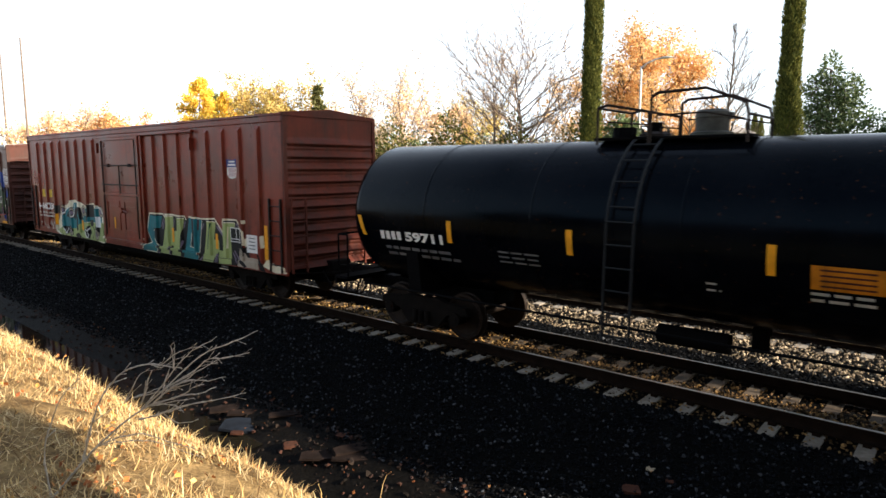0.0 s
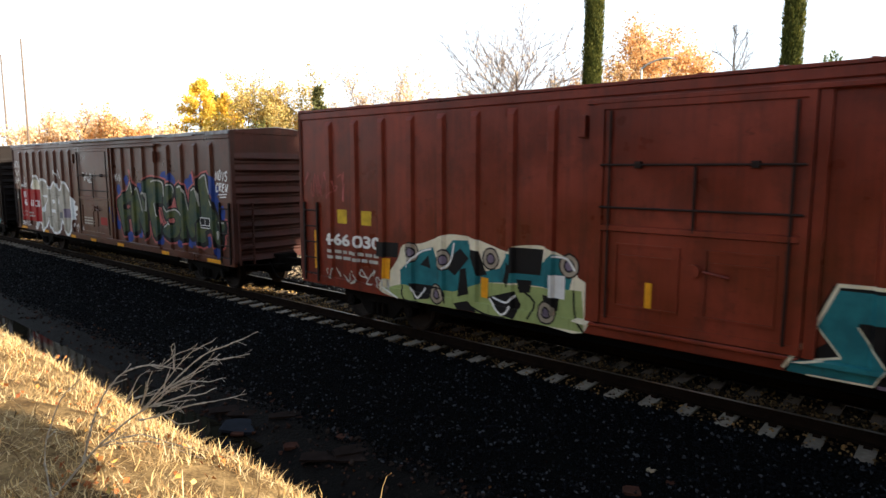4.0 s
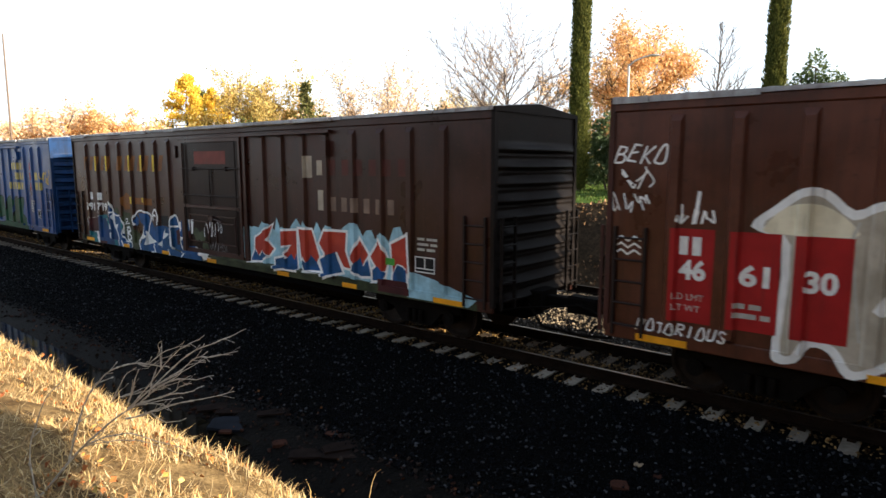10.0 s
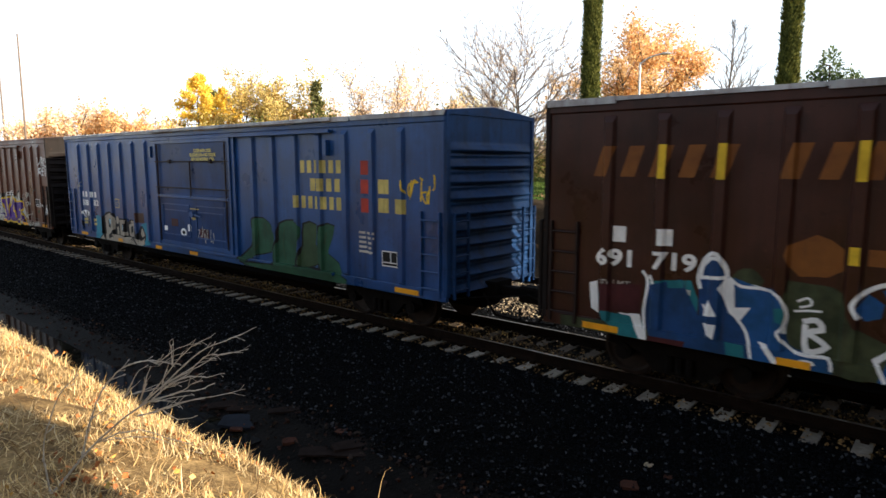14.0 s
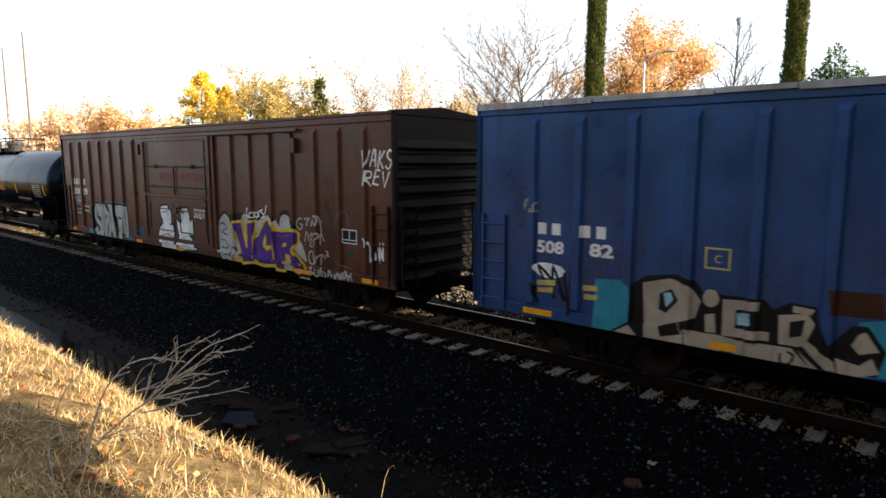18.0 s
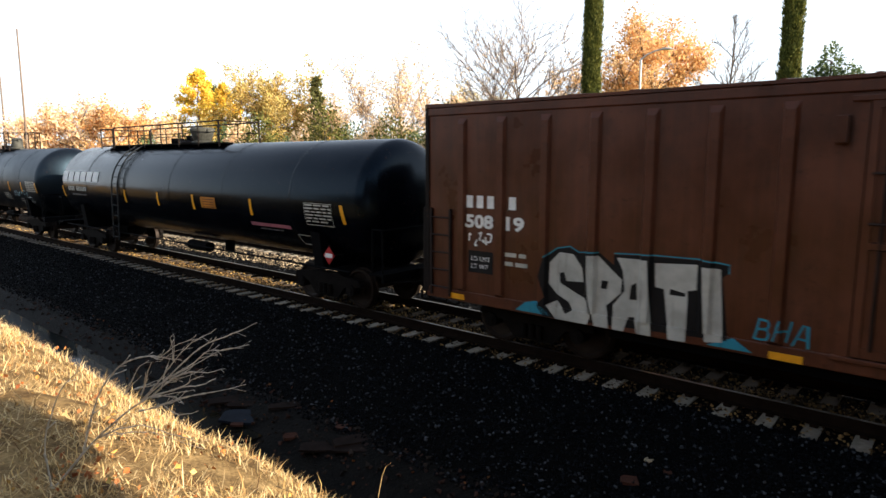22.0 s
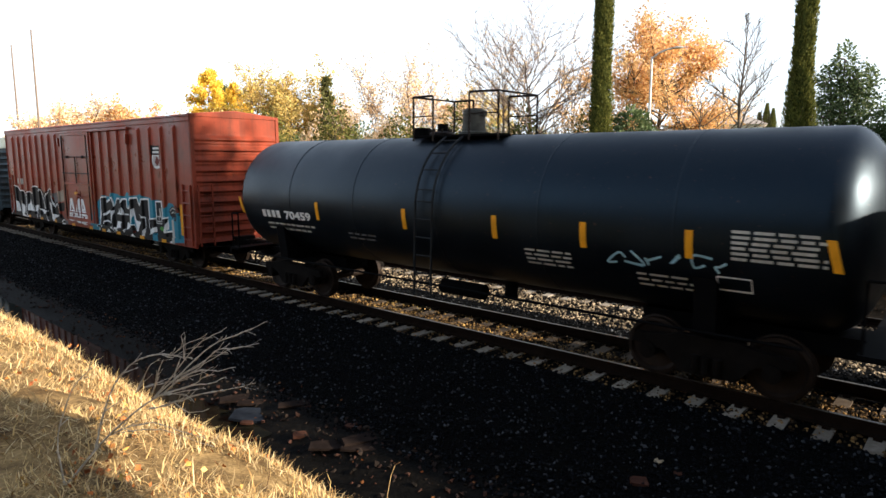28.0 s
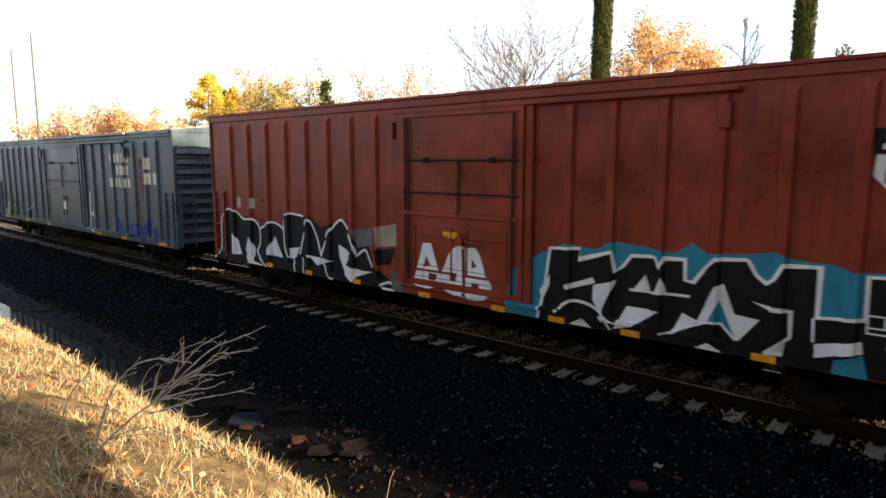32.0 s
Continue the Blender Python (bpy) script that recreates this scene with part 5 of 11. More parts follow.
def dead_weed(x, y):
    """A dry weed: one leaning stem that forks into knobbly arching twigs."""
    rng = random.Random(4)
    g = Geo()
    right = Vector((math.cos(radians(40.5)), math.sin(radians(40.5)), 0))
    deep = Vector((-right.y, right.x, 0))

    def twig(r, spread, pts, knobs=True):
        """One twig through (along, height) points, thinning, with buds and short spurs."""
        w1 = rng.uniform(-spread, spread)
        line = curve(pts, 3) if len(pts) > 2 else pts
        n = len(line) - 1
        way3 = [Vector((x, y, 0)) + right * u + Vector((0, 0, v)) + deep * (w1 * i / n + rng.uniform(-0.003, 0.003)) + Vector((0, 0, rng.uniform(-0.003, 0.003))) for i, (u, v) in enumerate(line)]
        for i in range(n):
            a, b = r * (1 - 0.55 * i / n), r * (1 - 0.55 * (i + 1) / n)
            g.tube(way3[i], way3[i + 1], a, b, seg=6 if r > 0.005 else 5)
            if knobs and rng.random() < 0.45:
                d = (way3[i + 1] - way3[i]).normalized() * 0.010
                g.tube(way3[i + 1] - d, way3[i + 1] + d, b * 1.7, b * 1.2, seg=5)
            if knobs and i > 1 and rng.random() < 0.22:
                d = (way3[i + 1] - way3[i]).normalized() + Vector((0, 0, rng.choice((-0.5, 0.6, 0.9)))) + deep * rng.uniform(-0.8, 0.8)
                e = way3[i] + d.normalized() * rng.uniform(0.025, 0.075)
                g.tube(way3[i], e, b * 0.75, b * 0.5, seg=5)
                g.tube(e - d.normalized() * 0.004, e + d.normalized() * 0.008, b * 1.1, b * 0.7, seg=5)

    twig(0.0085, 0.02, [(-0.16, 1.47), (0, 1.614), (0.147, 1.789), (0.328, 1.965), (0.477, 2.08), (0.558, 2.129)], False)
    for r, spread, pts in (
            (0.0042, 0.10, [(0.477, 2.08), (0.625, 2.21), (0.74, 2.322), (0.859, 2.412), (0.963, 2.45), (1.041, 2.481), (1.129, 2.522)]),
            (0.0034, 0.12, [(0.625, 2.21), (0.802, 2.322), (0.889, 2.392), (0.976, 2.402), (1.116, 2.437)]),
            (0.0036, 0.12, [(0.558, 2.129), (0.689, 2.232), (0.799, 2.274), (0.893, 2.28), (0.996, 2.309)]),
            (0.0030, 0.08, [(0.657, 2.219), (0.769, 2.274), (0.818, 2.335), (0.924, 2.354)]),
            (0.0034, 0.12, [(0.558, 2.129), (0.715, 2.161), (0.793, 2.161), (0.866, 2.187)]),
            (0.0036, 0.10, [(0.474, 2.037), (0.569, 2.057), (0.68, 2.089), (0.775, 2.119), (0.932, 2.145), (1.058, 2.171)]),
            (0.0026, 0.06, [(0.616, 2.07), (0.707, 2.024), (0.818, 2.057)]),
            (0.0034, 0.10, [(0.526, 2.112), (0.748, 2.193), (0.797, 2.235), (0.867, 2.264)]),
            (0.0028, 0.10, [(0.451, 2.161), (0.546, 2.184), (0.656, 2.21), (0.751, 2.242)]),
            (0.0046, 0.05, [(0.147, 1.789), (0.183, 1.915), (0.213, 2.014), (0.252, 2.112), (0.299, 2.2), (0.35, 2.258), (0.4, 2.306), (0.479, 2.338), (0.566, 2.348), (0.664, 2.335), (0.725, 2.322)]),
            (0.0030, 0.06, [(0.566, 2.348), (0.619, 2.348), (0.7, 2.412), (0.794, 2.45), (0.856, 2.462)]),
            (0.0026, 0.04, [(0.685, 2.322), (0.688, 2.418), (0.684, 2.459), (0.704, 2.481)]),
            (0.0034, 0.05, [(0.496, 2.129), (0.525, 2.193), (0.552, 2.274), (0.577, 2.322)]),
            (0.0030, 0.05, [(0.607, 2.161), (0.628, 2.258), (0.648, 2.322)]),
            (0.0028, 0.05, [(0.402, 2.129), (0.456, 2.226), (0.501, 2.297), (0.546, 2.322)]),
            (0.0032, 0.04, [(0.243, 1.882), (0.324, 1.922), (0.421, 1.948), (0.5, 1.958), (0.607, 1.925), (0.7, 1.898), (0.793, 1.872)]),
            (0.0044, 0.03, [(-0.039, 1.55), (-0.055, 1.715), (-0.059, 1.816), (-0.036, 1.932), (-0.008, 1.998), (0.063, 2.161), (0.181, 2.284)]),
            (0.0026, 0.04, [(0.213, 2.014), (0.272, 2.057), (0.354, 2.112)])):
        twig(r * 1.15, spread, pts)
        if len(pts) > 3 and r < 0.0044:  # a thinner twig beside it
            du, dv = rng.uniform(-0.02, 0.03), rng.uniform(-0.05, 0.03)
            twig(r * 0.85, spread * 1.5, pts[:1] + [(u + du * i, v + dv * i * 0.5) for i, (u, v) in enumerate(pts[1:-1], 1)])
    return thing("dead_weed", g, plain("dry_grey_stem", (0.46, 0.42, 0.36), 0.85, vary=0.3, scale=30), "leafless grey branching weed in the dry grass", "dead weed")


dead_weed(-3.79, -9.22)


# ---- house, street lamp, poles, parked vehicle, debris ----
M_STUCCO = plain("white_stucco", (0.78, 0.76, 0.72), 0.9, vary=0.08)
M_TILE = plain("brown_roof_tile", (0.34, 0.30, 0.27), 0.85, vary=0.35)
M_GLASS = plain("dark_window_glass", (0.03, 0.035, 0.04), 0.08, vary=0.1)
M_GALV = plain("galvanised_pole", (0.52, 0.52, 0.50), 0.5, 0.4, vary=0.12)
M_WOODPOLE = plain("weathered_pole", (0.16, 0.12, 0.09), 0.9, vary=0.3)


def house(x, y, rz):
    h = root("house", "white two-storey stucco house with brown roof", "house", x=x, y=y, z=lie(x, y) - 0.45, rz=rz)
    part("wall", Geo().box(-5.5, 5.0, -4, 4, 0, 5.3), M_STUCCO, h)
    part("wall", Geo().box(-8.5, -5.4, -5.5, 3, 0, 3.0), M_STUCCO, h, "white garage wing")
    g = Geo()
    g.add([(-6.0, -4.6, 5.2), (5.5, -4.6, 5.2), (5.5, 4.6, 5.2), (-6.0, 4.6, 5.2), (-3.2, 0, 6.7), (2.7, 0, 6.7)], [(0, 1, 5, 4), (1, 2, 5), (2, 3, 4, 5), (3, 0, 4), (3, 2, 1, 0)])
    part("roof", g, M_TILE, h, "hipped brown tile roof")
    part("roof", Geo().prism([(-6.0, 2.95), (3.2, 2.95), (3.2, 3.1), (-1.4, 4.2), (-6.0, 3.1)], -8.9, -5.3), M_TILE, h)
    part("chimney", Geo().box(1.2, 1.9, 0.6, 1.3, 5.6, 7.4), M_STUCCO, h)
    for wx, wz, ww, wh in ((-3.6, 3.4, 1.5, 1.1), (-0.6, 3.4, 1.2, 1.1), (2.8, 3.4, 1.6, 1.1), (2.6, 0.9, 1.8, 1.3), (-0.8, 0.9, 1.2, 1.3)):
        win = part("window", Geo().box(wx - ww / 2 - 0.1, wx + ww / 2 + 0.1, -4.08, -3.98, wz - 0.1, wz + wh + 0.1), M_STUCCO, h, "white window frame")
        part("pane", Geo().box(wx - ww / 2, wx - 0.03, -4.1, -4.06, wz, wz + wh).box(wx + 0.03, wx + ww / 2, -4.1, -4.06, wz, wz + wh), M_GLASS, win)
    # flat dark panel stands for the shade inside the open garage
    part("garage_shade", Geo().box(-8.2, -5.8, -5.56, -5.48, 0, 2.2), plain("dark_garage_opening", (0.05, 0.045, 0.04), 0.8), h, "flat dark panel for the shade in the garage opening")
    part("door", Geo().box(-4.0, -3.0, -4.06, -3.98, 0.1, 2.2), M_TILE, h)
    return h


_hx, _hy = spot(18.2, 84)
house(_hx, _hy, 16)
# low garden wall and gate posts in front
_g = Geo().box(-6, 3, -0.12, 0.12, 0, 1.1)
_w = thing("garden_wall", _g, M_STUCCO, "low white stucco garden wall", "wall")
_x, _y = spot(14.6, 72)
_w.matrix_basis = pose(_x, _y, lie(_x, _y) - 0.05, 0, 0, 14)


def parked_car(x, y, rz):
    c = root("parked_car", "dark parked estate car before the house", "car", x=x, y=y, z=lie(x, y), rz=rz)
    body = [(-2.2, 0.35), (2.2, 0.35), (2.25, 0.75), (1.5, 0.95), (1.1, 0.98), (0.5, 1.5), (-1.7, 1.52), (-2.1, 1.0), (-2.25, 0.8)]
    n = len(body)
    g = Geo().add([(x_, -0.88, z) for x_, z in body] + [(x_, 0.88, z) for x_, z in body], [(i, (i + 1) % n, n + (i + 1) % n, n + i) for i in range(n)] + [tuple(range(n)), tuple(range(2 * n - 1, n - 1, -1))])
    part("body", g, plain("dark_car_paint", (0.015, 0.017, 0.022), 0.25, vary=0.1), c)
    win = [(0.95, 1.02), (0.45, 1.42), (-1.6, 1.44), (-1.9, 1.04)]
    for s in (-1, 1):
        part("side_window", Geo().add([(x_, s * 0.89, z) for x_, z in win], [(0, 1, 2, 3)]), M_GLASS, c)
        for x_ in (-1.35, 1.35):
            part("wheel", Geo().tube((x_, s * 0.72, 0.33), (x_, s * 0.9, 0.33), 0.33, seg=16).tube((x_, s * 0.9, 0.33), (x_, s * 0.91, 0.33), 0.2, seg=12), M_BLACK, c)
        part("headlight", Geo().box(2.16, 2.25, s * 0.7 - 0.15, s * 0.7 + 0.15, 0.62, 0.75), M_WHITE, c)


parked_car(*spot(16.9, 66), 25)

_x, _y = spot(23.45, 36)
lamp = root("street_lamp", "pale galvanised street lamp with a curved arm", "street lamp", x=_x, y=_y, z=lie(_x, _y))
part("pole", Geo().tube((0, 0, 0), (0, 0, 6.5), 0.08, 0.055, seg=10), M_GALV, lamp)
_d = Vector((math.cos(radians(23)), math.sin(radians(23)), 0))
_p = [Vector((0, 0, 6.4)), _d * 0.28 + Vector((0, 0, 6.65)), _d * 0.72 + Vector((0, 0, 6.83)), _d * 1.08 + Vector((0, 0, 6.9))]
part("arm", Geo().rod(_p, 0.045, 8), M_GALV, lamp)
_l = part("lamp_head", Geo().lathe([(0.0, -0.1), (0.17, -0.06), (0.2, 0.0), (0.14, 0.08), (0.0, 0.11)], 12, "z"), M_GALV, lamp)
_l.matrix_basis = Matrix.Translation(_d * 1.28 + Vector((0, 0, 6.9))) @ pose(0, 0, 0, 0, 0, 23) @ Matrix.Diagonal((1.5, 0.65, 0.7, 1))

for _a, _far, _h in ((73.6, 62, 14.0), (74.9, 70, 13.6)):
    _x, _y = spot(_a, _far)
    pole = root("utility_pole", "tall thin weathered utility pole", "utility pole", x=_x, y=_y, z=lie(_x, _y))
    part("pole", Geo().tube((0, 0, 0), (0.12, 0, _h), 0.11, 0.06, seg=8), M_WOODPOLE, pole)
    part("base_sleeve", Geo().tube((0, 0, 0), (0, 0, 4.6), 0.14, 0.13, seg=8), M_GALV, pole)

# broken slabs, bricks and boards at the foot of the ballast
# slab, brick and board colours are darkened for the train's shade
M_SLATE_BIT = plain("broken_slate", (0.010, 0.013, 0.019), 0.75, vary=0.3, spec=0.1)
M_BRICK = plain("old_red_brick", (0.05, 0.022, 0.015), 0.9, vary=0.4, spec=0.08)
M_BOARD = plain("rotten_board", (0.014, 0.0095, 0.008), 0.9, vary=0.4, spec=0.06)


def debris(name, label, category, x, y, size, rz, tilt, mat, seed):
    rng = random.Random(seed)
    a, b, c = size
    loop = [(-a, -b * rng.uniform(0.8, 1)), (-a * 0.2, -b), (a, -b * rng.uniform(0.7, 1)), (a * rng.uniform(0.85, 1), b * 0.3), (a * 0.8, b), (-a * 0.6, b * rng.uniform(0.8, 1)), (-a, b * 0.5)]
    n = len(loop)
    g = Geo().add([(p, q, 0) for p, q in loop] + [(p * 0.97, q * 0.97, c) for p, q in loop], [(i, (i + 1) % n, n + (i + 1) % n, n + i) for i in range(n)] + [tuple(range(n - 1, -1, -1)), tuple(range(n, 2 * n))])
    ob = thing(name, g, mat, label, category)
    ob.matrix_basis = pose(x, y, max(lie(x, y), -0.72) - 0.01, tilt, tilt * 0.4, rz)


debris("slate_slab", "broken dark slate slab by the ditch", "slab", -8.74, -5.08, (0.34, 0.22, 0.04), 38, 7, M_SLATE_BIT, 1)
debris("board", "rotten brown board by the ditch", "board", -9.45, -4.88, (0.34, 0.12, 0.035), 62, 5, M_BOARD, 2)
debris("board", "rotten brown board by the ditch", "board", -9.02, -4.82, (0.32, 0.09, 0.03), 52, 6, M_BOARD, 3)
debris("board", "rotten brown board by the ditch", "board", -8.27, -4.46, (0.38, 0.10, 0.03), 58, 4, M_BOARD, 4)
debris("brick", "broken red brick on dark gravel", "brick", -7.52, -5.04, (0.11, 0.07, 0.05), 62, 9, M_BRICK, 5)
debris("brick", "broken red brick on dark gravel", "brick", -7.0, -4.5, (0.07, 0.06, 0.05), 20, 5, M_BRICK, 6)
debris("board", "rotten brown board by the ditch", "board", -6.55, -4.58, (0.36, 0.13, 0.035), 66, 5, M_BOARD, 7)
debris("board", "rotten brown board by the ditch", "board", -6.45, -4.80, (0.26, 0.11, 0.03), 40, 3, M_BOARD, 9)
debris("slate_slab", "broken dark slate slab by the ditch", "slab", -6.85, -4.95, (0.34, 0.14, 0.03), 44, 3, M_BOARD, 10)
debris("brick", "broken red brick on dark gravel", "brick", -8.55, -5.30, (0.10, 0.05, 0.03), 40, 5, M_BRICK, 11)
debris("brick", "broken red brick with core holes on dark gravel", "brick", -2.92, -3.41, (0.11, 0.08, 0.05), 30, 8, M_BRICK, 8)
debris("stone", "pale broken stone on dark gravel", "stone", -2.9, -2.88, (0.06, 0.05, 0.03), 60, 8, plain("pale_stone", (0.30, 0.24, 0.16), 0.8), 12)
debris("stone", "rust-orange broken stone on dark gravel", "stone", -2.6, -3.0, (0.06, 0.035, 0.03), 20, 8, M_BRICK, 13)
# the stalk's shade is put in by using the darker straw material
thing("straw_stalk", Geo().rod([(-3.13, -7.42, 0.60), (-3.12, -7.40, 1.0), (-3.08, -7.40, 1.16), (-3.04, -7.40, 1.25), (-2.99, -7.40, 1.29)], 0.003, 5), M_STRAW2, "single tall curved dry stalk at the bank's edge", "dry stalk")


# ---- lettering and graffiti on the cars ----
def spray(name, colour, second=None, rough=0.55):
    """Sprayed paint: uneven cover, a second tone, dull patches."""
    m, nt, b = shader(name, rough, 0, 0.2)
    n = tex(nt, "noise", 2.2, 5)
    s = tex(nt, "noise", 1.6, 5, (6, 6, 0.5))
    second = second or tuple(c * 0.62 for c in colour)
    c = mix(nt, ramp(nt, n.outputs[0], [(0.38, W3(0)), (0.62, W3(1))]), second, colour)
    c = mix(nt, ramp(nt, s.outputs[0], [(0.56, W3(0)), (0.8, W3(0.6))]), c, (0.035, 0.024, 0.018))
    nt.links.new(c, b.inputs["Base Color"])
    return m


P = {k: spray(k + "_spray_paint", *v) for k, v in {
    "white": [(0.86, 0.86, 0.84), (0.70, 0.70, 0.68)], "cream": [(0.78, 0.72, 0.54), (0.62, 0.56, 0.40)], "silver": [(0.50, 0.49, 0.44), (0.36, 0.35, 0.31)], "warm_silver": [(0.47, 0.42, 0.34), (0.34, 0.30, 0.235)], "fresh_yellow": [(0.80, 0.66, 0.16), (0.7, 0.56, 0.13)], "black": [(0.006, 0.006, 0.007)],
    "teal": [(0.022, 0.18, 0.20), (0.014, 0.12, 0.14)], "lime": [(0.34, 0.40, 0.15), (0.27, 0.33, 0.12)], "green": [(0.075, 0.088, 0.024), (0.022, 0.048, 0.036)], "pink": [(0.50, 0.13, 0.12)],
    "blue": [(0.025, 0.06, 0.28)], "bright_blue": [(0.016, 0.085, 0.25), (0.010, 0.055, 0.13)], "sky_blue": [(0.36, 0.60, 0.70)], "red": [(0.42, 0.05, 0.025), (0.33, 0.035, 0.02)], "panel_red": [(0.34, 0.014, 0.014), (0.28, 0.012, 0.012)],
    "olive": [(0.060, 0.072, 0.034), (0.022, 0.030, 0.014)], "purple": [(0.09, 0.03, 0.24)], "yellow": [(0.72, 0.48, 0.03)], "tan": [(0.40, 0.34, 0.26), (0.30, 0.25, 0.19)], "cyan": [(0.035, 0.24, 0.33), (0.025, 0.19, 0.27)], "ochre": [(0.20, 0.075, 0.015), (0.14, 0.05, 0.012)], "faded_red": [(0.18, 0.030, 0.02)],
    "pale_yellow": [(0.58, 0.47, 0.14)], "signal_red": [(0.45, 0.045, 0.025)], "sign_orange": [(0.55, 0.20, 0.01)], "sea_green": [(0.022, 0.085, 0.045)], "moss": [(0.04, 0.075, 0.032), (0.025, 0.05, 0.022)], "deep_blue": [(0.012, 0.055, 0.17), (0.008, 0.035, 0.09)], "dim_red": [(0.085, 0.022, 0.016), (0.06, 0.016, 0.012)], "worn_cream": [(0.22, 0.15, 0.11), (0.15, 0.10, 0.075)], "lilac": [(0.22, 0.17, 0.24)], "grey": [(0.16, 0.16, 0.165)], "rose": [(0.45, 0.16, 0.20)], "kelly": [(0.10, 0.42, 0.06)], "maroon": [(0.06, 0.012, 0.014)]}.items()}

SHELL = {}  # car name: (ribs, door half-width, or None for a tank)
for _car, _r, _d in ((C1, R10, 1.43), (C2, R10, 1.43), (C3, R10, 1.43), (C4, R13, 2.05), (C5, R13, 2.0), (C9, R10, 1.43), (C10, R13, 2.05)):
    SHELL[_car.name] = (_r, _d)


def proud(car, x, z):
    """How far a car's near side stands out at (x, z)."""
    ribs, door = SHELL[car.name]
    out = 0.0
    if -door - 0.2 < x < door * 2 + 1.9 and 0.9545 < z < 1.0255:
        return 0.102 if 0.9585 < z < 1.0215 else 0.075 if abs(x) < door + 1e-4 and z > 1.0 else 0.026
    if abs(x) < door + 1e-4 and z > 1.02:
        return 0.075
    for r in ribs:
        k = abs(x - r)
        if k < 0.1001 and z > 1.001:
            out = 0.065 * min(1.0, (0.1 - k) / 0.04) if k < 0.1 else 0.0
    return max(out, 0.026 if z <= 1.001 else 0.0)


def drape(car, bm, lift):
    """Fold flat paint (x, z) over ribs, sill and door of the side, or round the tank."""
    if car.name in SHELL:
        ribs, door = SHELL[car.name]
        xs = [v.co.x for v in bm.verts]
        zs = [v.co.z for v in bm.verts]
        if not xs:
            return
        x0, x1 = min(xs), max(xs)
        cuts = [r + k for r in ribs for k in (-0.1, -0.06, 0.06, 0.1)] + [-door - 0.001, -door, door, door + 0.001, -door - 0.2, -door - 0.199, door * 2 + 1.899, door * 2 + 1.9]
        for c in cuts:
            if x0 < c < x1:
                bmesh.ops.bisect_plane(bm, geom=bm.verts[:] + bm.edges[:] + bm.faces[:], dist=1e-5, plane_co=(c, 0, 0), plane_no=(1, 0, 0))
        for c in (0.9540, 0.955, 0.959, 1.0006, 1.002, 1.021, 1.025, 1.0265):  # sill, lower door track, door
            if min(zs) < c < max(zs):
                bmesh.ops.bisect_plane(bm, geom=bm.verts[:] + bm.edges[:] + bm.faces[:], dist=1e-5, plane_co=(0, 0, c), plane_no=(0, 0, 1))
        for v in bm.verts:
            v.co.y = -SIDE - proud(car, v.co.x, v.co.z) - lift
    else:
        zs = [v.co.z for v in bm.verts]
        if not zs:
            return
        z = math.floor(min(zs) / 0.06) * 0.06
        while z < max(zs):
            bmesh.ops.bisect_plane(bm, geom=bm.verts[:] + bm.edges[:] + bm.faces[:], dist=1e-5, plane_co=(0, 0, z), plane_no=(0, 0, 1))
            z += 0.06
        for v in bm.verts:
            d = v.co.z - TANK_Z
            v.co.y = -math.sqrt(max(0.01, TANK_R ** 2 - d * d)) - lift - 0.006


def flat_mesh(car, name, loops, mat, lift):
    """Each loop of (x, z) laid on the side a hair above the one before it."""
    g = Geo()
    for i, loop in enumerate(loops):
        bm = bmesh.new()
        vs = [bm.verts.new((x, 0, z)) for x, z in loop]
        bm.faces.new(vs)
        bm.normal_update()
        bmesh.ops.triangulate(bm, faces=bm.faces[:])
        drape(car, bm, lift)
        bm.normal_update()
        bm.verts.index_update()
        g.add([v.co[:] for v in bm.verts], [tuple(v.index for v in (f.verts if f.normal.y < 0 else reversed(f.verts))) for f in bm.faces])
        bm.free()
    me = g.mesh(name, mat)
    if len(loops) > 1:
        bm = bmesh.new()
        bm.from_mesh(me)
        bmesh.ops.remove_doubles(bm, verts=bm.verts[:], dist=0.0004)
        bm.to_mesh(me)
        bm.free()
    return me


def smudge(name, colour, cover=0.9):
    """Touched-up paint that thins out unevenly towards its edge."""
    m, nt, b = shader(name, 0.7, 0, 0.12)
    b.inputs["Base Color"].default_value = (*colour, 1)
    co = nt.nodes.new("ShaderNodeTexCoord")
    far = nt.nodes.new("ShaderNodeVectorMath")
    far.operation = "DISTANCE"
    nt.links.new(co.outputs["Generated"], far.inputs[0])
    far.inputs[1].default_value = (0.5, 0.5, 0.5)
    add = nt.nodes.new("ShaderNodeMath")
    add.operation = "MULTIPLY_ADD"
    nt.links.new(tex(nt, "noise", 5.0, 5).outputs[0], add.inputs[0])
    add.inputs[1].default_value = 0.55
    nt.links.new(far.outputs["Value"], add.inputs[2])
    k = ramp(nt, add.outputs[0], [(0.50, W3(cover)), (0.78, W3(0))])
    clear = nt.nodes.new("ShaderNodeBsdfTransparent")
    x = nt.nodes.new("ShaderNodeMixShader")
    nt.links.new(k, x.inputs[0])
    nt.links.new(clear.outputs[0], x.inputs[1])
    nt.links.new(b.outputs[0], x.inputs[2])
    nt.links.new(x.outputs[0], nt.nodes["Material Output"].inputs[0])
    return m


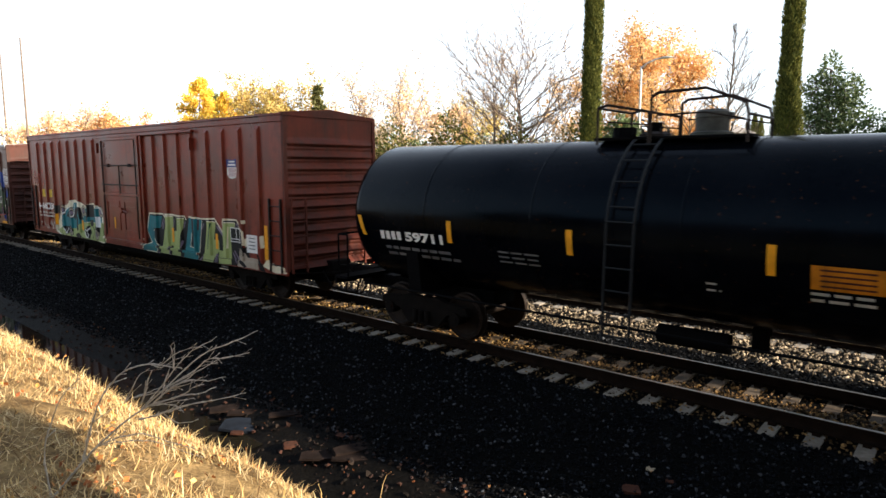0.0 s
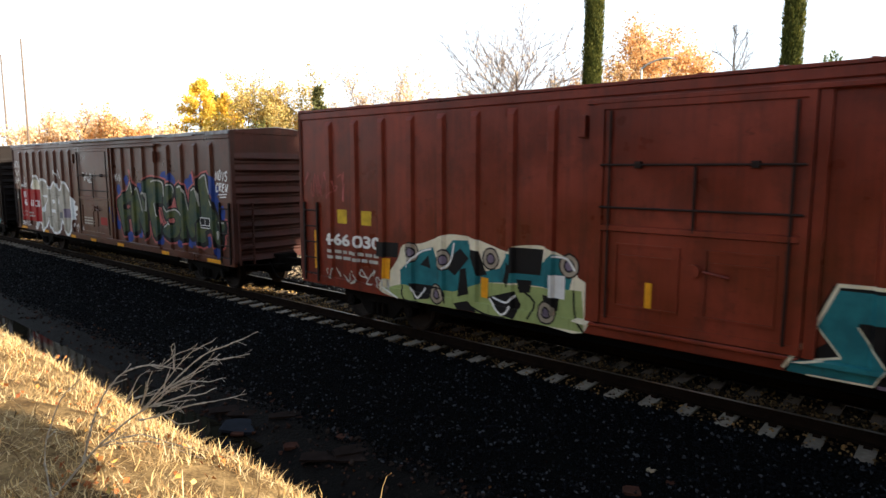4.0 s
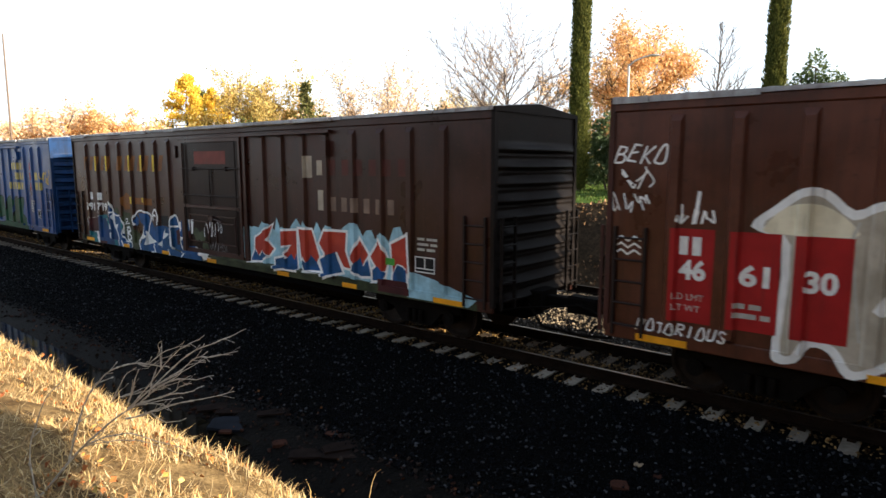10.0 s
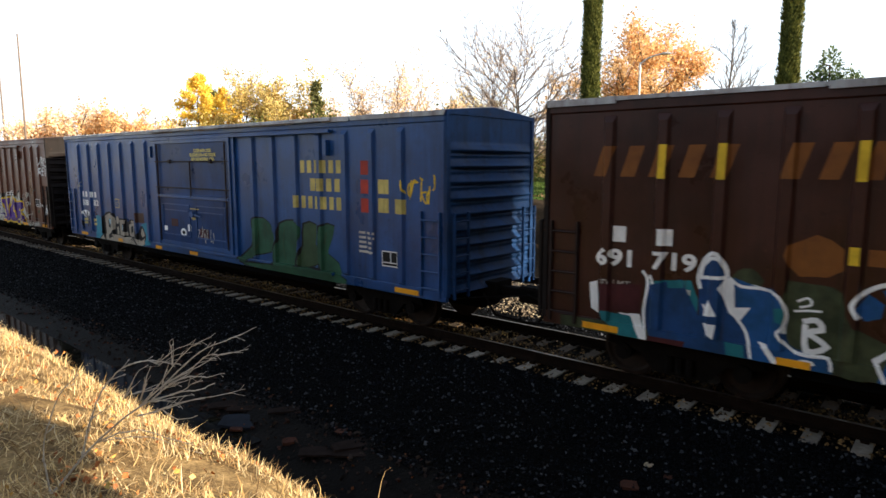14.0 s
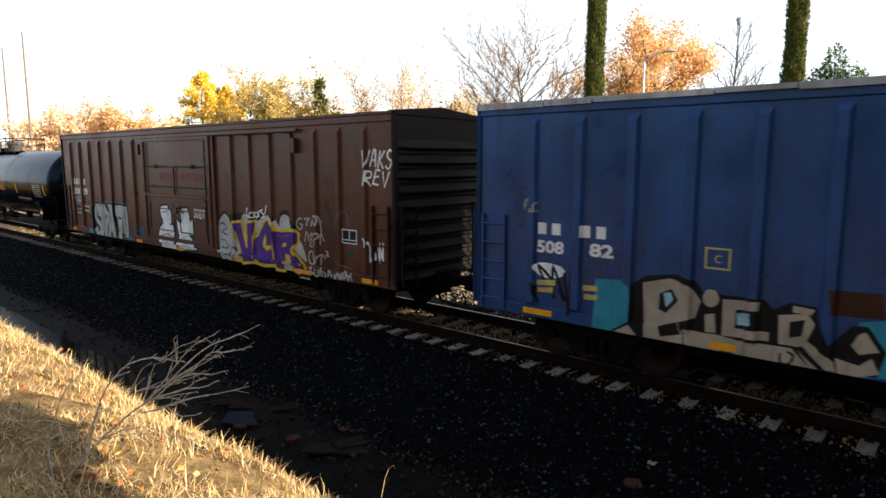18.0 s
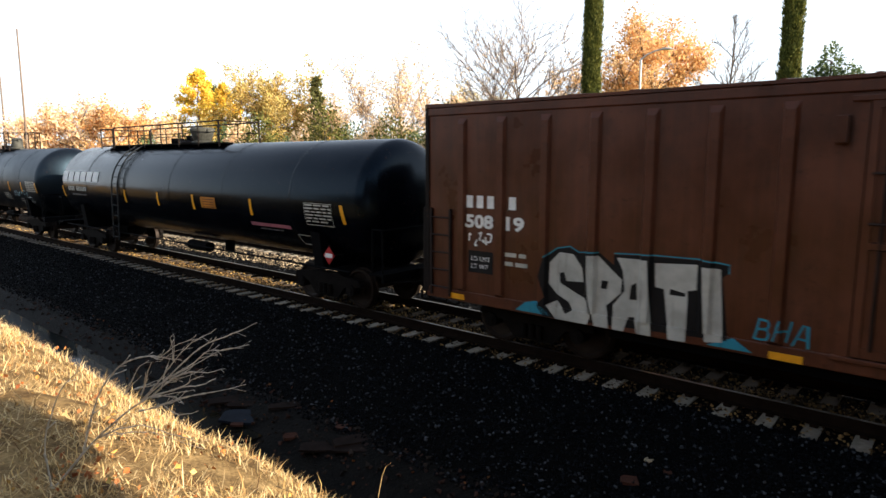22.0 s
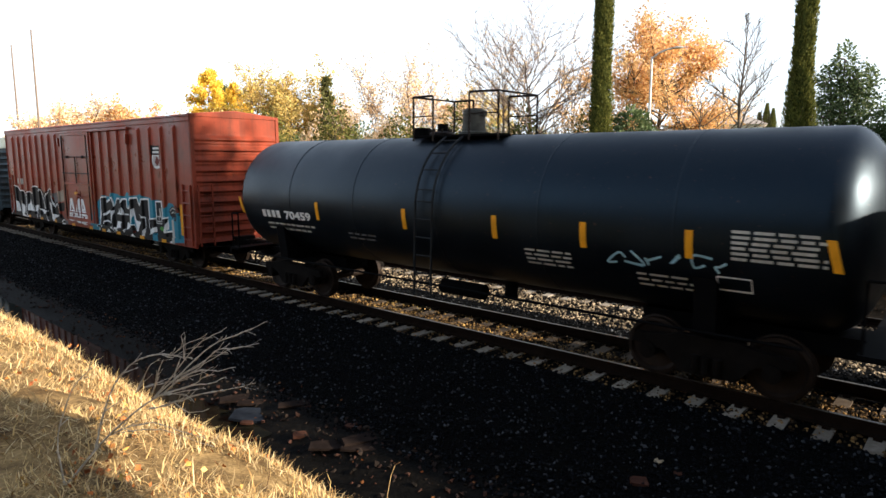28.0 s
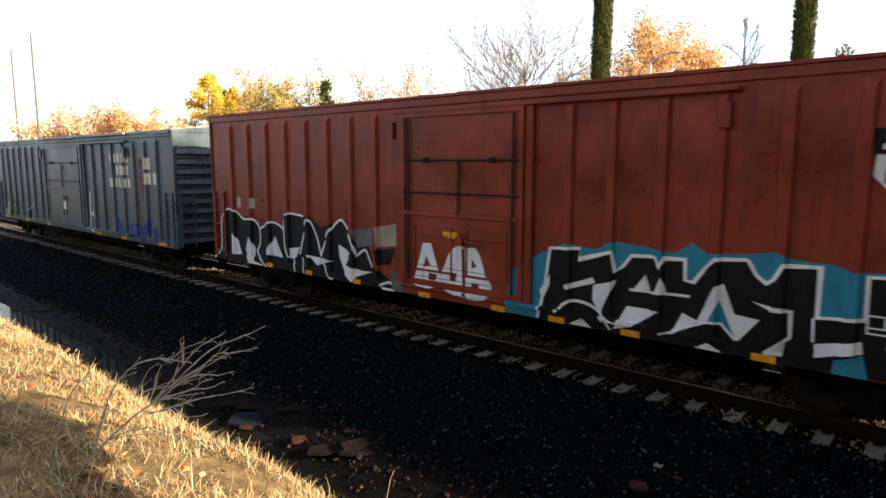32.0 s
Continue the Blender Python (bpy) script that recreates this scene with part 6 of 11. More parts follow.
def patch(car, name, loops, mat, lift, parent=None, label="", split=False):
    """Flat shapes, each a loop of (x, z), laid on a car's side."""
    if split or (len(loops) > 1 and name in ("lettering", "data_panel", "sticker", "colour_square", "graffiti_shape", "graffiti_ground", "graffiti_dot", "emblem", "shield_stripe", "shield_bar", "panel_frame", "graffiti_letter", "reflector") and all(loops[i][-1] != loops[i + 1][0] for i in range(len(loops) - 1))):
        first = None
        for i, loop in enumerate(loops):
            ob = part(name, flat_mesh(car, name, [loop], mat, lift), None, parent or car, label)
            first = first or ob
        return first
    ob = part(name, flat_mesh(car, name, loops, mat, lift), None, parent or car, label)
    return tagged(ob, kind="stuff") if name == "small_print" and len(loops) > 1 else ob


def glyphs(text, x, z, w, h, bold=0.0, shear=0.0):
    """The outlines of a word in the built-in font, filled, fitted to a box; a bmesh in (x, z)."""
    cu = bpy.data.curves.new("word", "FONT")
    cu.body, cu.size, cu.offset, cu.shear, cu.resolution_u, cu.fill_mode = text, 1.0, 0.0, shear, 3, "FRONT"
    ob = bpy.data.objects.new("word", cu)
    scene.collection.objects.link(ob)
    bpy.context.view_layer.update()
    me = bpy.data.meshes.new_from_object(ob)
    co = np.array([v.co[:] for v in me.vertices])
    lo, hi = co.min(0), co.max(0)
    k = min(w / (hi[0] - lo[0]), h / (hi[1] - lo[1]))
    if bold:
        bpy.data.meshes.remove(me)
        cu.offset = bold / k
        bpy.context.view_layer.update()
        me = bpy.data.meshes.new_from_object(ob)
    bm = bmesh.new()
    bm.from_mesh(me)
    sx, sz = w / (hi[0] - lo[0]), h / (hi[1] - lo[1])
    for v in bm.verts:
        v.co = ((v.co.x - lo[0]) * sx + x, 0, (v.co.y - lo[1]) * sz + z)
    bpy.data.objects.remove(ob)
    bpy.data.curves.remove(cu)
    bpy.data.meshes.remove(me)
    return bm


def word(car, text, x, z, w, h, mat, lift=0.004, bold=0.0, shear=0.0, name="lettering", parent=None, label=""):
    bm = glyphs(text, x, z, w, h, bold, shear)
    drape(car, bm, lift)
    bm.normal_update()
    for f in bm.faces:
        if f.normal.y > 0:
            f.normal_flip()
    first, left = None, set(bm.verts)
    while left:  # each letter is a part of its own
        todo, seen = [next(v for v in bm.verts if v in left)], set()
        while todo:
            v = todo.pop()
            if v not in seen:
                seen.add(v)
                todo.extend(e.other_vert(v) for e in v.link_edges)
        left -= seen
        spots = {v: k for k, v in enumerate(u for u in bm.verts if u in seen)}
        faces = [tuple(spots[v] for v in f.verts) for f in bm.faces if f.verts[0] in seen]
        ob = part(name, Geo().add([v.co[:] for v in spots], faces), mat, parent or car, label)
        first = first or ob
    bm.free()
    return first


def box_loop(x0, x1, z0, z1):
    return [(x0, z0), (x1, z0), (x1, z1), (x0, z1)]


def bars(car, counts, x, z, w, h, mat, lift=0.004, lean=0.0, label="", thin=0.66, name="lettering"):
    """Plain bars of a word's size: counts, one number a word, of letter-wide bars."""
    n = sum(counts) + len(counts) - 1
    step, loops, k = w / n, [], 0
    for c in counts:
        for _ in range(c):
            a, b = x + k * step, x + k * step + step * thin
            q = lambda u, v: (u + lean * (v - z) / h, v)
            loops.append([q(a, z), q(b, z), q(b, z + h), q(a, z + h)])
            k += 1
        k += 1
    return patch(car, name, loops, mat, lift, label=label, split=True)


def lines(car, x, z, w, rows, mat, step=0.09, h=0.045, seed=1, lift=0.004):
    """Rows of unreadable small print, as bars."""
    rng = random.Random(seed)
    loops = []
    for i in range(rows):
        a = x
        while a < x + w * rng.uniform(0.8, 1.0):
            b = min(x + w, a + rng.uniform(0.12, 0.3))
            loops.append(box_loop(a, b, z - i * step, z - i * step + h))
            a = b + 0.05
    return patch(car, "small_print", loops, mat, lift)


def drips(x0, x1, z, low, high, step, seed):
    """A ragged skyline from x0 to x1, for painted backgrounds."""
    rng = random.Random(seed)
    pts, x = [], x0
    while x < x1:
        pts.append((x, z + rng.uniform(low, high)))
        x += step * rng.uniform(0.5, 1.4)
    return pts + [(x1, z + low)]


def blob(x, z, rx, rz, n=14, seed=0, rough=0.12):
    rng = random.Random(seed)
    return [(x + rx * math.cos(2 * math.pi * i / n) * (1 + rng.uniform(-rough, rough)), z + rz * math.sin(2 * math.pi * i / n) * (1 + rng.uniform(-rough, rough))) for i in range(n)]


def swell(loop, n=3):
    """A closed outline with its corners rounded."""
    k = len(loop)
    line = curve([loop[i % k] for i in range(-2, k + 3)], n)
    return line[2 * n:(k + 2) * n]


def ribbon(points, w):
    """A stroke along points, as quads that share their corners."""
    n, side = len(points), []
    for i in range(n):
        (a, b), (c, d) = points[max(0, i - 1)], points[min(n - 1, i + 1)]
        k = math.hypot(c - a, d - b) or 1
        nx, nz = -(d - b) / k, (c - a) / k
        if 0 < i < n - 1:  # a mitre at the corner
            e = math.hypot(points[i][0] - a, points[i][1] - b) or 1
            cos = abs(nx * -(points[i][1] - b) / e + nz * (points[i][0] - a) / e)
            nx, nz = nx / max(0.6, cos), nz / max(0.6, cos)
        x, z = points[i]
        side.append(((x + nx * w / 2, z + nz * w / 2), (x - nx * w / 2, z - nz * w / 2)))
    return [[p[0], p[1], q[1], q[0]] for p, q in zip(side, side[1:])]


def scribble(car, x, z, w, h, mat, seed, strokes=6, width=0.035, lift=0.006, label="scrawled spray-paint tag"):
    """A quick unreadable hand tag."""
    rng = random.Random(seed)
    base = None
    for i in range(strokes):
        cx = x + w * (i + 0.5) / strokes
        pts = [(cx + w / strokes * rng.uniform(-0.6, 0.6), z + h * rng.uniform(0, 1)) for _ in range(4)]
        loops = ribbon(curve(pts), width)
        ob = patch(car, "graffiti_tag", loops, mat, lift + 0.0002 * i, base, "" if base else label)
        base = base or ob
    return base


STROKES = {
    "A": [[(0.0, 0.0), (0.38, 1.0), (0.66, 0.96), (1.0, -0.03)], [(0.2, 0.38), (0.85, 0.34)]],
    "B": [[(0.12, 1.0), (0.05, 0.0)], [(0.08, 0.96), (0.8, 0.88), (0.72, 0.56), (0.15, 0.5)], [(0.5, 0.54), (0.98, 0.36), (0.8, 0.04), (0.05, 0.04)]],
    "C": [[(0.98, 0.78), (0.66, 1.0), (0.16, 0.82), (0.02, 0.36), (0.3, 0.0), (0.95, 0.12)]],
    "E": [[(0.95, 0.94), (0.28, 1.0), (0.14, 0.52), (0.0, 0.1), (0.92, 0.02)], [(0.16, 0.52), (0.84, 0.58)]],
    "F": [[(0.12, 0.92), (0.22, 0.0)], [(0.0, 0.86), (0.95, 1.08)], [(0.18, 0.46), (0.72, 0.54)]],
    "G": [[(0.98, 0.9), (0.42, 1.0), (0.04, 0.42), (0.34, 0.0), (0.92, 0.1), (0.88, 0.48), (0.5, 0.46)]],
    "H": [[(0.16, 1.0), (0.08, 0.0)], [(0.12, 0.48), (0.88, 0.52)], [(0.92, 1.0), (0.86, 0.0)]],
    "I": [[(0.5, 1.0), (0.45, 0.0)]],
    "K": [[(0.14, 1.0), (0.06, 0.0)], [(0.95, 1.0), (0.2, 0.46), (1.0, -0.02)]],
    "L": [[(0.2, 1.02), (0.24, 0.1), (1.0, 0.04)], [(0.24, 0.42), (0.78, 0.5), (0.62, 0.36)]],
    "M": [[(0.0, 0.0), (0.14, 1.0), (0.5, 0.28), (0.84, 1.0), (1.0, 0.0)]],
    "N": [[(0.04, 0.0), (0.1, 0.96), (0.84, 0.08), (0.92, 1.0)]],
    "O": [[(0.0, 0.12), (0.3, 0.96), (0.72, 0.98), (1.0, 0.14), (0.52, 0.0), (0.0, 0.12)]],
    "P": [[(0.2, 1.0), (0.12, 0.0)], [(0.1, 0.94), (0.9, 0.9), (0.92, 0.52), (0.18, 0.44)]],
    "R": [[(0.14, 1.0), (0.06, 0.0)], [(0.08, 0.95), (0.86, 0.9), (0.84, 0.56), (0.16, 0.48), (1.0, 0.0)]],
    "S": [[(0.95, 0.86), (0.45, 1.02), (0.1, 0.78), (0.42, 0.52), (0.88, 0.42), (0.8, 0.08), (0.36, -0.02), (0.0, 0.16)]],
    "T": [[(0.0, 0.9), (1.0, 0.98)], [(0.52, 0.92), (0.58, 0.0)]],
    "U": [[(0.12, 1.0), (0.05, 0.2), (0.4, 0.0), (0.82, 0.16), (0.94, 1.0)]],
    "V": [[(0.0, 1.0), (0.46, 0.0), (1.0, 1.0)]],
    "W": [[(0.1, 0.98), (0.0, 0.04), (0.48, 0.6), (0.62, 0.02), (1.0, 1.0)]],
    "!": [[(0.6, 1.0), (0.45, 0.32)], [(0.42, 0.1), (0.4, 0.0)]],
    "<": [[(0.9, 0.95), (0.1, 0.5), (1.0, 0.02)]],
}


def stroke_loops(text, x, z, w, h, width, tilt, dx=0.0, dz=0.0):
    """A sprayed letter: its strokes inside its box, one list of quads each."""
    out, m = [], min(width * 0.5, w * 0.3)
    for path in STROKES[text]:
        pts = [(x + m + u * (w - 2 * m) + tilt * (v - 0.5) * h + dx, z + m + v * (h - 2 * m) + dz) for u, v in path]
        if text in "BCDGOPRSU":
            pts = curve(pts, 3)
        out.append(ribbon(pts, width))
    return out


def grown(loop, d):
    """The outline pushed outwards by d."""
    n = len(loop)
    area = sum(loop[i][0] * loop[(i + 1) % n][1] - loop[(i + 1) % n][0] * loop[i][1] for i in range(n))
    s = 1 if area > 0 else -1
    out = []
    for i in range(n):
        (ax, az), (bx, bz), (cx, cz) = loop[i - 1], loop[i], loop[(i + 1) % n]
        e, f = Vector((bx - ax, bz - az)).normalized(), Vector((cx - bx, cz - bz)).normalized()
        m = Vector((e.y + f.y, -e.x - f.x))
        m = m.normalized() if m.length > 0.2 else Vector((e.y, -e.x))
        k = min(1.9, 1 / max(0.4, m.x * e.y - m.y * e.x))
        out.append((bx + s * m.x * d * k, max(0.812, bz + s * m.y * d * k)))
    return out


def traced(car, letters, fills, layers, round_off=0, label=""):
    """Painted letters, each an outline in (x, z), over edges (paint, width, shift x, shift z), the widest first."""
    base, n = None, len(layers)

    def shape(i):
        return swell(letters[i], round_off) if round_off else letters[i]

    def edge(i, k, lift):
        m, width, dx, dz = layers[k]
        return patch(car, "graffiti_outline", [[(a + dx, max(0.812, b + dz)) for a, b in grown(shape(i), width)]], m, lift, base)

    for i in range(len(letters)):  # the outermost edge lies under all letters
        o = edge(i, 0, 0.0030 + 0.00008 * i)
        base = base or tagged(o, label=label)
    for i in range(len(letters)):  # each letter lies over the one before it
        lift = 0.0040 + 0.0013 * i
        for k in range(1, n):
            edge(i, k, lift + 0.0003 * (k - 1))
        patch(car, "graffiti_letter", [shape(i)], fills[i % len(fills)], lift + 0.0003 * n, base)
    return base


def hand(car, text, x, z, w, h, mat, width=0.03, tilt=0.15, lift=0.0062):
    """A hand-sprayed tag in thin strokes."""
    n, base = len(text), None
    for i, c in enumerate(text):
        if c in STROKES:
            for k, loops in enumerate(stroke_loops(c, x + w * i / n, z + 0.06 * h * math.sin(i * 1.9), w / n * 0.92, h, width, tilt)):
                ob = patch(car, "graffiti_tag", loops, mat, lift + 0.0001 * k, base, "" if base else "hand-sprayed tag")
                base = base or ob
    return base


def info_box(car, x0, x1, z0, z1):
    g = patch(car, "data_panel", [box_loop(x0, x1, z0, z1)], P["black"], 0.0155, label="black data panel with white frame")
    w = 0.022
    xm = x0 + (x1 - x0) * 0.48
    patch(car, "panel_frame", [box_loop(x0, x1, z0, z0 + w), box_loop(x0, x1, z1 - w, z1), box_loop(x0, x0 + w, z0 + w, z1 - w), box_loop(x1 - w, x1, z0 + w, z1 - w), box_loop(xm, xm + w, z0 + 0.09, z1 - w), box_loop(x0 + w, x1 - w, z0 + 0.07, z0 + 0.09)], M_WHITE, 0.018, g)


def shield(car, x0, x1, z0, z1, blue, stripe):
    """A railway shield as plain shapes: blue chief over a striped field."""
    h, xm = z1 - z0, (x0 + x1) / 2
    field = [(x0 + 0.02, z0 + h * 0.58), (x0, z0 + h * 0.25), (x0 + (x1 - x0) * 0.2, z0 + h * 0.06), (xm, z0), (x1 - (x1 - x0) * 0.2, z0 + h * 0.06), (x1, z0 + h * 0.25), (x1 - 0.02, z0 + h * 0.58)]
    s = patch(car, "shield", [field], M_WHITE, 0.006, label="painted shield emblem")
    patch(car, "shield_chief", [[(x0 - 0.01, z0 + h * 0.6), (x1 + 0.01, z0 + h * 0.6), (x1 + 0.02, z1), (xm, z1 - 0.03), (x0 - 0.02, z1)]], blue, 0.007, s)
    k = (x1 - x0) / 9
    patch(car, "shield_stripe", [box_loop(x0 + k * (i + 0.65), x0 + k * (i + 1.1), z0 + h * 0.13, z0 + h * 0.54) for i in (1, 2, 3, 4, 5, 6, 7)], stripe, 0.008, s)
    patch(car, "shield_bar", [box_loop(x0 + 0.07, x1 - 0.07, z0 + h * 0.66, z0 + h * 0.75), box_loop(x0 + 0.1, x1 - 0.1, z0 + h * 0.82, z0 + h * 0.9)], M_WHITE, 0.009, s)


def splinters(car, x0, x1, z0, z1, mats, seed, n=26, lift=0.005, label="wild-style graffiti of interlocked shapes", width=0.55):
    """Wild-style letters nobody can read: interlocking angular shapes."""
    rng = random.Random(seed)
    base = None
    for k, m in enumerate(mats):
        loops = []
        for i in range(max(3, n // len(mats))):
            cx, w = rng.uniform(x0, x1), rng.uniform(0.35, 1.0) * width
            a, b = z0 + (z1 - z0) * rng.uniform(0, 0.45), z0 + (z1 - z0) * rng.uniform(0.55, 1.0)
            sl = rng.uniform(-0.25, 0.25)
            loops.append([(max(x0, cx - w / 2), a), (min(x1, cx + w * 0.3), a + rng.uniform(-0.05, 0.2)), (min(x1, cx + w / 2 + sl), (a + b) / 2), (min(x1, cx + w * 0.35 + sl), b), (max(x0, cx - w * 0.3 + sl), b - rng.uniform(0, 0.25)), (max(x0, cx - w * 0.15), (a + b) / 2)])
        p = patch(car, "graffiti_shape", loops, m, lift + 0.0012 * k, base)
        base = base or tagged(p, label=label)
    return base


# --- rust-red box car
_b = patch(C1, "graffiti_shadow", [[(1.73, 1.98), (2.68, 2.01), (2.83, 1.91), (2.88, 2), (3.35, 2.02), (3.47, 1.98), (3.97, 2), (4.13, 1.94), (4.22, 2.01), (4.96, 1.99), (5.2, 2), (5.62, 2.02), (5.76, 1.89), (6.07, 1.64), (6.15, 2.03), (6.7, 2.04), (7.03, 1.77), (7.05, 1.13), (6.77, 0.93), (6.66, 0.84), (5.9, 0.81), (5.41, 0.81), (4.79, 0.81), (3.85, 0.81), (2.44, 0.81), (1.24, 0.81), (1.29, 0.9), (1.7, 1.25), (1.55, 1.53)]], P["black"], 0.0030, label="teal and lime block-letter graffiti")
patch(C1, "graffiti_letter", [[(1.8, 1.93), (2.6, 1.93), (2.47, 1.57), (2.03, 1.55), (2.02, 1.48), (2.26, 1.19), (2.34, 1.04), (2.24, 0.81), (1.75, 0.81), (1.29, 0.81), (1.33, 0.97), (1.87, 1.09), (1.57, 1.47)]], P["teal"], 0.00500, _b)
patch(C1, "graffiti_letter", [[(2.87, 1.96), (3.3, 1.97), (3.28, 1.53), (3.48, 1.55), (3.5, 1.94), (3.95, 1.95), (3.77, 1.34), (3.68, 0.81), (3.17, 0.81), (3.24, 1.08), (3.12, 1.1), (3, 0.81), (2.42, 0.81), (2.56, 1.03), (2.69, 1.38)]], P["lime"], 0.00520, _b)
patch(C1, "graffiti_letter", [[(4.24, 1.97), (4.96, 1.95), (4.85, 1.46), (4.72, 0.86), (4.66, 0.81), (3.88, 0.81), (4.01, 1.2)]], P["teal"], 0.00540, _b)
patch(C1, "graffiti_shape", [[(4.38, 1.65), (4.58, 1.64), (4.55, 1.15), (4.25, 1.12)]], P["black"], 0.00600, _b)
patch(C1, "graffiti_shape", [[(4.44, 1.96), (4.57, 1.96), (4.56, 1.65), (4.45, 1.67)]], P["maroon"], 0.00610, _b)
patch(C1, "graffiti_shape", [[(4.69, 1.94), (4.81, 1.94), (4.76, 1.65), (4.66, 1.65)]], P["maroon"], 0.00610, _b)
patch(C1, "graffiti_letter", [[(5.23, 1.95), (5.68, 1.93), (5.57, 1.45), (5.81, 1.44), (5.82, 1.18), (5.99, 1.17), (6.06, 1.55), (6.17, 1.96), (6.64, 1.96), (6.59, 1.75), (6.41, 1.68), (6.42, 1.29), (6.42, 0.85), (5.8, 0.81), (5.79, 1.14), (5.64, 1.01), (5.48, 0.81), (4.95, 0.81), (5.11, 1.37)]], P["lime"], 0.00560, _b)
patch(C1, "graffiti_line", ribbon([(2.92, 1.59), (2.86, 1.02)], 0.03), P["sea_green"], 0.00620, _b)
patch(C1, "graffiti_line", ribbon([(3.71, 1.86), (3.62, 1.32)], 0.03), P["cream"], 0.00623, _b)
patch(C1, "graffiti_line", ribbon([(5.45, 1.89), (5.31, 1.17)], 0.03), P["sea_green"], 0.00626, _b)
patch(C1, "graffiti_line", ribbon([(6.29, 1.85), (6.26, 1.26)], 0.03), P["cream"], 0.00629, _b)
patch(C1, "graffiti_line", ribbon([(2.44, 0.81), (2.99, 0.81)], 0.014), P["black"], 0.00630, _b)
patch(C1, "graffiti_line", ribbon([(3.17, 0.81), (3.69, 0.81)], 0.014), P["black"], 0.00633, _b)
patch(C1, "graffiti_line", ribbon([(4.98, 0.85), (5.47, 0.86)], 0.014), P["black"], 0.00636, _b)
patch(C1, "graffiti_line", ribbon([(5.82, 0.97), (6.41, 0.99)], 0.014), P["black"], 0.00639, _b)
patch(C1, "graffiti_shine", ribbon([(2.69, 1.86), (2.55, 1.62)], 0.045), P["lilac"], 0.00640, _b)
patch(C1, "graffiti_shine", ribbon([(2.75, 1.81), (2.61, 1.55)], 0.045), P["lilac"], 0.00642, _b)
patch(C1, "graffiti_shine", ribbon([(3.35, 1.88), (3.3, 1.65)], 0.045), P["lilac"], 0.00644, _b)
patch(C1, "graffiti_shine", ribbon([(4.01, 1.86), (3.92, 1.66)], 0.045), P["lilac"], 0.00646, _b)
patch(C1, "graffiti_shine", ribbon([(3.86, 1.29), (3.79, 1.08)], 0.045), P["lilac"], 0.00648, _b)
patch(C1, "graffiti_shine", ribbon([(5.05, 1.85), (4.89, 1.65)], 0.045), P["lilac"], 0.00650, _b)
patch(C1, "graffiti_shine", ribbon([(5.01, 0.95), (4.81, 0.81)], 0.045), P["lilac"], 0.00652, _b)
patch(C1, "graffiti_shine", ribbon([(5.71, 1.82), (6.02, 1.58)], 0.045), P["lilac"], 0.00654, _b)
patch(C1, "graffiti_shine", ribbon([(5.78, 1.83), (6.07, 1.58)], 0.045), P["lilac"], 0.00656, _b)
patch(C1, "graffiti_shine", ribbon([(5.66, 1.06), (5.6, 0.83)], 0.045), P["lilac"], 0.00658, _b)
patch(C1, "graffiti_shine", ribbon([(5.73, 1.06), (5.69, 0.83)], 0.045), P["lilac"], 0.00660, _b)
patch(C1, "graffiti_shine", ribbon([(6.74, 1.96), (7, 1.79)], 0.045), P["lilac"], 0.00662, _b)
patch(C1, "graffiti_shine", ribbon([(6.68, 1.94), (6.97, 1.75)], 0.045), P["lilac"], 0.00664, _b)
patch(C1, "graffiti_shine", ribbon([(6.57, 1.23), (6.77, 1.01)], 0.045), P["lilac"], 0.00666, _b)
patch(C1, "graffiti_shine", ribbon([(6.49, 1.17), (6.7, 0.91)], 0.045), P["lilac"], 0.00668, _b)
patch(C1, "graffiti_shine", ribbon([(2.27, 0.81), (2.39, 0.81)], 0.045), P["lilac"], 0.00670, _b)
patch(C1, "graffiti_shine", ribbon([(3.06, 1.06), (3.01, 0.81)], 0.045), P["lilac"], 0.00672, _b)
patch(C1, "graffiti_line", ribbon([(4.25, 1.14), (4.54, 1.15)], 0.022), P["cream"], 0.00700, _b)
patch(C1, "graffiti_line", ribbon([(4.39, 1.63), (4.25, 1.14)], 0.022), P["cream"], 0.00710, _b)
patch(C1, "graffiti_line", ribbon([(4.96, 1.93), (4.85, 1.45), (4.73, 0.87)], 0.022), P["cream"], 0.00720, _b)
patch(C1, "graffiti_line", ribbon([(1.87, 1.09), (1.34, 0.94)], 0.03), P["cream"], 0.00720, _b)
patch(C1, "graffiti_line", ribbon([(1.6, 1.43), (1.87, 1.09)], 0.02), P["cream"], 0.00730, _b)
patch(C1, "graffiti_line", ribbon([(2.02, 1.5), (2.34, 1.04), (2.22, 0.81), (1.51, 0.81)], 0.02), P["cream"], 0.00740, _b)
patch(C1, "graffiti_outline", ribbon([(1.24, 0.85), (1.5, 1.27), (1.79, 1.99), (2.68, 2.01), (2.81, 1.89), (2.88, 2), (3.35, 2.01), (3.48, 1.99), (3.97, 2), (4.08, 1.9)], 0.045), P["cream"], 0.00760, _b)
patch(C1, "graffiti_outline", ribbon([(4.22, 2), (4.96, 1.98), (5.2, 1.99), (5.62, 2.02), (5.76, 1.9), (6.07, 1.63), (6.15, 2.03), (6.7, 2.04), (7.03, 1.76), (7.05, 1.4)], 0.045), P["cream"], 0.00780, _b)
patch(C1, "graffiti_line", ribbon([(2.87, 1.94), (3.29, 1.96)], 0.02), P["cream"], 0.00800, _b)
patch(C1, "graffiti_line", ribbon([(5.23, 1.94), (5.66, 1.93)], 0.02), P["cream"], 0.00800, _b)
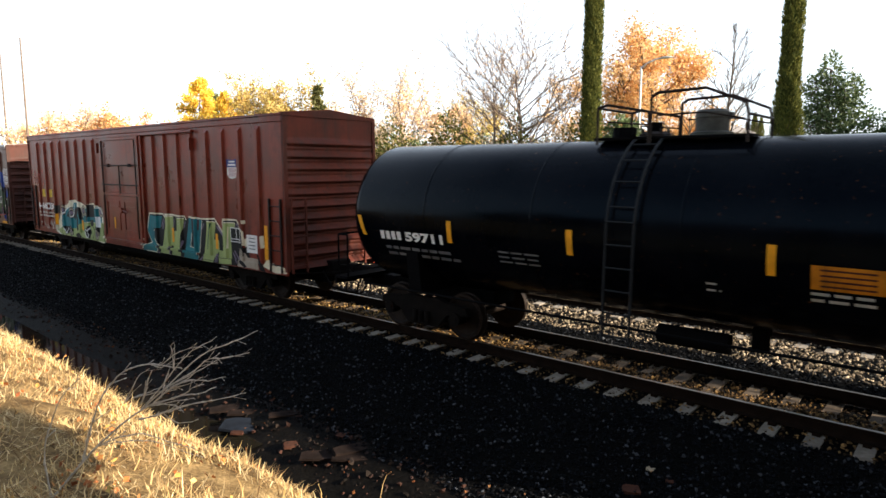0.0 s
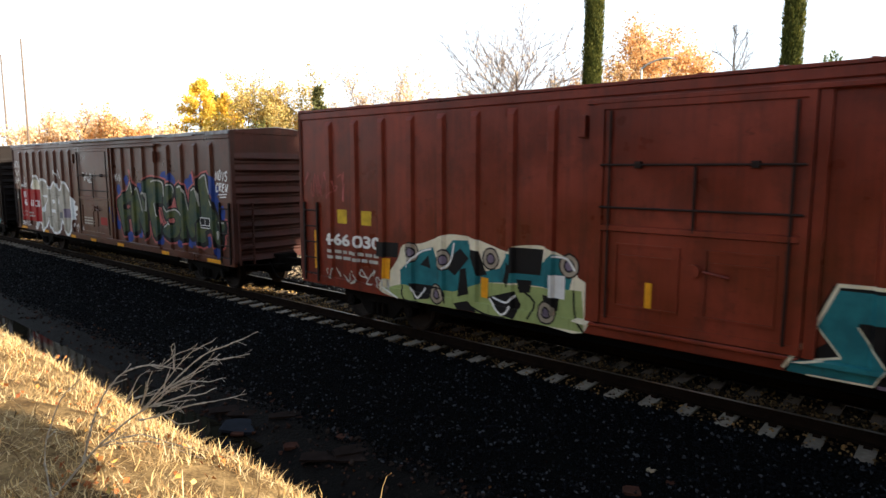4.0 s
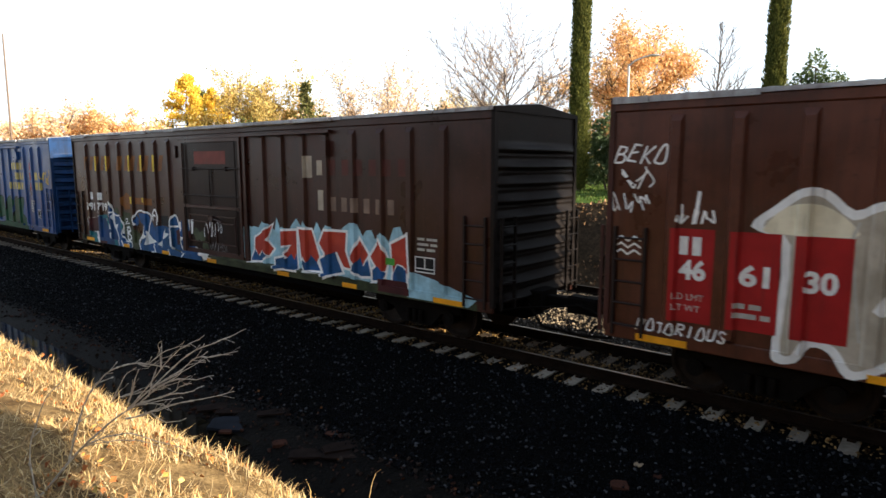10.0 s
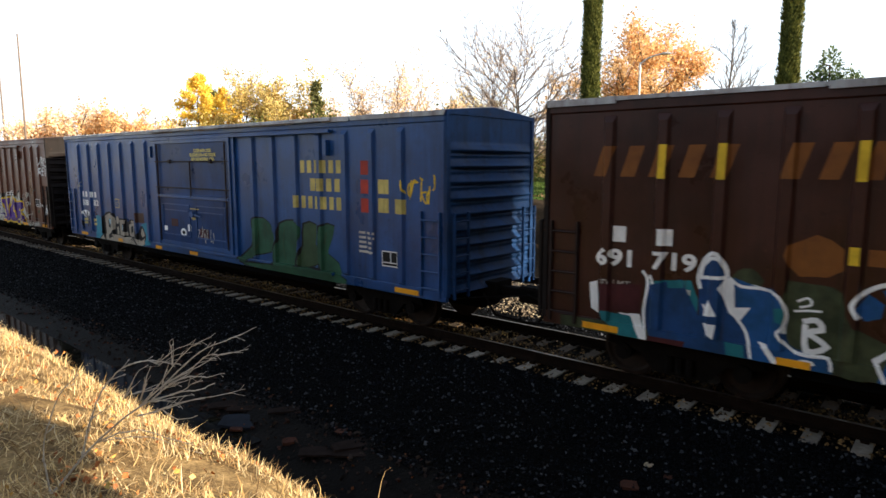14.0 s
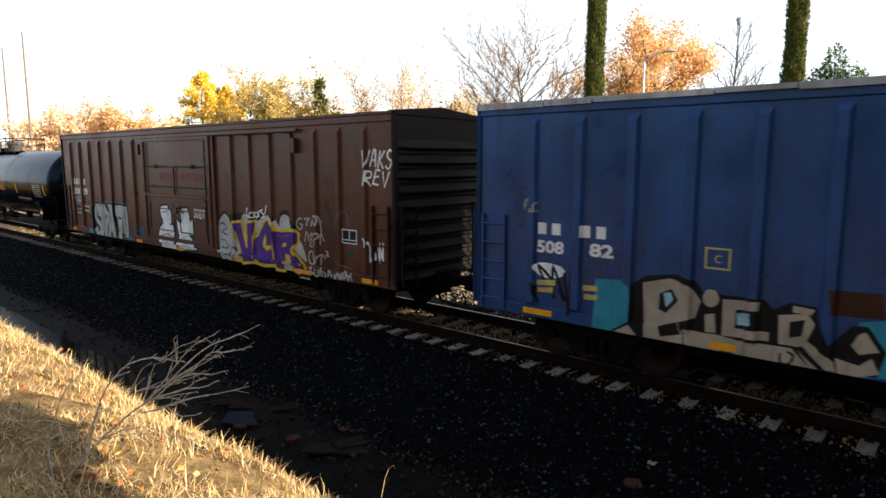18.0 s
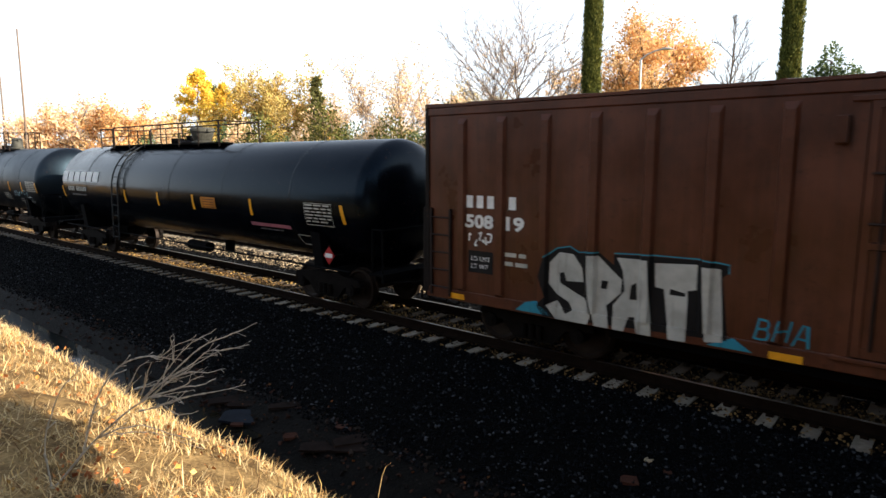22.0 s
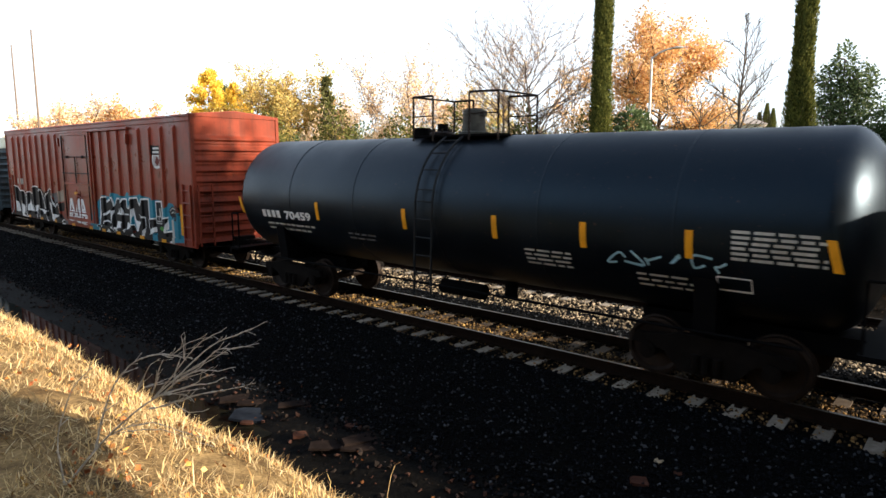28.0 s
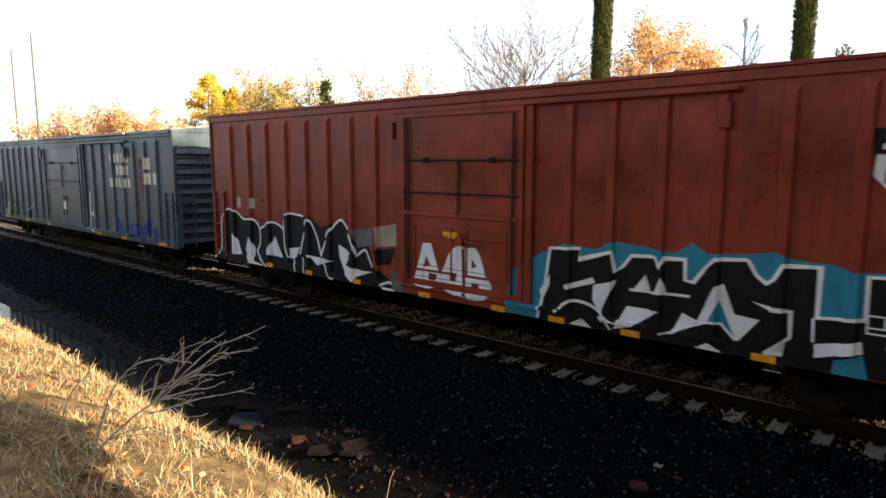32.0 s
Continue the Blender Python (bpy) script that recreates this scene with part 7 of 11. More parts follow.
patch(C1, "graffiti_line", ribbon([(6.17, 1.95), (6.63, 1.96), (6.59, 1.76)], 0.025), P["cream"], 0.00800, _b)
patch(C1, "graffiti_line", ribbon([(3.5, 1.93), (3.94, 1.94)], 0.02), P["cream"], 0.00800, _b)
patch(C1, "graffiti_ground", [[(6.71, 0.83), (6.81, 1.25), (6.97, 1.33), (7.25, 1.11), (7.63, 1.1), (7.7, 0.83), (7.19, 0.84)]], P["tan"], 0.003, _b, "pale scraped primer")
patch(C1, "graffiti_ground", [[(7.87, 0.95), (8.02, 1.13), (8.2, 1.13), (8.39, 1), (8.65, 1.02), (8.88, 0.98), (8.88, 0.86), (8.4, 0.83)]], P["cream"], 0.0032, _b, "pale scraped primer")
patch(C1, "graffiti_shape", [[(6.96, 1.31), (7.2, 1.39), (7.28, 1.1), (7.17, 1.1)]], P["black"], 0.0045, _b)
patch(C1, "graffiti_shape", [[(7.58, 1.22), (7.7, 1.29), (7.99, 0.81), (7.75, 0.82)]], P["black"], 0.0045, _b)
patch(C1, "graffiti_shape", [[(6.78, 0.94), (6.9, 1.05), (7.15, 0.86), (7.03, 0.82)]], P["black"], 0.0045, _b)
patch(C1, "graffiti_shape", [[(7.05, 1.57), (7.16, 1.6), (7.19, 1.41), (7.08, 1.36)]], P["cream"], 0.0046, _b)
patch(C1, "graffiti_shape", [[(7.82, 1.69), (7.92, 1.72), (7.95, 1.43), (7.86, 1.39)]], P["cream"], 0.0046, _b)
patch(C1, "graffiti_shape", [[(7.01, 2.05), (7.12, 2.06), (7.13, 1.97), (7.02, 1.96)]], P["cream"], 0.0046, _b)
for _x in (3.27, 5.72):
    patch(C1, "reflector", [box_loop(_x - 0.06, _x + 0.06, 1.2, 1.62)], M_YELLOW, 0.0165)
patch(C1, "reflector", [box_loop(7.97, 8.11, 1.12, 1.98)], M_YELLOW, 0.0165)
patch(C1, "reflector", [box_loop(-0.62, -0.52, 1.35, 1.75)], M_YELLOW, 0.0165)
_pl = patch(C1, "placard", [box_loop(7.17, 7.65, 1.24, 1.70)], M_WHITE, 0.0165, label="white paper placard")
patch(C1, "small_print", [box_loop(7.27, 7.55, 1.60 - 0.09 * i, 1.625 - 0.09 * i) for i in range(4)], P["grey"], 0.0195, _pl)
M_SMUDGE, M_RUSTY = smudge("dark_touch_up", (0.022, 0.012, 0.010)), smudge("rusty_smudge", (0.10, 0.028, 0.014), 0.75)
for _k, (_x, _u, _z, _w) in enumerate(((4.55, 5.5, 2.0, 3.35), (1.3, 2.2, 2.1, 2.9), (3.3, 4.1, 2.2, 2.8), (6.9, 8.2, 2.05, 2.7))):
    patch(C1, "touched_up_patch", [box_loop(_x, _u, _z, _w)], M_SMUDGE if _k == 0 else M_RUSTY, 0.0016 + 0.0001 * _k, label="dark touched-up paint smudge")
info_box(C1, 6.42, 6.98, 1.46, 1.84)
shield(C1, 6.36, 6.85, 3.10, 3.62, P["blue"], P["rose"])
_b = patch(C1, "graffiti_ground", [swell([(-6.29, 1.02), (-5.8, 1.58), (-5.64, 1.9), (-5.17, 1.96), (-4.84, 2.07), (-4.46, 2.19), (-3.96, 2.18), (-3.61, 2.1), (-3.12, 1.98), (-3, 2.08), (-2.49, 2.14), (-2.16, 2.05), (-1.83, 1.91), (-1.76, 1.68), (-1.46, 1.49), (-1.62, 0.81), (-2.35, 0.81), (-3.14, 0.81), (-4.35, 0.81), (-5.52, 0.81), (-6.15, 0.85)])], P["cream"], 0.003, label="teal and lime bubble graffiti")
patch(C1, "graffiti_letter", [[(-5.72, 1.39), (-5.18, 1.83), (-4.84, 1.92), (-4.74, 1.66), (-4.35, 2.09), (-3.99, 2.11), (-3.83, 1.74), (-3.62, 1.58), (-3.29, 1.67), (-3.12, 1.96), (-2.96, 1.93), (-2.42, 1.86), (-2.22, 2.02), (-1.98, 1.98), (-1.83, 1.78), (-1.91, 1.45), (-2.34, 1.45), (-2.96, 1.45), (-3.63, 1.38), (-4.34, 1.12), (-5.1, 1.12), (-5.71, 1.08)]], P["teal"], 0.0042, _b)
patch(C1, "graffiti_letter", [[(-6.21, 0.95), (-5.71, 1.1), (-5.1, 1.12), (-4.34, 1.12), (-3.63, 1.38), (-2.96, 1.42), (-2.34, 1.44), (-1.69, 1.47), (-1.62, 0.81), (-2.35, 0.81), (-3.14, 0.81), (-4.35, 0.81), (-5.73, 0.81)]], P["lime"], 0.0043, _b)
patch(C1, "graffiti_shape", [[(-5.44, 1.16), (-4.87, 1.17), (-4.92, 0.91), (-5.31, 0.84)]], P["black"], 0.0056, _b)
patch(C1, "graffiti_shape", [[(-3.56, 1.12), (-2.97, 1.31), (-2.83, 1.08), (-2.97, 0.81), (-3.23, 0.85)]], P["black"], 0.0056, _b)
patch(C1, "graffiti_shape", [[(-2.41, 1.32), (-2.09, 1.34), (-2.11, 1.09), (-2.35, 1.04)]], P["black"], 0.0056, _b)
patch(C1, "graffiti_shape", [[(-4.63, 1.62), (-4.17, 1.95), (-3.97, 1.78), (-4.3, 1.43)]], P["black"], 0.0056, _b)
patch(C1, "graffiti_shape", [[(-4.31, 0.91), (-3.98, 1), (-3.78, 0.83), (-3.81, 0.81), (-4.24, 0.81)]], P["black"], 0.0056, _b)
patch(C1, "graffiti_shape", [[(-4.18, 1.56), (-4.04, 1.6), (-3.98, 1.12), (-4.24, 1.04)]], P["black"], 0.0056, _b)
patch(C1, "graffiti_shape", [[(-3.12, 1.8), (-3.01, 1.72), (-3.09, 1.36), (-3.22, 1.44)]], P["black"], 0.0056, _b)
patch(C1, "graffiti_shape", [[(-2.93, 1.52), (-2.62, 1.53), (-2.65, 1.32), (-2.87, 1.29)]], P["black"], 0.0056, _b)
patch(C1, "graffiti_shape", [[(-5.17, 1.55), (-4.96, 1.75), (-4.9, 1.5)]], P["black"], 0.0056, _b)
patch(C1, "graffiti_shape", [[(-6.4, 1.91), (-5.76, 1.93), (-5.79, 1.63), (-6.42, 1.6)]], P["black"], 0.0056, _b)
patch(C1, "graffiti_shape", [[(-3.05, 2.07), (-2.4, 2.08), (-2.45, 1.64), (-3.06, 1.62)]], P["black"], 0.0056, _b)
patch(C1, "graffiti_shape", [[(-3.96, 1.97), (-3.75, 1.94), (-3.56, 1.53), (-3.76, 1.48)]], P["black"], 0.0056, _b)
for i, (_x, _z) in enumerate(((-5.4, 1.78), (-4.57, 1.7), (-3.48, 1.82), (-1.92, 1.85), (-2.32, 0.81), (-4.73, 0.81))):  # pale curls with a dark line round them
    for _k, _r in enumerate((0.21, 0.18, 0.11, 0.08)):
        patch(C1, "graffiti_curl", [blob(_x, max(_z, 1.03), _r * 0.9, _r, 12, i, 0.04)], P[("black", "tan", "black", "lilac")[_k]], 0.0062 + 0.0003 * _k + 0.00002 * i, _b)
patch(C1, "graffiti_line", ribbon(curve([(-5.67, 1.09), (-5.6, 0.81), (-5.22, 0.81)], 3), 0.035), P['black'], 0.0078, _b)
patch(C1, "graffiti_line", ribbon(curve([(-5.39, 1.09), (-5.23, 0.88), (-5.03, 1.11)], 3), 0.035), P['white'], 0.0078, _b)
patch(C1, "graffiti_line", ribbon(curve([(-4.91, 1.12), (-4.6, 1.15), (-4.54, 0.87)], 3), 0.035), P['black'], 0.0078, _b)
patch(C1, "graffiti_line", ribbon(curve([(-3.5, 1.11), (-3.23, 0.85), (-3.03, 1.04)], 3), 0.035), P['white'], 0.0078, _b)
patch(C1, "graffiti_line", ribbon(curve([(-3.43, 1.14), (-3.13, 1.08), (-2.94, 1.24)], 3), 0.035), P['white'], 0.0078, _b)
patch(C1, "graffiti_line", ribbon(curve([(-2.9, 1.38), (-2.56, 1.17), (-2.69, 0.86)], 3), 0.035), P['black'], 0.0078, _b)
patch(C1, "graffiti_line", ribbon(curve([(-3.99, 0.94), (-3.57, 0.81), (-3.14, 0.81)], 3), 0.035), P['black'], 0.0078, _b)
patch(C1, "graffiti_line", ribbon(curve([(-6.21, 0.98), (-5.77, 0.81)], 3), 0.035), P['white'], 0.0078, _b)
patch(C1, "graffiti_line", ribbon(curve([(-5.57, 1.46), (-5.2, 1.78), (-4.88, 1.88)], 3), 0.035), P['white'], 0.0078, _b)
patch(C1, "graffiti_line", ribbon(curve([(-2.22, 1.98), (-1.96, 1.96), (-1.82, 1.78)], 3), 0.035), P['white'], 0.0078, _b)
patch(C1, "graffiti_line", ribbon(curve([(-4.32, 2.04), (-4.4, 1.69), (-4.59, 1.53)], 3), 0.035), P['white'], 0.0078, _b)
patch(C1, "graffiti_line", ribbon(curve([(-1.83, 1.47), (-1.79, 1.04), (-1.62, 0.81)], 3), 0.035), P['black'], 0.0078, _b)
patch(C1, "sticker", [[(-2.27, 1.67), (-1.99, 1.68), (-1.99, 1.29), (-2.26, 1.3)]], P["white"], 0.0092, _b, "white paper sheet")
patch(C1, "reflector", [[(-3.68, 1.48), (-3.52, 1.47), (-3.53, 1.1), (-3.68, 1.11)]], M_YELLOW, 0.0165)
patch(C1, "reflector", [[(-6.16, 1.59), (-5.99, 1.59), (-6.01, 1.16), (-6.18, 1.17)]], M_YELLOW, 0.0165)
bars(C1, [1, 1], -7.62, 2.22, 1.15, 0.30, P["yellow"], thin=0.8)
word(C1, "466 030", -8.02, 1.74, 1.72, 0.24, M_WHITE, bold=0.012)
lines(C1, -8.0, 1.56, 1.7, 2, P["silver"], 0.13, 0.07, 3)
patch(C1, "reflector", [box_loop(-8.42, -8.30, 1.15, 2.02)], M_YELLOW, 0.0165)
scribble(C1, -8.75, 2.72, 1.5, 0.62, P["pink"], 5, 9, 0.022)
scribble(C1, -8.0, 0.85, 2.1, 0.45, P["silver"], 6, 8, 0.03)

# --- brown box car, green letters
for i, (_x, _z) in enumerate(((2.5, 3.02), (4.99, 3.12), (5.15, 3.16), (5.5, 3.1), (5.61, 3.03), (6.52, 2.96), (6.69, 3.06), (1.88, 2.72), (1.35, 1.97), (1.53, 1.71), (1.71, 1.52), (3.42, 2.78), (7.59, 3.06), (7.71, 2.88), (7.95, 2.8), (7.97, 2.52), (7.79, 3.03), (2.57, 1.2), (3.33, 1.34), (4.72, 1.23), (5.9, 1.25), (6.5, 1.29), (6.74, 1.36), (7.54, 1.39), (8.01, 1.14), (8.09, 2.22), (8.18, 2.09), (8.26, 2.24))):
    patch(C2, "graffiti_dot", [blob(_x, _z, 0.15 + 0.03 * (i % 3), 0.17, 11, i, 0.2)], P["blue"], 0.0030 + 0.00006 * i, label="blue sprayed dot")
_GREEN_LETTERS = []
_GREEN_LETTERS.append([(1.71, 2.34), (2.47, 2.64), (2.86, 3.01), (3.05, 2.53), (2.73, 2.36), (2.3, 2.23), (2.35, 2.05), (2.68, 2.09), (2.66, 1.89), (2.38, 1.82), (2.46, 1.4), (2.06, 1.33), (1.92, 1.75), (1.77, 2.05)])
_GREEN_LETTERS.append([(3.06, 2.71), (3.26, 2.74), (3.56, 2), (3.5, 2.6), (3.84, 2.63), (3.86, 1.43), (3.55, 1.41), (3.24, 1.9), (3.26, 1.46), (2.79, 1.43), (2.75, 2.3), (3.06, 2.55)])
_GREEN_LETTERS.append([(3.77, 2.98), (4.16, 3.08), (4.61, 3.06), (4.95, 3.01), (5.02, 2.93), (5.02, 2.41), (4.88, 2.35), (4.52, 2.35), (4.57, 2.13), (4.67, 1.87), (4.76, 1.64), (4.67, 1.42), (4.43, 1.28), (4.22, 1.37), (4.1, 1.8), (3.95, 2.22), (3.88, 2.49), (3.77, 2.58)])
_GREEN_LETTERS.append([(5.07, 2.76), (5.25, 2.89), (5.46, 2.93), (5.64, 2.82), (5.62, 2.65), (5.44, 2.48), (5.27, 2.31), (5.02, 2.17), (4.91, 2.27)])
_GREEN_LETTERS.append([(4.93, 2.27), (5.04, 2.15), (5.19, 2.11), (5.47, 2.18), (5.77, 2.19), (5.98, 2.09), (6.06, 1.93), (6, 1.68), (5.84, 1.49), (5.59, 1.36), (5.28, 1.34), (5.03, 1.38), (4.84, 1.51), (4.91, 1.63), (5.15, 1.73), (5.27, 1.83), (5.42, 1.74), (5.59, 1.76), (5.68, 1.87), (5.6, 1.96), (5.34, 1.94), (5.16, 1.89), (4.99, 2.01)])
_GREEN_LETTERS.append([(5.79, 2.86), (6.2, 2.87), (6.49, 2.18), (6.63, 2.78), (7.01, 2.85), (7.11, 2.35), (7.22, 1.98), (6.91, 1.87), (6.77, 1.52), (6.61, 1.44), (6.47, 1.54), (6.3, 1.81), (6.31, 1.4), (5.9, 1.43), (6.08, 1.77), (6.07, 2.06), (5.85, 2.24)])
_GREEN_LETTERS.append([(7.08, 3.09), (7.46, 3.22), (7.54, 2.96), (7.64, 2.71), (7.8, 2.44), (8.01, 2.07), (8.08, 1.94), (8.23, 1.68), (8.22, 1.4), (7.9, 1.38), (7.82, 1.75), (7.35, 1.68), (7.38, 1.39), (7, 1.36), (7.02, 1.88), (7.17, 2.01), (7.17, 2.35), (7.16, 2.65), (7.11, 2.79)])
_GREEN_LETTERS.append([(8.03, 1.95), (8.36, 1.96), (8.38, 1.77), (8.21, 1.71), (8.11, 1.82)])
_b = traced(C2, _GREEN_LETTERS, [P["green"]], [(P["pink"], 0.15, 0.03, -0.03), (P["black"], 0.095, 0.03, -0.03)], 2, "large dark green graffiti letters")
patch(C2, "graffiti_shape", [[(2.46, 2.2), (2.63, 2.23), (2.63, 2.12), (2.48, 2.1)]], P["pink"], 0.0158, _b)
patch(C2, "graffiti_shape", [[(5.49, 2.28), (5.68, 2.57), (5.69, 2.26)]], P["pink"], 0.0158, _b)
patch(C2, "graffiti_shape", [[(5.41, 1.91), (5.59, 1.95), (5.67, 1.87), (5.58, 1.8), (5.44, 1.8)]], P["pink"], 0.0158, _b)
patch(C2, "graffiti_shape", [[(4.64, 2.16), (4.78, 2.06), (4.92, 1.81), (4.75, 1.72)]], P["pink"], 0.0158, _b)
patch(C2, "graffiti_shape", [[(6.72, 3.29), (6.82, 3.38), (6.97, 3.3), (6.97, 3.05), (6.86, 2.99)]], P["pink"], 0.0158, _b)
patch(C2, "graffiti_shape", [[(2.68, 3.36), (2.89, 3.36), (2.96, 2.93), (2.8, 3.02)]], P["pink"], 0.0158, _b)
patch(C2, "graffiti_shine", ribbon(curve([(2.5, 2.67), (2.86, 2.99), (3.02, 2.63)], 3), 0.045), P["silver"], 0.0165, _b, "pale highlight on a letter")
patch(C2, "graffiti_shine", ribbon(curve([(3.09, 2.71), (3.26, 2.74), (3.56, 2.03)], 3), 0.045), P["silver"], 0.0165, _b, "pale highlight on a letter")
patch(C2, "graffiti_shine", ribbon(curve([(3.5, 2.6), (3.84, 2.62), (3.85, 2.07)], 3), 0.045), P["silver"], 0.0165, _b, "pale highlight on a letter")
patch(C2, "graffiti_shine", ribbon(curve([(4.22, 2.99), (4.61, 3.04), (4.99, 2.95), (5.01, 2.56)], 3), 0.045), P["silver"], 0.0165, _b, "pale highlight on a letter")
patch(C2, "graffiti_shine", ribbon(curve([(4.5, 2.36), (4.55, 2.13), (4.61, 1.94)], 3), 0.045), P["silver"], 0.0165, _b, "pale highlight on a letter")
patch(C2, "graffiti_shine", ribbon(curve([(5.25, 2.89), (5.48, 2.92), (5.63, 2.82), (5.61, 2.67)], 3), 0.045), P["silver"], 0.0165, _b, "pale highlight on a letter")
patch(C2, "graffiti_shine", ribbon(curve([(4.97, 2.27), (5.08, 2.15), (5.23, 2.11), (5.64, 2.2), (5.94, 2.11), (6.05, 1.96)], 3), 0.045), P["silver"], 0.0165, _b, "pale highlight on a letter")
patch(C2, "graffiti_shine", ribbon(curve([(4.95, 1.63), (5.18, 1.75), (5.29, 1.83), (5.42, 1.73)], 3), 0.045), P["silver"], 0.0165, _b, "pale highlight on a letter")
patch(C2, "graffiti_shine", ribbon(curve([(5.85, 2.84), (6.2, 2.87), (6.46, 2.21)], 3), 0.045), P["silver"], 0.0165, _b, "pale highlight on a letter")
patch(C2, "graffiti_shine", ribbon(curve([(6.66, 2.78), (6.99, 2.84), (7.09, 2.35)], 3), 0.045), P["silver"], 0.0165, _b, "pale highlight on a letter")
patch(C2, "graffiti_shine", ribbon(curve([(7.16, 3.12), (7.46, 3.22), (7.54, 2.94), (7.66, 2.66), (7.84, 2.39)], 3), 0.045), P["silver"], 0.0165, _b, "pale highlight on a letter")
patch(C2, "graffiti_shine", ribbon(curve([(8.05, 1.94), (8.34, 1.95)], 3), 0.045), P["silver"], 0.0165, _b, "pale highlight on a letter")
patch(C2, "graffiti_tag", [[(7.96, 1.7), (8.03, 1.74), (8.06, 1.51), (7.97, 1.48)], [(8.07, 1.73), (8.14, 1.7), (8.17, 1.54), (8.1, 1.5)]], P["silver"], 0.0166, _b)
hand(C2, "NOVS", 7.98, 3.06, 0.64, 0.28, P["white"], 0.04)
hand(C2, "CREW", 8.0, 2.76, 0.62, 0.26, P["white"], 0.04)
patch(C2, "graffiti_tag", ribbon([(8.12, 2.70), (8.55, 2.72)], 0.03) + ribbon([(8.18, 2.63), (8.5, 2.65)], 0.03), P["white"], 0.006)
hand(C2, "MVK", 1.55, 2.96, 0.66, 0.26, P["white"], 0.035)
info_box(C2, 7.12, 7.63, 1.75, 2.05)
# silver balloon letters with a white outline
_out = [(-6.83, 2.61), (-6.56, 2.89), (-6.26, 3.12), (-5.97, 3.1), (-5.69, 2.87), (-5.42, 2.99), (-5.06, 2.94), (-4.71, 2.8), (-4.51, 2.67), (-4.28, 2.83), (-3.97, 2.93), (-3.75, 2.81), (-3.6, 2.63), (-3.45, 2.64), (-3.36, 2.77), (-3.1, 2.92), (-2.83, 2.85), (-2.6, 2.67), (-2.43, 2.49), (-2.37, 2.08), (-2.23, 1.87), (-2.24, 1.56), (-2.39, 1.45), (-2.48, 1.27), (-2.57, 1.01), (-2.72, 0.84), (-3, 0.83), (-3.19, 0.99), (-3.43, 1.28), (-3.55, 1.14), (-3.67, 0.9), (-3.97, 0.81), (-4.35, 0.81), (-4.55, 0.93), (-4.7, 1.11), (-4.84, 1.36), (-4.98, 1.18), (-5.37, 0.89), (-5.64, 0.81), (-5.84, 1.08), (-6.05, 1.12), (-6.19, 0.9), (-6.44, 0.86), (-6.49, 1.14), (-6.45, 2.35)]
_b = patch(C2, "graffiti_outline", [swell(_out)], P["white"], 0.003, label="white outline of silver balloon graffiti")
patch(C2, "graffiti_spike", [[(-2.46, 2.39), (-2.23, 2.34), (-2.12, 2.22), (-1.95, 2.18), (-2.09, 2.05), (-1.58, 1.95), (-2.06, 1.78), (-1.85, 1.69), (-2.05, 1.61), (-1.97, 1.49), (-2.18, 1.49), (-2.41, 1.36)]], P["white"], 0.0032, _b)
patch(C2, "graffiti_letter", [swell(grown(_out, -0.10))], P["warm_silver"], 0.0045, _b)
patch(C2, "graffiti_shape", [swell([(-6.68, 2.58), (-6.41, 2.89), (-6.03, 2.92), (-5.72, 2.72), (-5.67, 2.54), (-6.41, 2.53)])], P["cream"], 0.0057, _b)
patch(C2, "graffiti_shine", [[(-5.35, 2.31), (-4.89, 2.34), (-4.75, 2.24), (-4.88, 2.11), (-5.1, 1.93), (-5.18, 1.69), (-5.33, 1.62), (-5.43, 1.69), (-5.34, 1.85), (-4.98, 2.08), (-4.92, 2.22), (-5.32, 2.24)]], P["white"], 0.006, _b)
patch(C2, "graffiti_shine", [[(-4.4, 2.15), (-4.21, 2.18), (-3.94, 2.09), (-4.3, 2)]], P["white"], 0.006, _b)
patch(C2, "graffiti_shine", [[(-4.52, 1.79), (-3.92, 1.76), (-3.92, 1.65), (-4.49, 1.65)]], P["white"], 0.006, _b)
patch(C2, "graffiti_shine", [[(-3.67, 2.28), (-3.6, 2.05), (-3.74, 2.02)]], P["white"], 0.006, _b)
patch(C2, "graffiti_line", ribbon(curve([(-3.76, 2.05), (-3.48, 1.96), (-3.31, 1.74), (-3.35, 1.52), (-3.49, 1.4)], 3), 0.028), P["silver"], 0.0058, _b)
patch(C2, "graffiti_line", ribbon(curve([(-5.63, 2.73), (-5.68, 2.4), (-5.54, 1.27)], 3), 0.028), P["silver"], 0.0058, _b)
patch(C2, "graffiti_line", ribbon(curve([(-4.68, 2.71), (-4.76, 2.1), (-4.67, 1.2)], 3), 0.028), P["silver"], 0.0058, _b)
patch(C2, "graffiti_line", ribbon(curve([(-3.9, 2.81), (-3.92, 2.17)], 3), 0.028), P["silver"], 0.0058, _b)
patch(C2, "graffiti_line", ribbon(curve([(-3.1, 2.82), (-3.13, 1.92), (-3.03, 1.03)], 3), 0.028), P["silver"], 0.0058, _b)
patch(C2, "graffiti_shape", [[(-3.05, 1.86), (-2.37, 1.88), (-2.38, 1.53), (-3.03, 1.52)]], P["lilac"], 0.006, _b)
patch(C2, "graffiti_shape", [[(-3.66, 1.69), (-3.38, 1.71), (-3.38, 1.48), (-3.65, 1.47)]], P["grey"], 0.0062, _b)
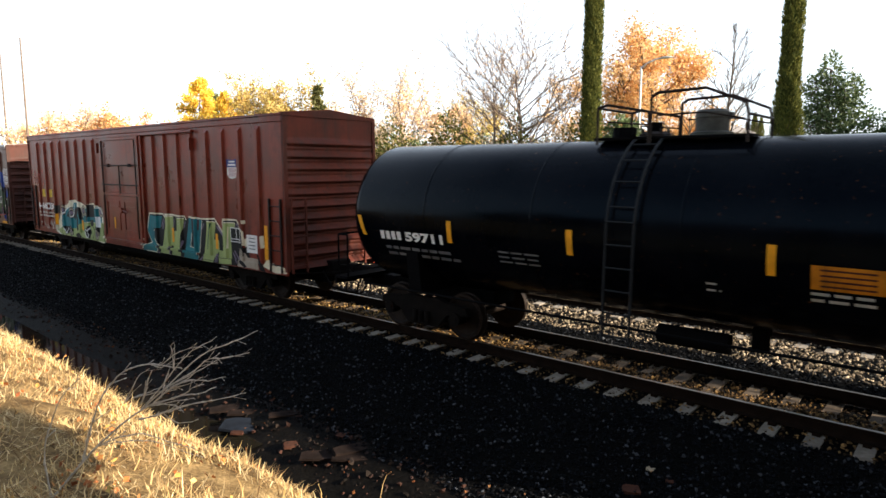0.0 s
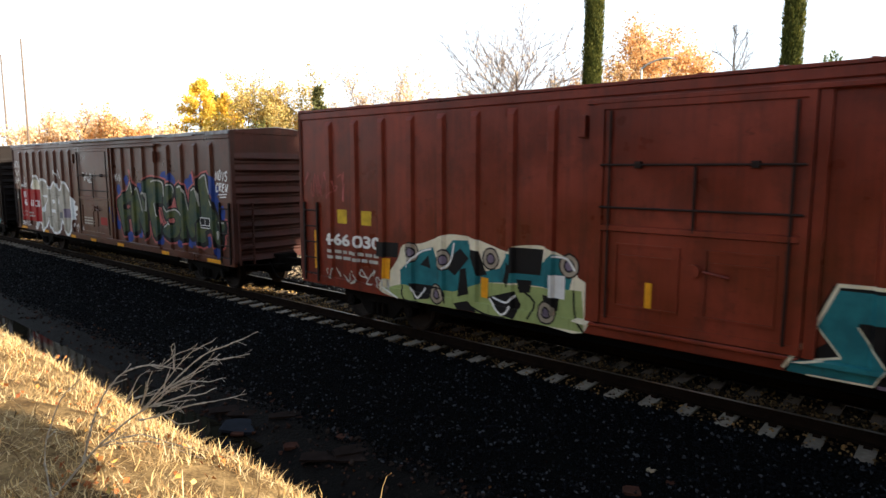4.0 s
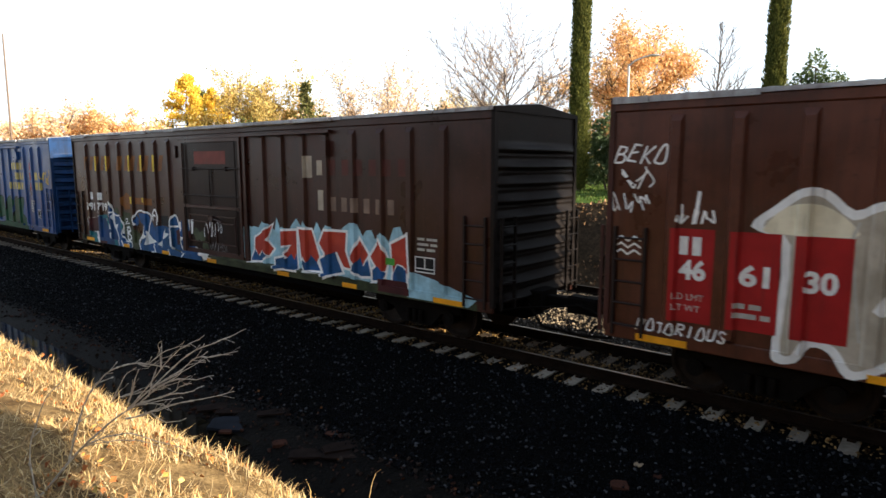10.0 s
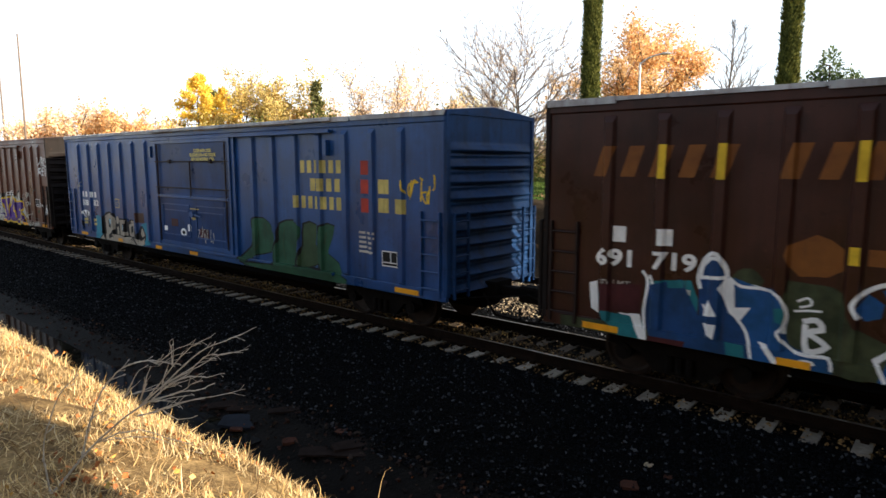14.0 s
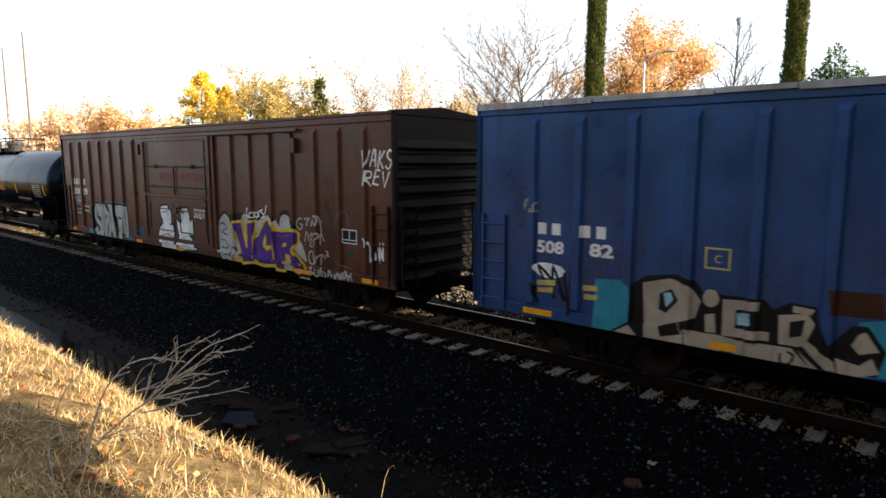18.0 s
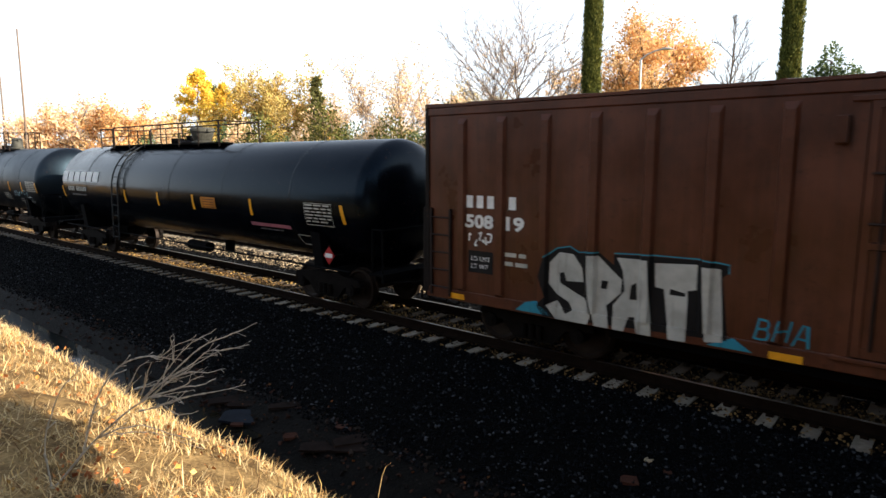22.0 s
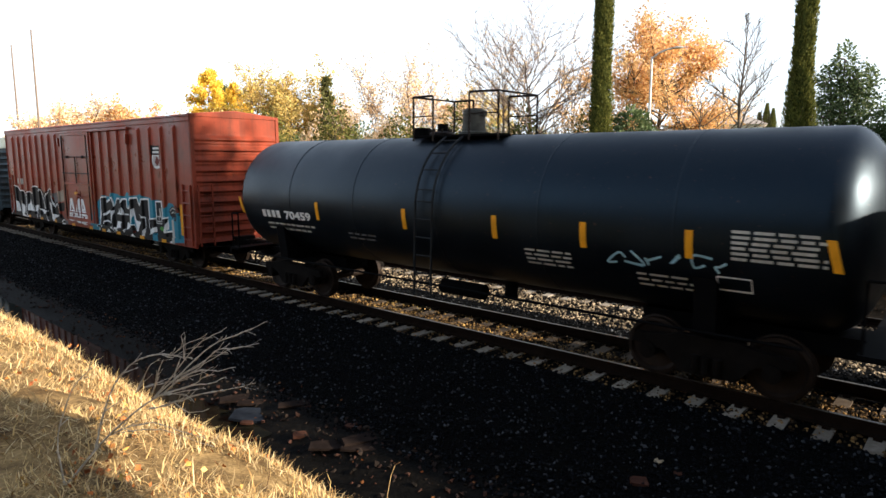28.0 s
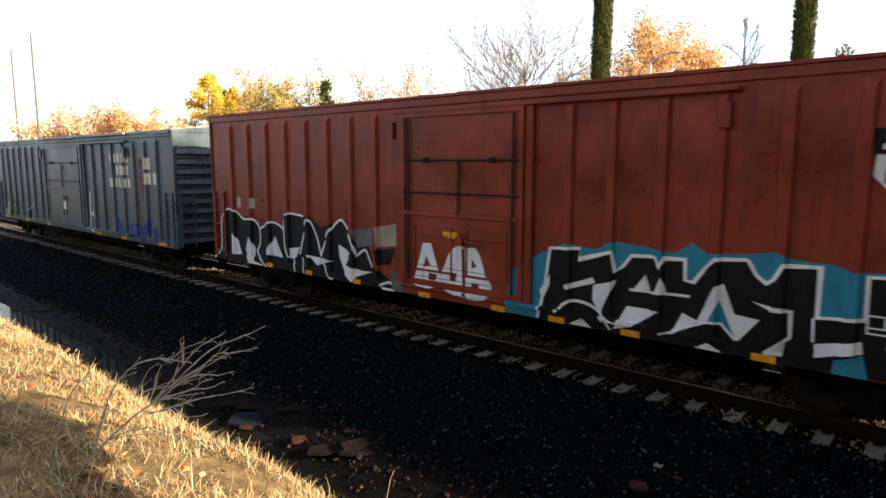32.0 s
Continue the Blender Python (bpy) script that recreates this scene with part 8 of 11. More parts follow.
for i in range(26):  # dark scratches over the silver
    _r = random.Random(300 + i)
    _x, _z, _w = _r.uniform(-5.4, -3.1), _r.uniform(1.3, 2.75), _r.uniform(0.15, 0.6)
    patch(C2, "graffiti_hatch", ribbon([(_x, _z), (_x + _w * 0.5, _z + _r.uniform(-0.02, 0.02)), (_x + _w, _z + _r.uniform(-0.02, 0.03))], 0.009), P["grey"], 0.0053, _b)
for i, (x0, x1, n) in enumerate(((-7.86, -7.27, "46"), (-7.06, -6.45, "61"), (-6.29, -5.66, "30"))):
    _p = patch(C2, "number_panel", [box_loop(x0, x1, 1.2, 2.53)], P["panel_red"], 0.008, label="clean red number panel")
    word(C2, n, x0 + 0.14, 1.82, 0.34, 0.26, M_WHITE, 0.011, 0.014, parent=_p)
bars(C2, [2], -7.74, 2.16, 0.36, 0.26, M_WHITE, 0.011)
word(C2, "LD LMT", -7.8, 1.52, 0.42, 0.09, P["silver"], 0.011)
word(C2, "LT WT", -7.8, 1.36, 0.38, 0.09, P["silver"], 0.011)
lines(C2, -6.98, 1.50, 0.45, 2, P["silver"], 0.13, 0.07, 4, 0.011)
hand(C2, "BEKO", -8.74, 3.42, 0.8, 0.28, P["white"], 0.03, 0.3)
scribble(C2, -8.65, 3.05, 0.5, 0.36, P["white"], 21, 4, 0.025)
scribble(C2, -8.75, 2.7, 0.6, 0.3, P["white"], 22, 6, 0.022)
patch(C2, "graffiti_tag", [q for k in range(3) for q in ribbon([(-8.7, 2.3 - 0.1 * k), (-8.6, 2.36 - 0.1 * k), (-8.5, 2.29 - 0.1 * k), (-8.4, 2.36 - 0.1 * k), (-8.3, 2.3 - 0.1 * k)], 0.028)], P["white"], 0.006)
scribble(C2, -7.85, 2.58, 0.6, 0.3, P["white"], 23, 5, 0.03)
patch(C2, "graffiti_tag", ribbon([(-7.55, 2.6), (-7.5, 3.05)], 0.05) + ribbon([(-3.95, 2.95), (-3.85, 3.3), (-3.65, 3.05), (-3.6, 3.32), (-3.4, 3.0)], 0.05), P["white"], 0.006)
hand(C2, "NOTORIOUS", -8.32, 0.97, 1.3, 0.19, P["white"], 0.026)
scribble(C2, -2.2, 1.02, 1.1, 0.32, P["white"], 24, 7, 0.03)
scribble(C2, -0.9, 2.85, 1.0, 0.42, P["white"], 25, 6, 0.032)
lines(C2, -1.0, 1.62, 0.9, 3, P["silver"], 0.1, 0.05, 6)
patch(C2, "sticker", [box_loop(0.45, 0.98, 1.45, 1.72)], P["panel_red"], 0.006, label="small red notice")
lines(C2, -0.9, 1.12, 1.9, 1, P["silver"], 0.1, 0.05, 7)

# --- dark brown box car with faded lettering
bars(C3, [5, 7], -8.1, 3.22, 5.6, 0.45, P["ochre"], lean=0.14, label="faded ochre lettering", thin=0.52)
patch(C3, "lettering", [[(x - 0.055, 3.2), (x + 0.055, 3.2), (x + 0.065, 3.68), (x - 0.045, 3.68)] for x in (-7.03, -6.22, -4.63, -3.84, -3.06)], P["yellow"], 0.005, label="yellow lettering left on the ribs")
patch(C3, "lettering", [box_loop(-4.69, -4.58, 2.2, 2.42), box_loop(-3.9, -3.8, 2.28, 2.42)] , P["yellow"], 0.005)
patch(C3, "emblem", [blob(-5.05, 2.25, 0.33, 0.27, 12, 1), box_loop(-4.5, -3.4, 2.2, 2.4)], P["ochre"], 0.003, label="faded ochre emblem")
bars(C3, [1, 1], -7.75, 2.24, 1.05, 0.24, M_WHITE, thin=0.6)
word(C3, "691", -8.0, 1.88, 0.55, 0.24, M_WHITE, bold=0.012)
word(C3, "719", -7.1, 1.90, 0.60, 0.24, M_WHITE, bold=0.012)
word(C3, "LD LMT", -7.95, 1.56, 0.5, 0.09, P["silver"])
word(C3, "LT WT", -7.95, 1.40, 0.44, 0.09, P["silver"])
lines(C3, -7.05, 1.56, 0.5, 2, P["silver"], 0.15, 0.08, 8)
bars(C3, [7], 4.22, 3.18, 2.85, 0.33, P["dim_red"], label="faded lettering", thin=0.5)
patch(C3, "lettering", [box_loop(3.80, 4.06, 3.12, 3.60), box_loop(4.22, 4.40, 3.18, 3.50)], P["tan"], 0.0055, label="cream lettering left on the side")
bars(C3, [6], 4.66, 2.42, 2.05, 0.30, P["worn_cream"], label="worn cream lettering", thin=0.5)
patch(C3, "lettering", [box_loop(4.24, 4.44, 2.42, 2.86)], P["tan"], 0.0055)
_b = patch(C3, "graffiti_ground", [[(1.3, 0.84), (8.4, 0.84), (8.6, 1.0), (7.6, 1.25), (7.0, 1.35)] + drips(1.4, 6.95, 1.95, -0.12, 0.26, 0.16, 31)[::-1]], P["sky_blue"], 0.003, label="sky-blue ground of a graffiti piece")
patch(C3, "graffiti_base", [[(-8.6, 0.81), (8.6, 0.81), (8.6, 0.93), (4.0, 1.0), (1.0, 1.1), (0.2, 1.0), (-3.6, 1.02), (-5.0, 1.6), (-5.6, 1.0), (-8.6, 0.98)]], P["olive"], 0.0022, _b)
# red tops and blue feet of the letters
_LETTERS_1 = [
    ("red", [(1.82, 1.63), (2.54, 1.99), (2.29, 1.61), (2.57, 1.42), (2.36, 1.24), (2.12, 1.37), (1.94, 1.21), (1.79, 1.37)]),
    ("bright_blue", [(1.62, 1.06), (1.79, 1.33), (1.97, 1.19), (2.12, 1.35), (2.33, 1.23), (2.06, 1.09)]),
    ("bright_blue", [(2.61, 1.18), (3.03, 1.27), (3.1, 1.03), (2.61, 0.94)]),
    ("red", [(2.89, 1.86), (3.44, 1.91), (3.44, 1.39), (3.34, 1.22), (3.23, 1.36), (3.1, 1.22), (3.03, 1.34), (3.23, 1.57), (2.89, 1.52)]),
    ("bright_blue", [(3.03, 1.21), (3.23, 1.36), (3.34, 1.22), (3.44, 1.37), (3.47, 1.01), (3.07, 1.0)]),
]
_LETTERS_2 = [
    ("red", [(3.52, 1.95), (3.99, 1.96), (4.24, 1.38), (4.15, 1.25), (3.94, 1.4), (3.82, 1.21), (3.69, 1.37), (3.6, 1.3)]),
    ("bright_blue", [(3.63, 1.31), (3.82, 1.21), (3.94, 1.4), (4.15, 1.25), (4.27, 1.07), (3.76, 1.04)]),
    ("red", [(4.41, 1.97), (5.13, 1.98), (5.09, 1.58), (5.26, 1.22), (5.04, 1.24), (4.82, 1.55), (4.48, 1.41), (4.24, 1.68)]),
    ("bright_blue", [(4.24, 1.33), (4.48, 1.43), (4.76, 1.54), (4.99, 1.12), (4.54, 1.01), (4.39, 0.95)]),
]
_LETTERS_3 = [
    ("red", [(5.55, 1.86), (5.8, 1.57), (5.61, 1.32), (5.56, 1.5), (5.41, 1.34), (5.28, 1.46)]),
    ("bright_blue", [(5.36, 1.31), (5.56, 1.5), (5.64, 1.31), (5.78, 1.48), (5.87, 1.13), (5.57, 1.1), (5.34, 1.19)]),
    ("red", [(6.13, 1.88), (6.37, 1.51), (6.29, 1.28), (6.06, 1.29), (5.86, 1.54)]),
    ("bright_blue", [(5.91, 1.27), (6.1, 1.39), (6.29, 1.24), (6.25, 1.1), (5.92, 1.05)]),
]
_LETTERS_4 = [
    ("red", [(6.45, 1.84), (6.9, 2.04), (6.95, 1.3), (6.77, 1.44), (6.6, 1.46), (6.5, 1.27)]),
    ("bright_blue", [(6.5, 1.25), (6.62, 1.44), (6.78, 1.4), (6.91, 1.29), (6.92, 1.08), (6.48, 1.09)]),
]
_PIECE = _LETTERS_1 + _LETTERS_2 + _LETTERS_3 + _LETTERS_4
for i, (_k, _r) in enumerate(_PIECE):
    patch(C3, "graffiti_outline", [grown(_r, 0.055)], P["white"], 0.0046 + 0.00006 * i, _b)
for i, (_k, _r) in enumerate(_PIECE):
    patch(C3, "graffiti_letter", [_r], P[_k], 0.0066 + 0.00006 * i, _b)
patch(C3, "graffiti_base", [[(1.2, 0.815), (6.9, 0.815), (6.9, 0.98), (5.2, 1.02), (3.4, 1.06), (2.2, 1.04), (1.2, 1.12)]], P["olive"], 0.0038, _b)
patch(C3, "sticker", [box_loop(6.3, 6.55, 1.42, 1.56)], P["kelly"], 0.012, label="small bright green sticker")
patch(C3, "data_panel", [box_loop(6.1, 6.95, 0.86, 1.12)], P["maroon"], 0.013, label="maroon stencil panel")
info_box(C3, 7.1, 7.6, 1.36, 1.67)
lines(C3, 7.15, 1.98, 0.5, 3, P["silver"], 0.1, 0.05, 9)
_b = patch(C3, "graffiti_ground", [[(-4.33, 1.93), (-3.7, 1.94), (-3.57, 1.82), (-3.33, 1.57), (-2.83, 1.64), (-2.39, 1.61), (-2.33, 1.82), (-2.14, 1.98), (-1.94, 1.91), (-1.87, 1.75), (-1.68, 1.89), (-1.08, 1.93), (-0.98, 1.86), (-1.06, 1.55), (-1.28, 1.36), (-1.41, 1.16), (-0.84, 1.2), (-0.67, 0.81), (-2.1, 0.81), (-4.3, 0.81), (-4.18, 1.18), (-3.87, 1.51), (-4.19, 1.66)]], P["bright_blue"], 0.003, label="blue and white star-pointed graffiti")
patch(C3, "graffiti_shape", [[(-7.16, 1.71), (-6.55, 1.78), (-6.44, 1.52), (-6.44, 0.82), (-6.99, 0.81), (-7.23, 1.32)]], P["teal"], 0.0036, _b)
patch(C3, "graffiti_shape", [[(-6.44, 1.73), (-6.39, 2.1), (-6.21, 2.17), (-6.06, 1.81), (-5.59, 1.79), (-5.34, 1.51), (-5.24, 1.24), (-4.81, 0.94), (-4.8, 0.81), (-5.58, 0.81), (-6.27, 0.81), (-6.41, 1.19)]], P["deep_blue"], 0.0036, _b)
patch(C3, "graffiti_shape", [[(-6.14, 1.55), (-5.67, 1.68), (-5.49, 1.41), (-5.66, 0.87), (-6.06, 0.92)]], P["teal"], 0.0036, _b)
patch(C3, "graffiti_shape", [[(-5.34, 1.93), (-4.83, 1.9), (-4.59, 1.42), (-4.28, 0.86), (-4.8, 0.81), (-5.29, 1.33)]], P["olive"], 0.0036, _b)
patch(C3, "graffiti_shape", [[(-4.6, 1.63), (-4.46, 1.87), (-4.3, 1.76), (-4.32, 1.59), (-4.47, 1.53)]], P["bright_blue"], 0.0036, _b)
patch(C3, "graffiti_shape", [[(-1.19, 1.09), (-0.84, 1.2), (-0.67, 0.81), (-0.96, 0.81)]], P["bright_blue"], 0.0036, _b)
patch(C3, "graffiti_shape", [[(-8.05, 1.56), (-7.86, 1.02), (-7.61, 0.81), (-7.17, 0.81), (-7.23, 1.09), (-7.76, 1.14)]], P["teal"], 0.0036, _b)
patch(C3, "graffiti_line", ribbon(curve([(-6.41, 1.68), (-6.45, 1.84), (-6.37, 2.11), (-6.21, 2.19), (-6.06, 1.87), (-6.14, 1.71)], 3), 0.055), P["white"], 0.0054, _b)
patch(C3, "graffiti_line", ribbon(curve([(-6.06, 1.79), (-5.59, 1.77), (-5.33, 1.51), (-5.33, 1.23)], 3), 0.055), P["white"], 0.0054, _b)
patch(C3, "graffiti_line", ribbon(curve([(-4.54, 1.55), (-4.62, 1.71), (-4.49, 1.89), (-4.24, 2.01), (-3.8, 1.99), (-3.48, 1.87), (-3.63, 1.58), (-3.76, 1.15)], 3), 0.055), P["white"], 0.0054, _b)
patch(C3, "graffiti_line", ribbon(curve([(-3.38, 1.75), (-3.4, 1.95), (-3.26, 2.09), (-3.08, 2.08), (-3.01, 1.88), (-3.05, 1.64)], 3), 0.055), P["white"], 0.0054, _b)
patch(C3, "graffiti_line", ribbon(curve([(-2.32, 1.65), (-2.27, 1.84), (-2.12, 1.98), (-1.96, 1.92), (-1.88, 1.69)], 3), 0.055), P["white"], 0.0054, _b)
patch(C3, "graffiti_line", ribbon(curve([(-8.08, 1.52), (-7.99, 1.24)], 3), 0.055), P["white"], 0.0054, _b)
patch(C3, "graffiti_line", ribbon(curve([(-3.4, 1.91), (-3.1, 1.9)], 3), 0.055), P["white"], 0.0054, _b)
patch(C3, "graffiti_line", ribbon(curve([(-5.19, 1.24), (-5.02, 1.37), (-4.9, 1.26), (-5.04, 1.08), (-5.16, 1.17), (-4.85, 1.05)], 3), 0.055), P["white"], 0.0054, _b)
patch(C3, "graffiti_line", ribbon(curve([(-7.16, 1.77), (-7.08, 1.65), (-6.99, 0.9)], 3), 0.055), P["white"], 0.0054, _b)
patch(C3, "graffiti_line", ribbon([(-1.83, 1.27), (-1.78, 1.11), (-1.61, 0.96), (-1.8, 0.81)], 0.05), P["white"], 0.0054, _b)
patch(C3, "graffiti_line", ribbon([(-3.47, 1.15), (-3.29, 0.82), (-3.54, 0.81)], 0.05), P["white"], 0.0054, _b)
patch(C3, "graffiti_line", ribbon([(-4.22, 0.81), (-4.34, 1.06), (-3.89, 1.47)], 0.05), P["white"], 0.0054, _b)
patch(C3, "graffiti_line", ribbon([(-2.31, 1.62), (-2.26, 1.1), (-2.18, 1)], 0.05), P["white"], 0.0054, _b)
patch(C3, "graffiti_line", ribbon([(-2.29, 1.65), (-1.88, 1.67)], 0.05), P["white"], 0.0054, _b)
patch(C3, "graffiti_line", ribbon([(-2.53, 0.97), (-2.44, 0.81), (-2.51, 0.81)], 0.05), P["white"], 0.0054, _b)
patch(C3, "graffiti_shape", [[(-3.78, 1.43), (-3.48, 1.21), (-3.16, 1.13), (-3.33, 1.1), (-3.93, 0.97), (-3.76, 1.19)]], P["white"], 0.0060, _b)
patch(C3, "graffiti_shape", [[(-2.8, 1.41), (-2.68, 1.57), (-2.71, 1.44), (-2.48, 1.42), (-2.64, 1.32), (-2.87, 1.23)]], P["white"], 0.0060, _b)
patch(C3, "graffiti_shape", [[(-2.46, 1.29), (-2.25, 1.54), (-2.23, 1.1), (-2.36, 1.05)]], P["white"], 0.0060, _b)
patch(C3, "graffiti_shape", [[(-1.92, 1.38), (-1.64, 1.39), (-1.83, 1.25)]], P["white"], 0.0060, _b)
patch(C3, "graffiti_shape", [[(-1.22, 1.91), (-0.94, 1.93), (-1, 1.54), (-1.13, 1.52)]], P["white"], 0.0060, _b)
patch(C3, "graffiti_shape", [[(-0.91, 1.19), (-0.25, 1.07), (-0.23, 0.9), (-0.6, 0.83)]], P["white"], 0.0060, _b)
patch(C3, "graffiti_shape", [[(-4.04, 1.44), (-3.84, 1.6), (-3.94, 1.31), (-3.68, 1.25), (-4.2, 1.13)]], P["white"], 0.0060, _b)
patch(C3, "graffiti_shape", [[(-6.39, 1.47), (-6.14, 1.46), (-6.22, 1.16)]], P["white"], 0.0060, _b)
patch(C3, "graffiti_shape", [[(-3.04, 1.08), (-2.9, 1.21), (-2.91, 0.99)]], P["white"], 0.0060, _b)
patch(C3, "graffiti_shape", [[(-7.6, 1.16), (-7.26, 1.15), (-7.26, 0.81), (-7.51, 0.83)]], P["white"], 0.0060, _b)
patch(C3, "graffiti_shape", [[(-1.87, 1.79), (-1.78, 1.84), (-1.77, 1.6), (-1.85, 1.51)]], P["white"], 0.0060, _b)
patch(C3, "data_panel", [[(-2.04, 1.54), (-1.85, 1.61), (-1.83, 1.17), (-2.01, 1.14)]], P["maroon"], 0.0085, _b)
patch(C3, "data_panel", [[(-1.44, 1.57), (-1.09, 1.61), (-1.09, 1.41), (-1.42, 1.37)]], P["maroon"], 0.0085, _b)
patch(C3, "data_panel", [[(-7.14, 0.88), (-6.58, 0.89), (-6.61, 0.81), (-7.14, 0.81)]], P["maroon"], 0.0085, _b)
patch(C3, "data_panel", [[(-7.95, 1.57), (-7.26, 1.63), (-7.29, 1.2), (-7.92, 1.15)]], P["maroon"], 0.0085, _b)
patch(C3, "graffiti_shape", [[(-2.93, 1.92), (-2.34, 1.95), (-2.35, 1.65), (-2.83, 1.65)]], P["black"], 0.0050, _b)
for i, (_x, _z) in enumerate(((-5.81, 1.89), (-5.06, 1.71), (-4.88, 1.58), (-4.53, 1.13), (-0.8, 1.55), (-0.53, 1.48), (-0.38, 1.21))):
    patch(C3, "graffiti_dot", [blob(_x, _z, 0.17, 0.16, 10, i, 0.25)], P["olive"], 0.0044, _b)
patch(C3, "graffiti_ground", [swell([(-5.36, 1.76), (-5.1, 1.9), (-4.73, 1.84), (-4.63, 1.29), (-4.39, 1.06), (-4.36, 0.81), (-4.71, 0.81), (-4.98, 1.01), (-5.27, 1.1), (-5.33, 1.46)])], P["olive"], 0.00644, _b)
patch(C3, "graffiti_shape", [[(-7.18, 1.64), (-6.69, 1.78), (-6.42, 1.29), (-6.25, 0.99), (-6.23, 0.81), (-7.09, 0.81), (-7.2, 1.16)]], P["deep_blue"], 0.00648, _b)
patch(C3, "graffiti_shape", [[(-6.41, 1.77), (-6.05, 1.9), (-5.96, 1.67), (-5.87, 1.38), (-5.75, 1.09), (-5.7, 0.81), (-6.18, 0.81), (-6.26, 1.07), (-6.35, 1.42)]], P["deep_blue"], 0.00652, _b)
patch(C3, "graffiti_shape", [[(-5.99, 1.89), (-5.69, 1.8), (-5.48, 1.8), (-5.34, 1.61), (-5.31, 1.35), (-5.39, 1.19), (-5.17, 1.01), (-4.85, 1.02), (-4.76, 0.94), (-4.77, 0.81), (-5.21, 0.81), (-5.69, 0.81), (-5.75, 1.09), (-5.88, 1.37), (-5.97, 1.67)]], P["bright_blue"], 0.00656, _b)
patch(C3, "graffiti_shape", [[(-5.47, 1.55), (-5.34, 1.57), (-5.32, 1.35), (-5.44, 1.37)]], P["teal"], 0.00660, _b)
patch(C3, "graffiti_shape", [[(-6.05, 0.99), (-5.81, 0.98), (-5.79, 0.81), (-6.02, 0.81)]], P["teal"], 0.00664, _b)
patch(C3, "graffiti_shape", [[(-7.64, 1.14), (-7.37, 1.13), (-7.2, 0.81), (-7.61, 0.81)]], P["teal"], 0.00668, _b)
patch(C3, "graffiti_shape", [[(-6.89, 1.73), (-6.69, 1.77), (-6.64, 1.66), (-6.87, 1.63)]], P["teal"], 0.00672, _b)
patch(C3, "graffiti_shape", [[(-6.17, 1.72), (-6.08, 1.89), (-5.98, 1.83), (-5.95, 1.48), (-5.75, 1.51), (-5.88, 1.3), (-6.02, 1.39)]], P["white"], 0.00676, _b)
patch(C3, "graffiti_shape", [[(-6.35, 1.42), (-6.29, 1.55), (-6.17, 1.33), (-6.36, 1.3)]], P["white"], 0.00680, _b)
patch(C3, "graffiti_shape", [[(-6.36, 1.2), (-6.17, 1.21), (-6.2, 1), (-6.31, 1.06)]], P["white"], 0.00684, _b)
patch(C3, "graffiti_shape", [[(-7.44, 1.17), (-7.28, 1.18), (-7.17, 0.81), (-7.27, 0.81)]], P["white"], 0.00688, _b)
patch(C3, "graffiti_shape", [[(-8.11, 1.56), (-7.98, 1.61), (-7.93, 1.09), (-8.07, 1.16)]], P["white"], 0.00692, _b)
patch(C3, "graffiti_shape", [[(-5.64, 1.07), (-5.54, 1.05), (-5.36, 0.81), (-5.45, 0.81)]], P["white"], 0.00696, _b)
patch(C3, "graffiti_shape", [[(-6.34, 1.89), (-6.33, 2), (-6.24, 2.07), (-6.15, 2), (-6.13, 1.91)]], P["deep_blue"], 0.00700, _b)
patch(C3, "graffiti_line", ribbon(curve([(-6.42, 1.84), (-6.39, 2.01), (-6.27, 2.13), (-6.15, 2.1), (-6.07, 1.97), (-6.09, 1.87)], 3), 0.05), P["white"], 0.00704, _b)
patch(C3, "graffiti_line", ribbon(curve([(-6.42, 1.84), (-6.25, 1.86), (-6.08, 1.87)], 3), 0.05), P["white"], 0.00708, _b)
patch(C3, "graffiti_line", ribbon(curve([(-6.04, 1.88), (-5.89, 1.78), (-5.62, 1.78), (-5.42, 1.71), (-5.32, 1.5), (-5.35, 1.31), (-5.41, 1.21), (-5.23, 1.03), (-5.04, 0.99), (-4.82, 1), (-4.78, 0.84)], 3), 0.04), P["white"], 0.00712, _b)
patch(C3, "graffiti_line", ribbon(curve([(-5.94, 1.36), (-5.79, 1.16), (-5.71, 0.82)], 3), 0.04), P["white"], 0.00716, _b)
patch(C3, "graffiti_line", ribbon(curve([(-7.26, 1.84), (-7.17, 1.68), (-7.22, 1.25), (-7.17, 0.81)], 3), 0.045), P["white"], 0.00720, _b)
patch(C3, "graffiti_line", ribbon(curve([(-5.21, 1.67), (-5.09, 1.73), (-5.05, 1.65), (-5.18, 1.6)], 3), 0.03), P["white"], 0.00724, _b)
patch(C3, "graffiti_line", ribbon(curve([(-5.24, 1.54), (-5.08, 1.57), (-4.93, 1.58)], 3), 0.03), P["white"], 0.00728, _b)
patch(C3, "graffiti_line", ribbon(curve([(-5.13, 1.42), (-4.98, 1.46), (-4.91, 1.35), (-5.06, 1.29), (-4.85, 1.14), (-5.07, 1.05), (-5.1, 1.39)], 3), 0.07), P["white"], 0.00732, _b)
patch(C3, "graffiti_line", ribbon(curve([(-5.25, 0.84), (-5.1, 0.92), (-4.97, 0.9), (-5.19, 0.81)], 3), 0.025), P["white"], 0.00736, _b)
scribble(C3, -0.2, 1.12, 0.9, 0.3, P["grey"], 44, 9, 0.02)
scribble(C3, -0.4, 1.5, 0.9, 0.5, P["white"], 45, 8, 0.02)
patch(C3, "faded_panel", [box_loop(-0.75, 0.75, 3.42, 3.75)], P["faded_red"], 0.003, label="faded red stencil panel")

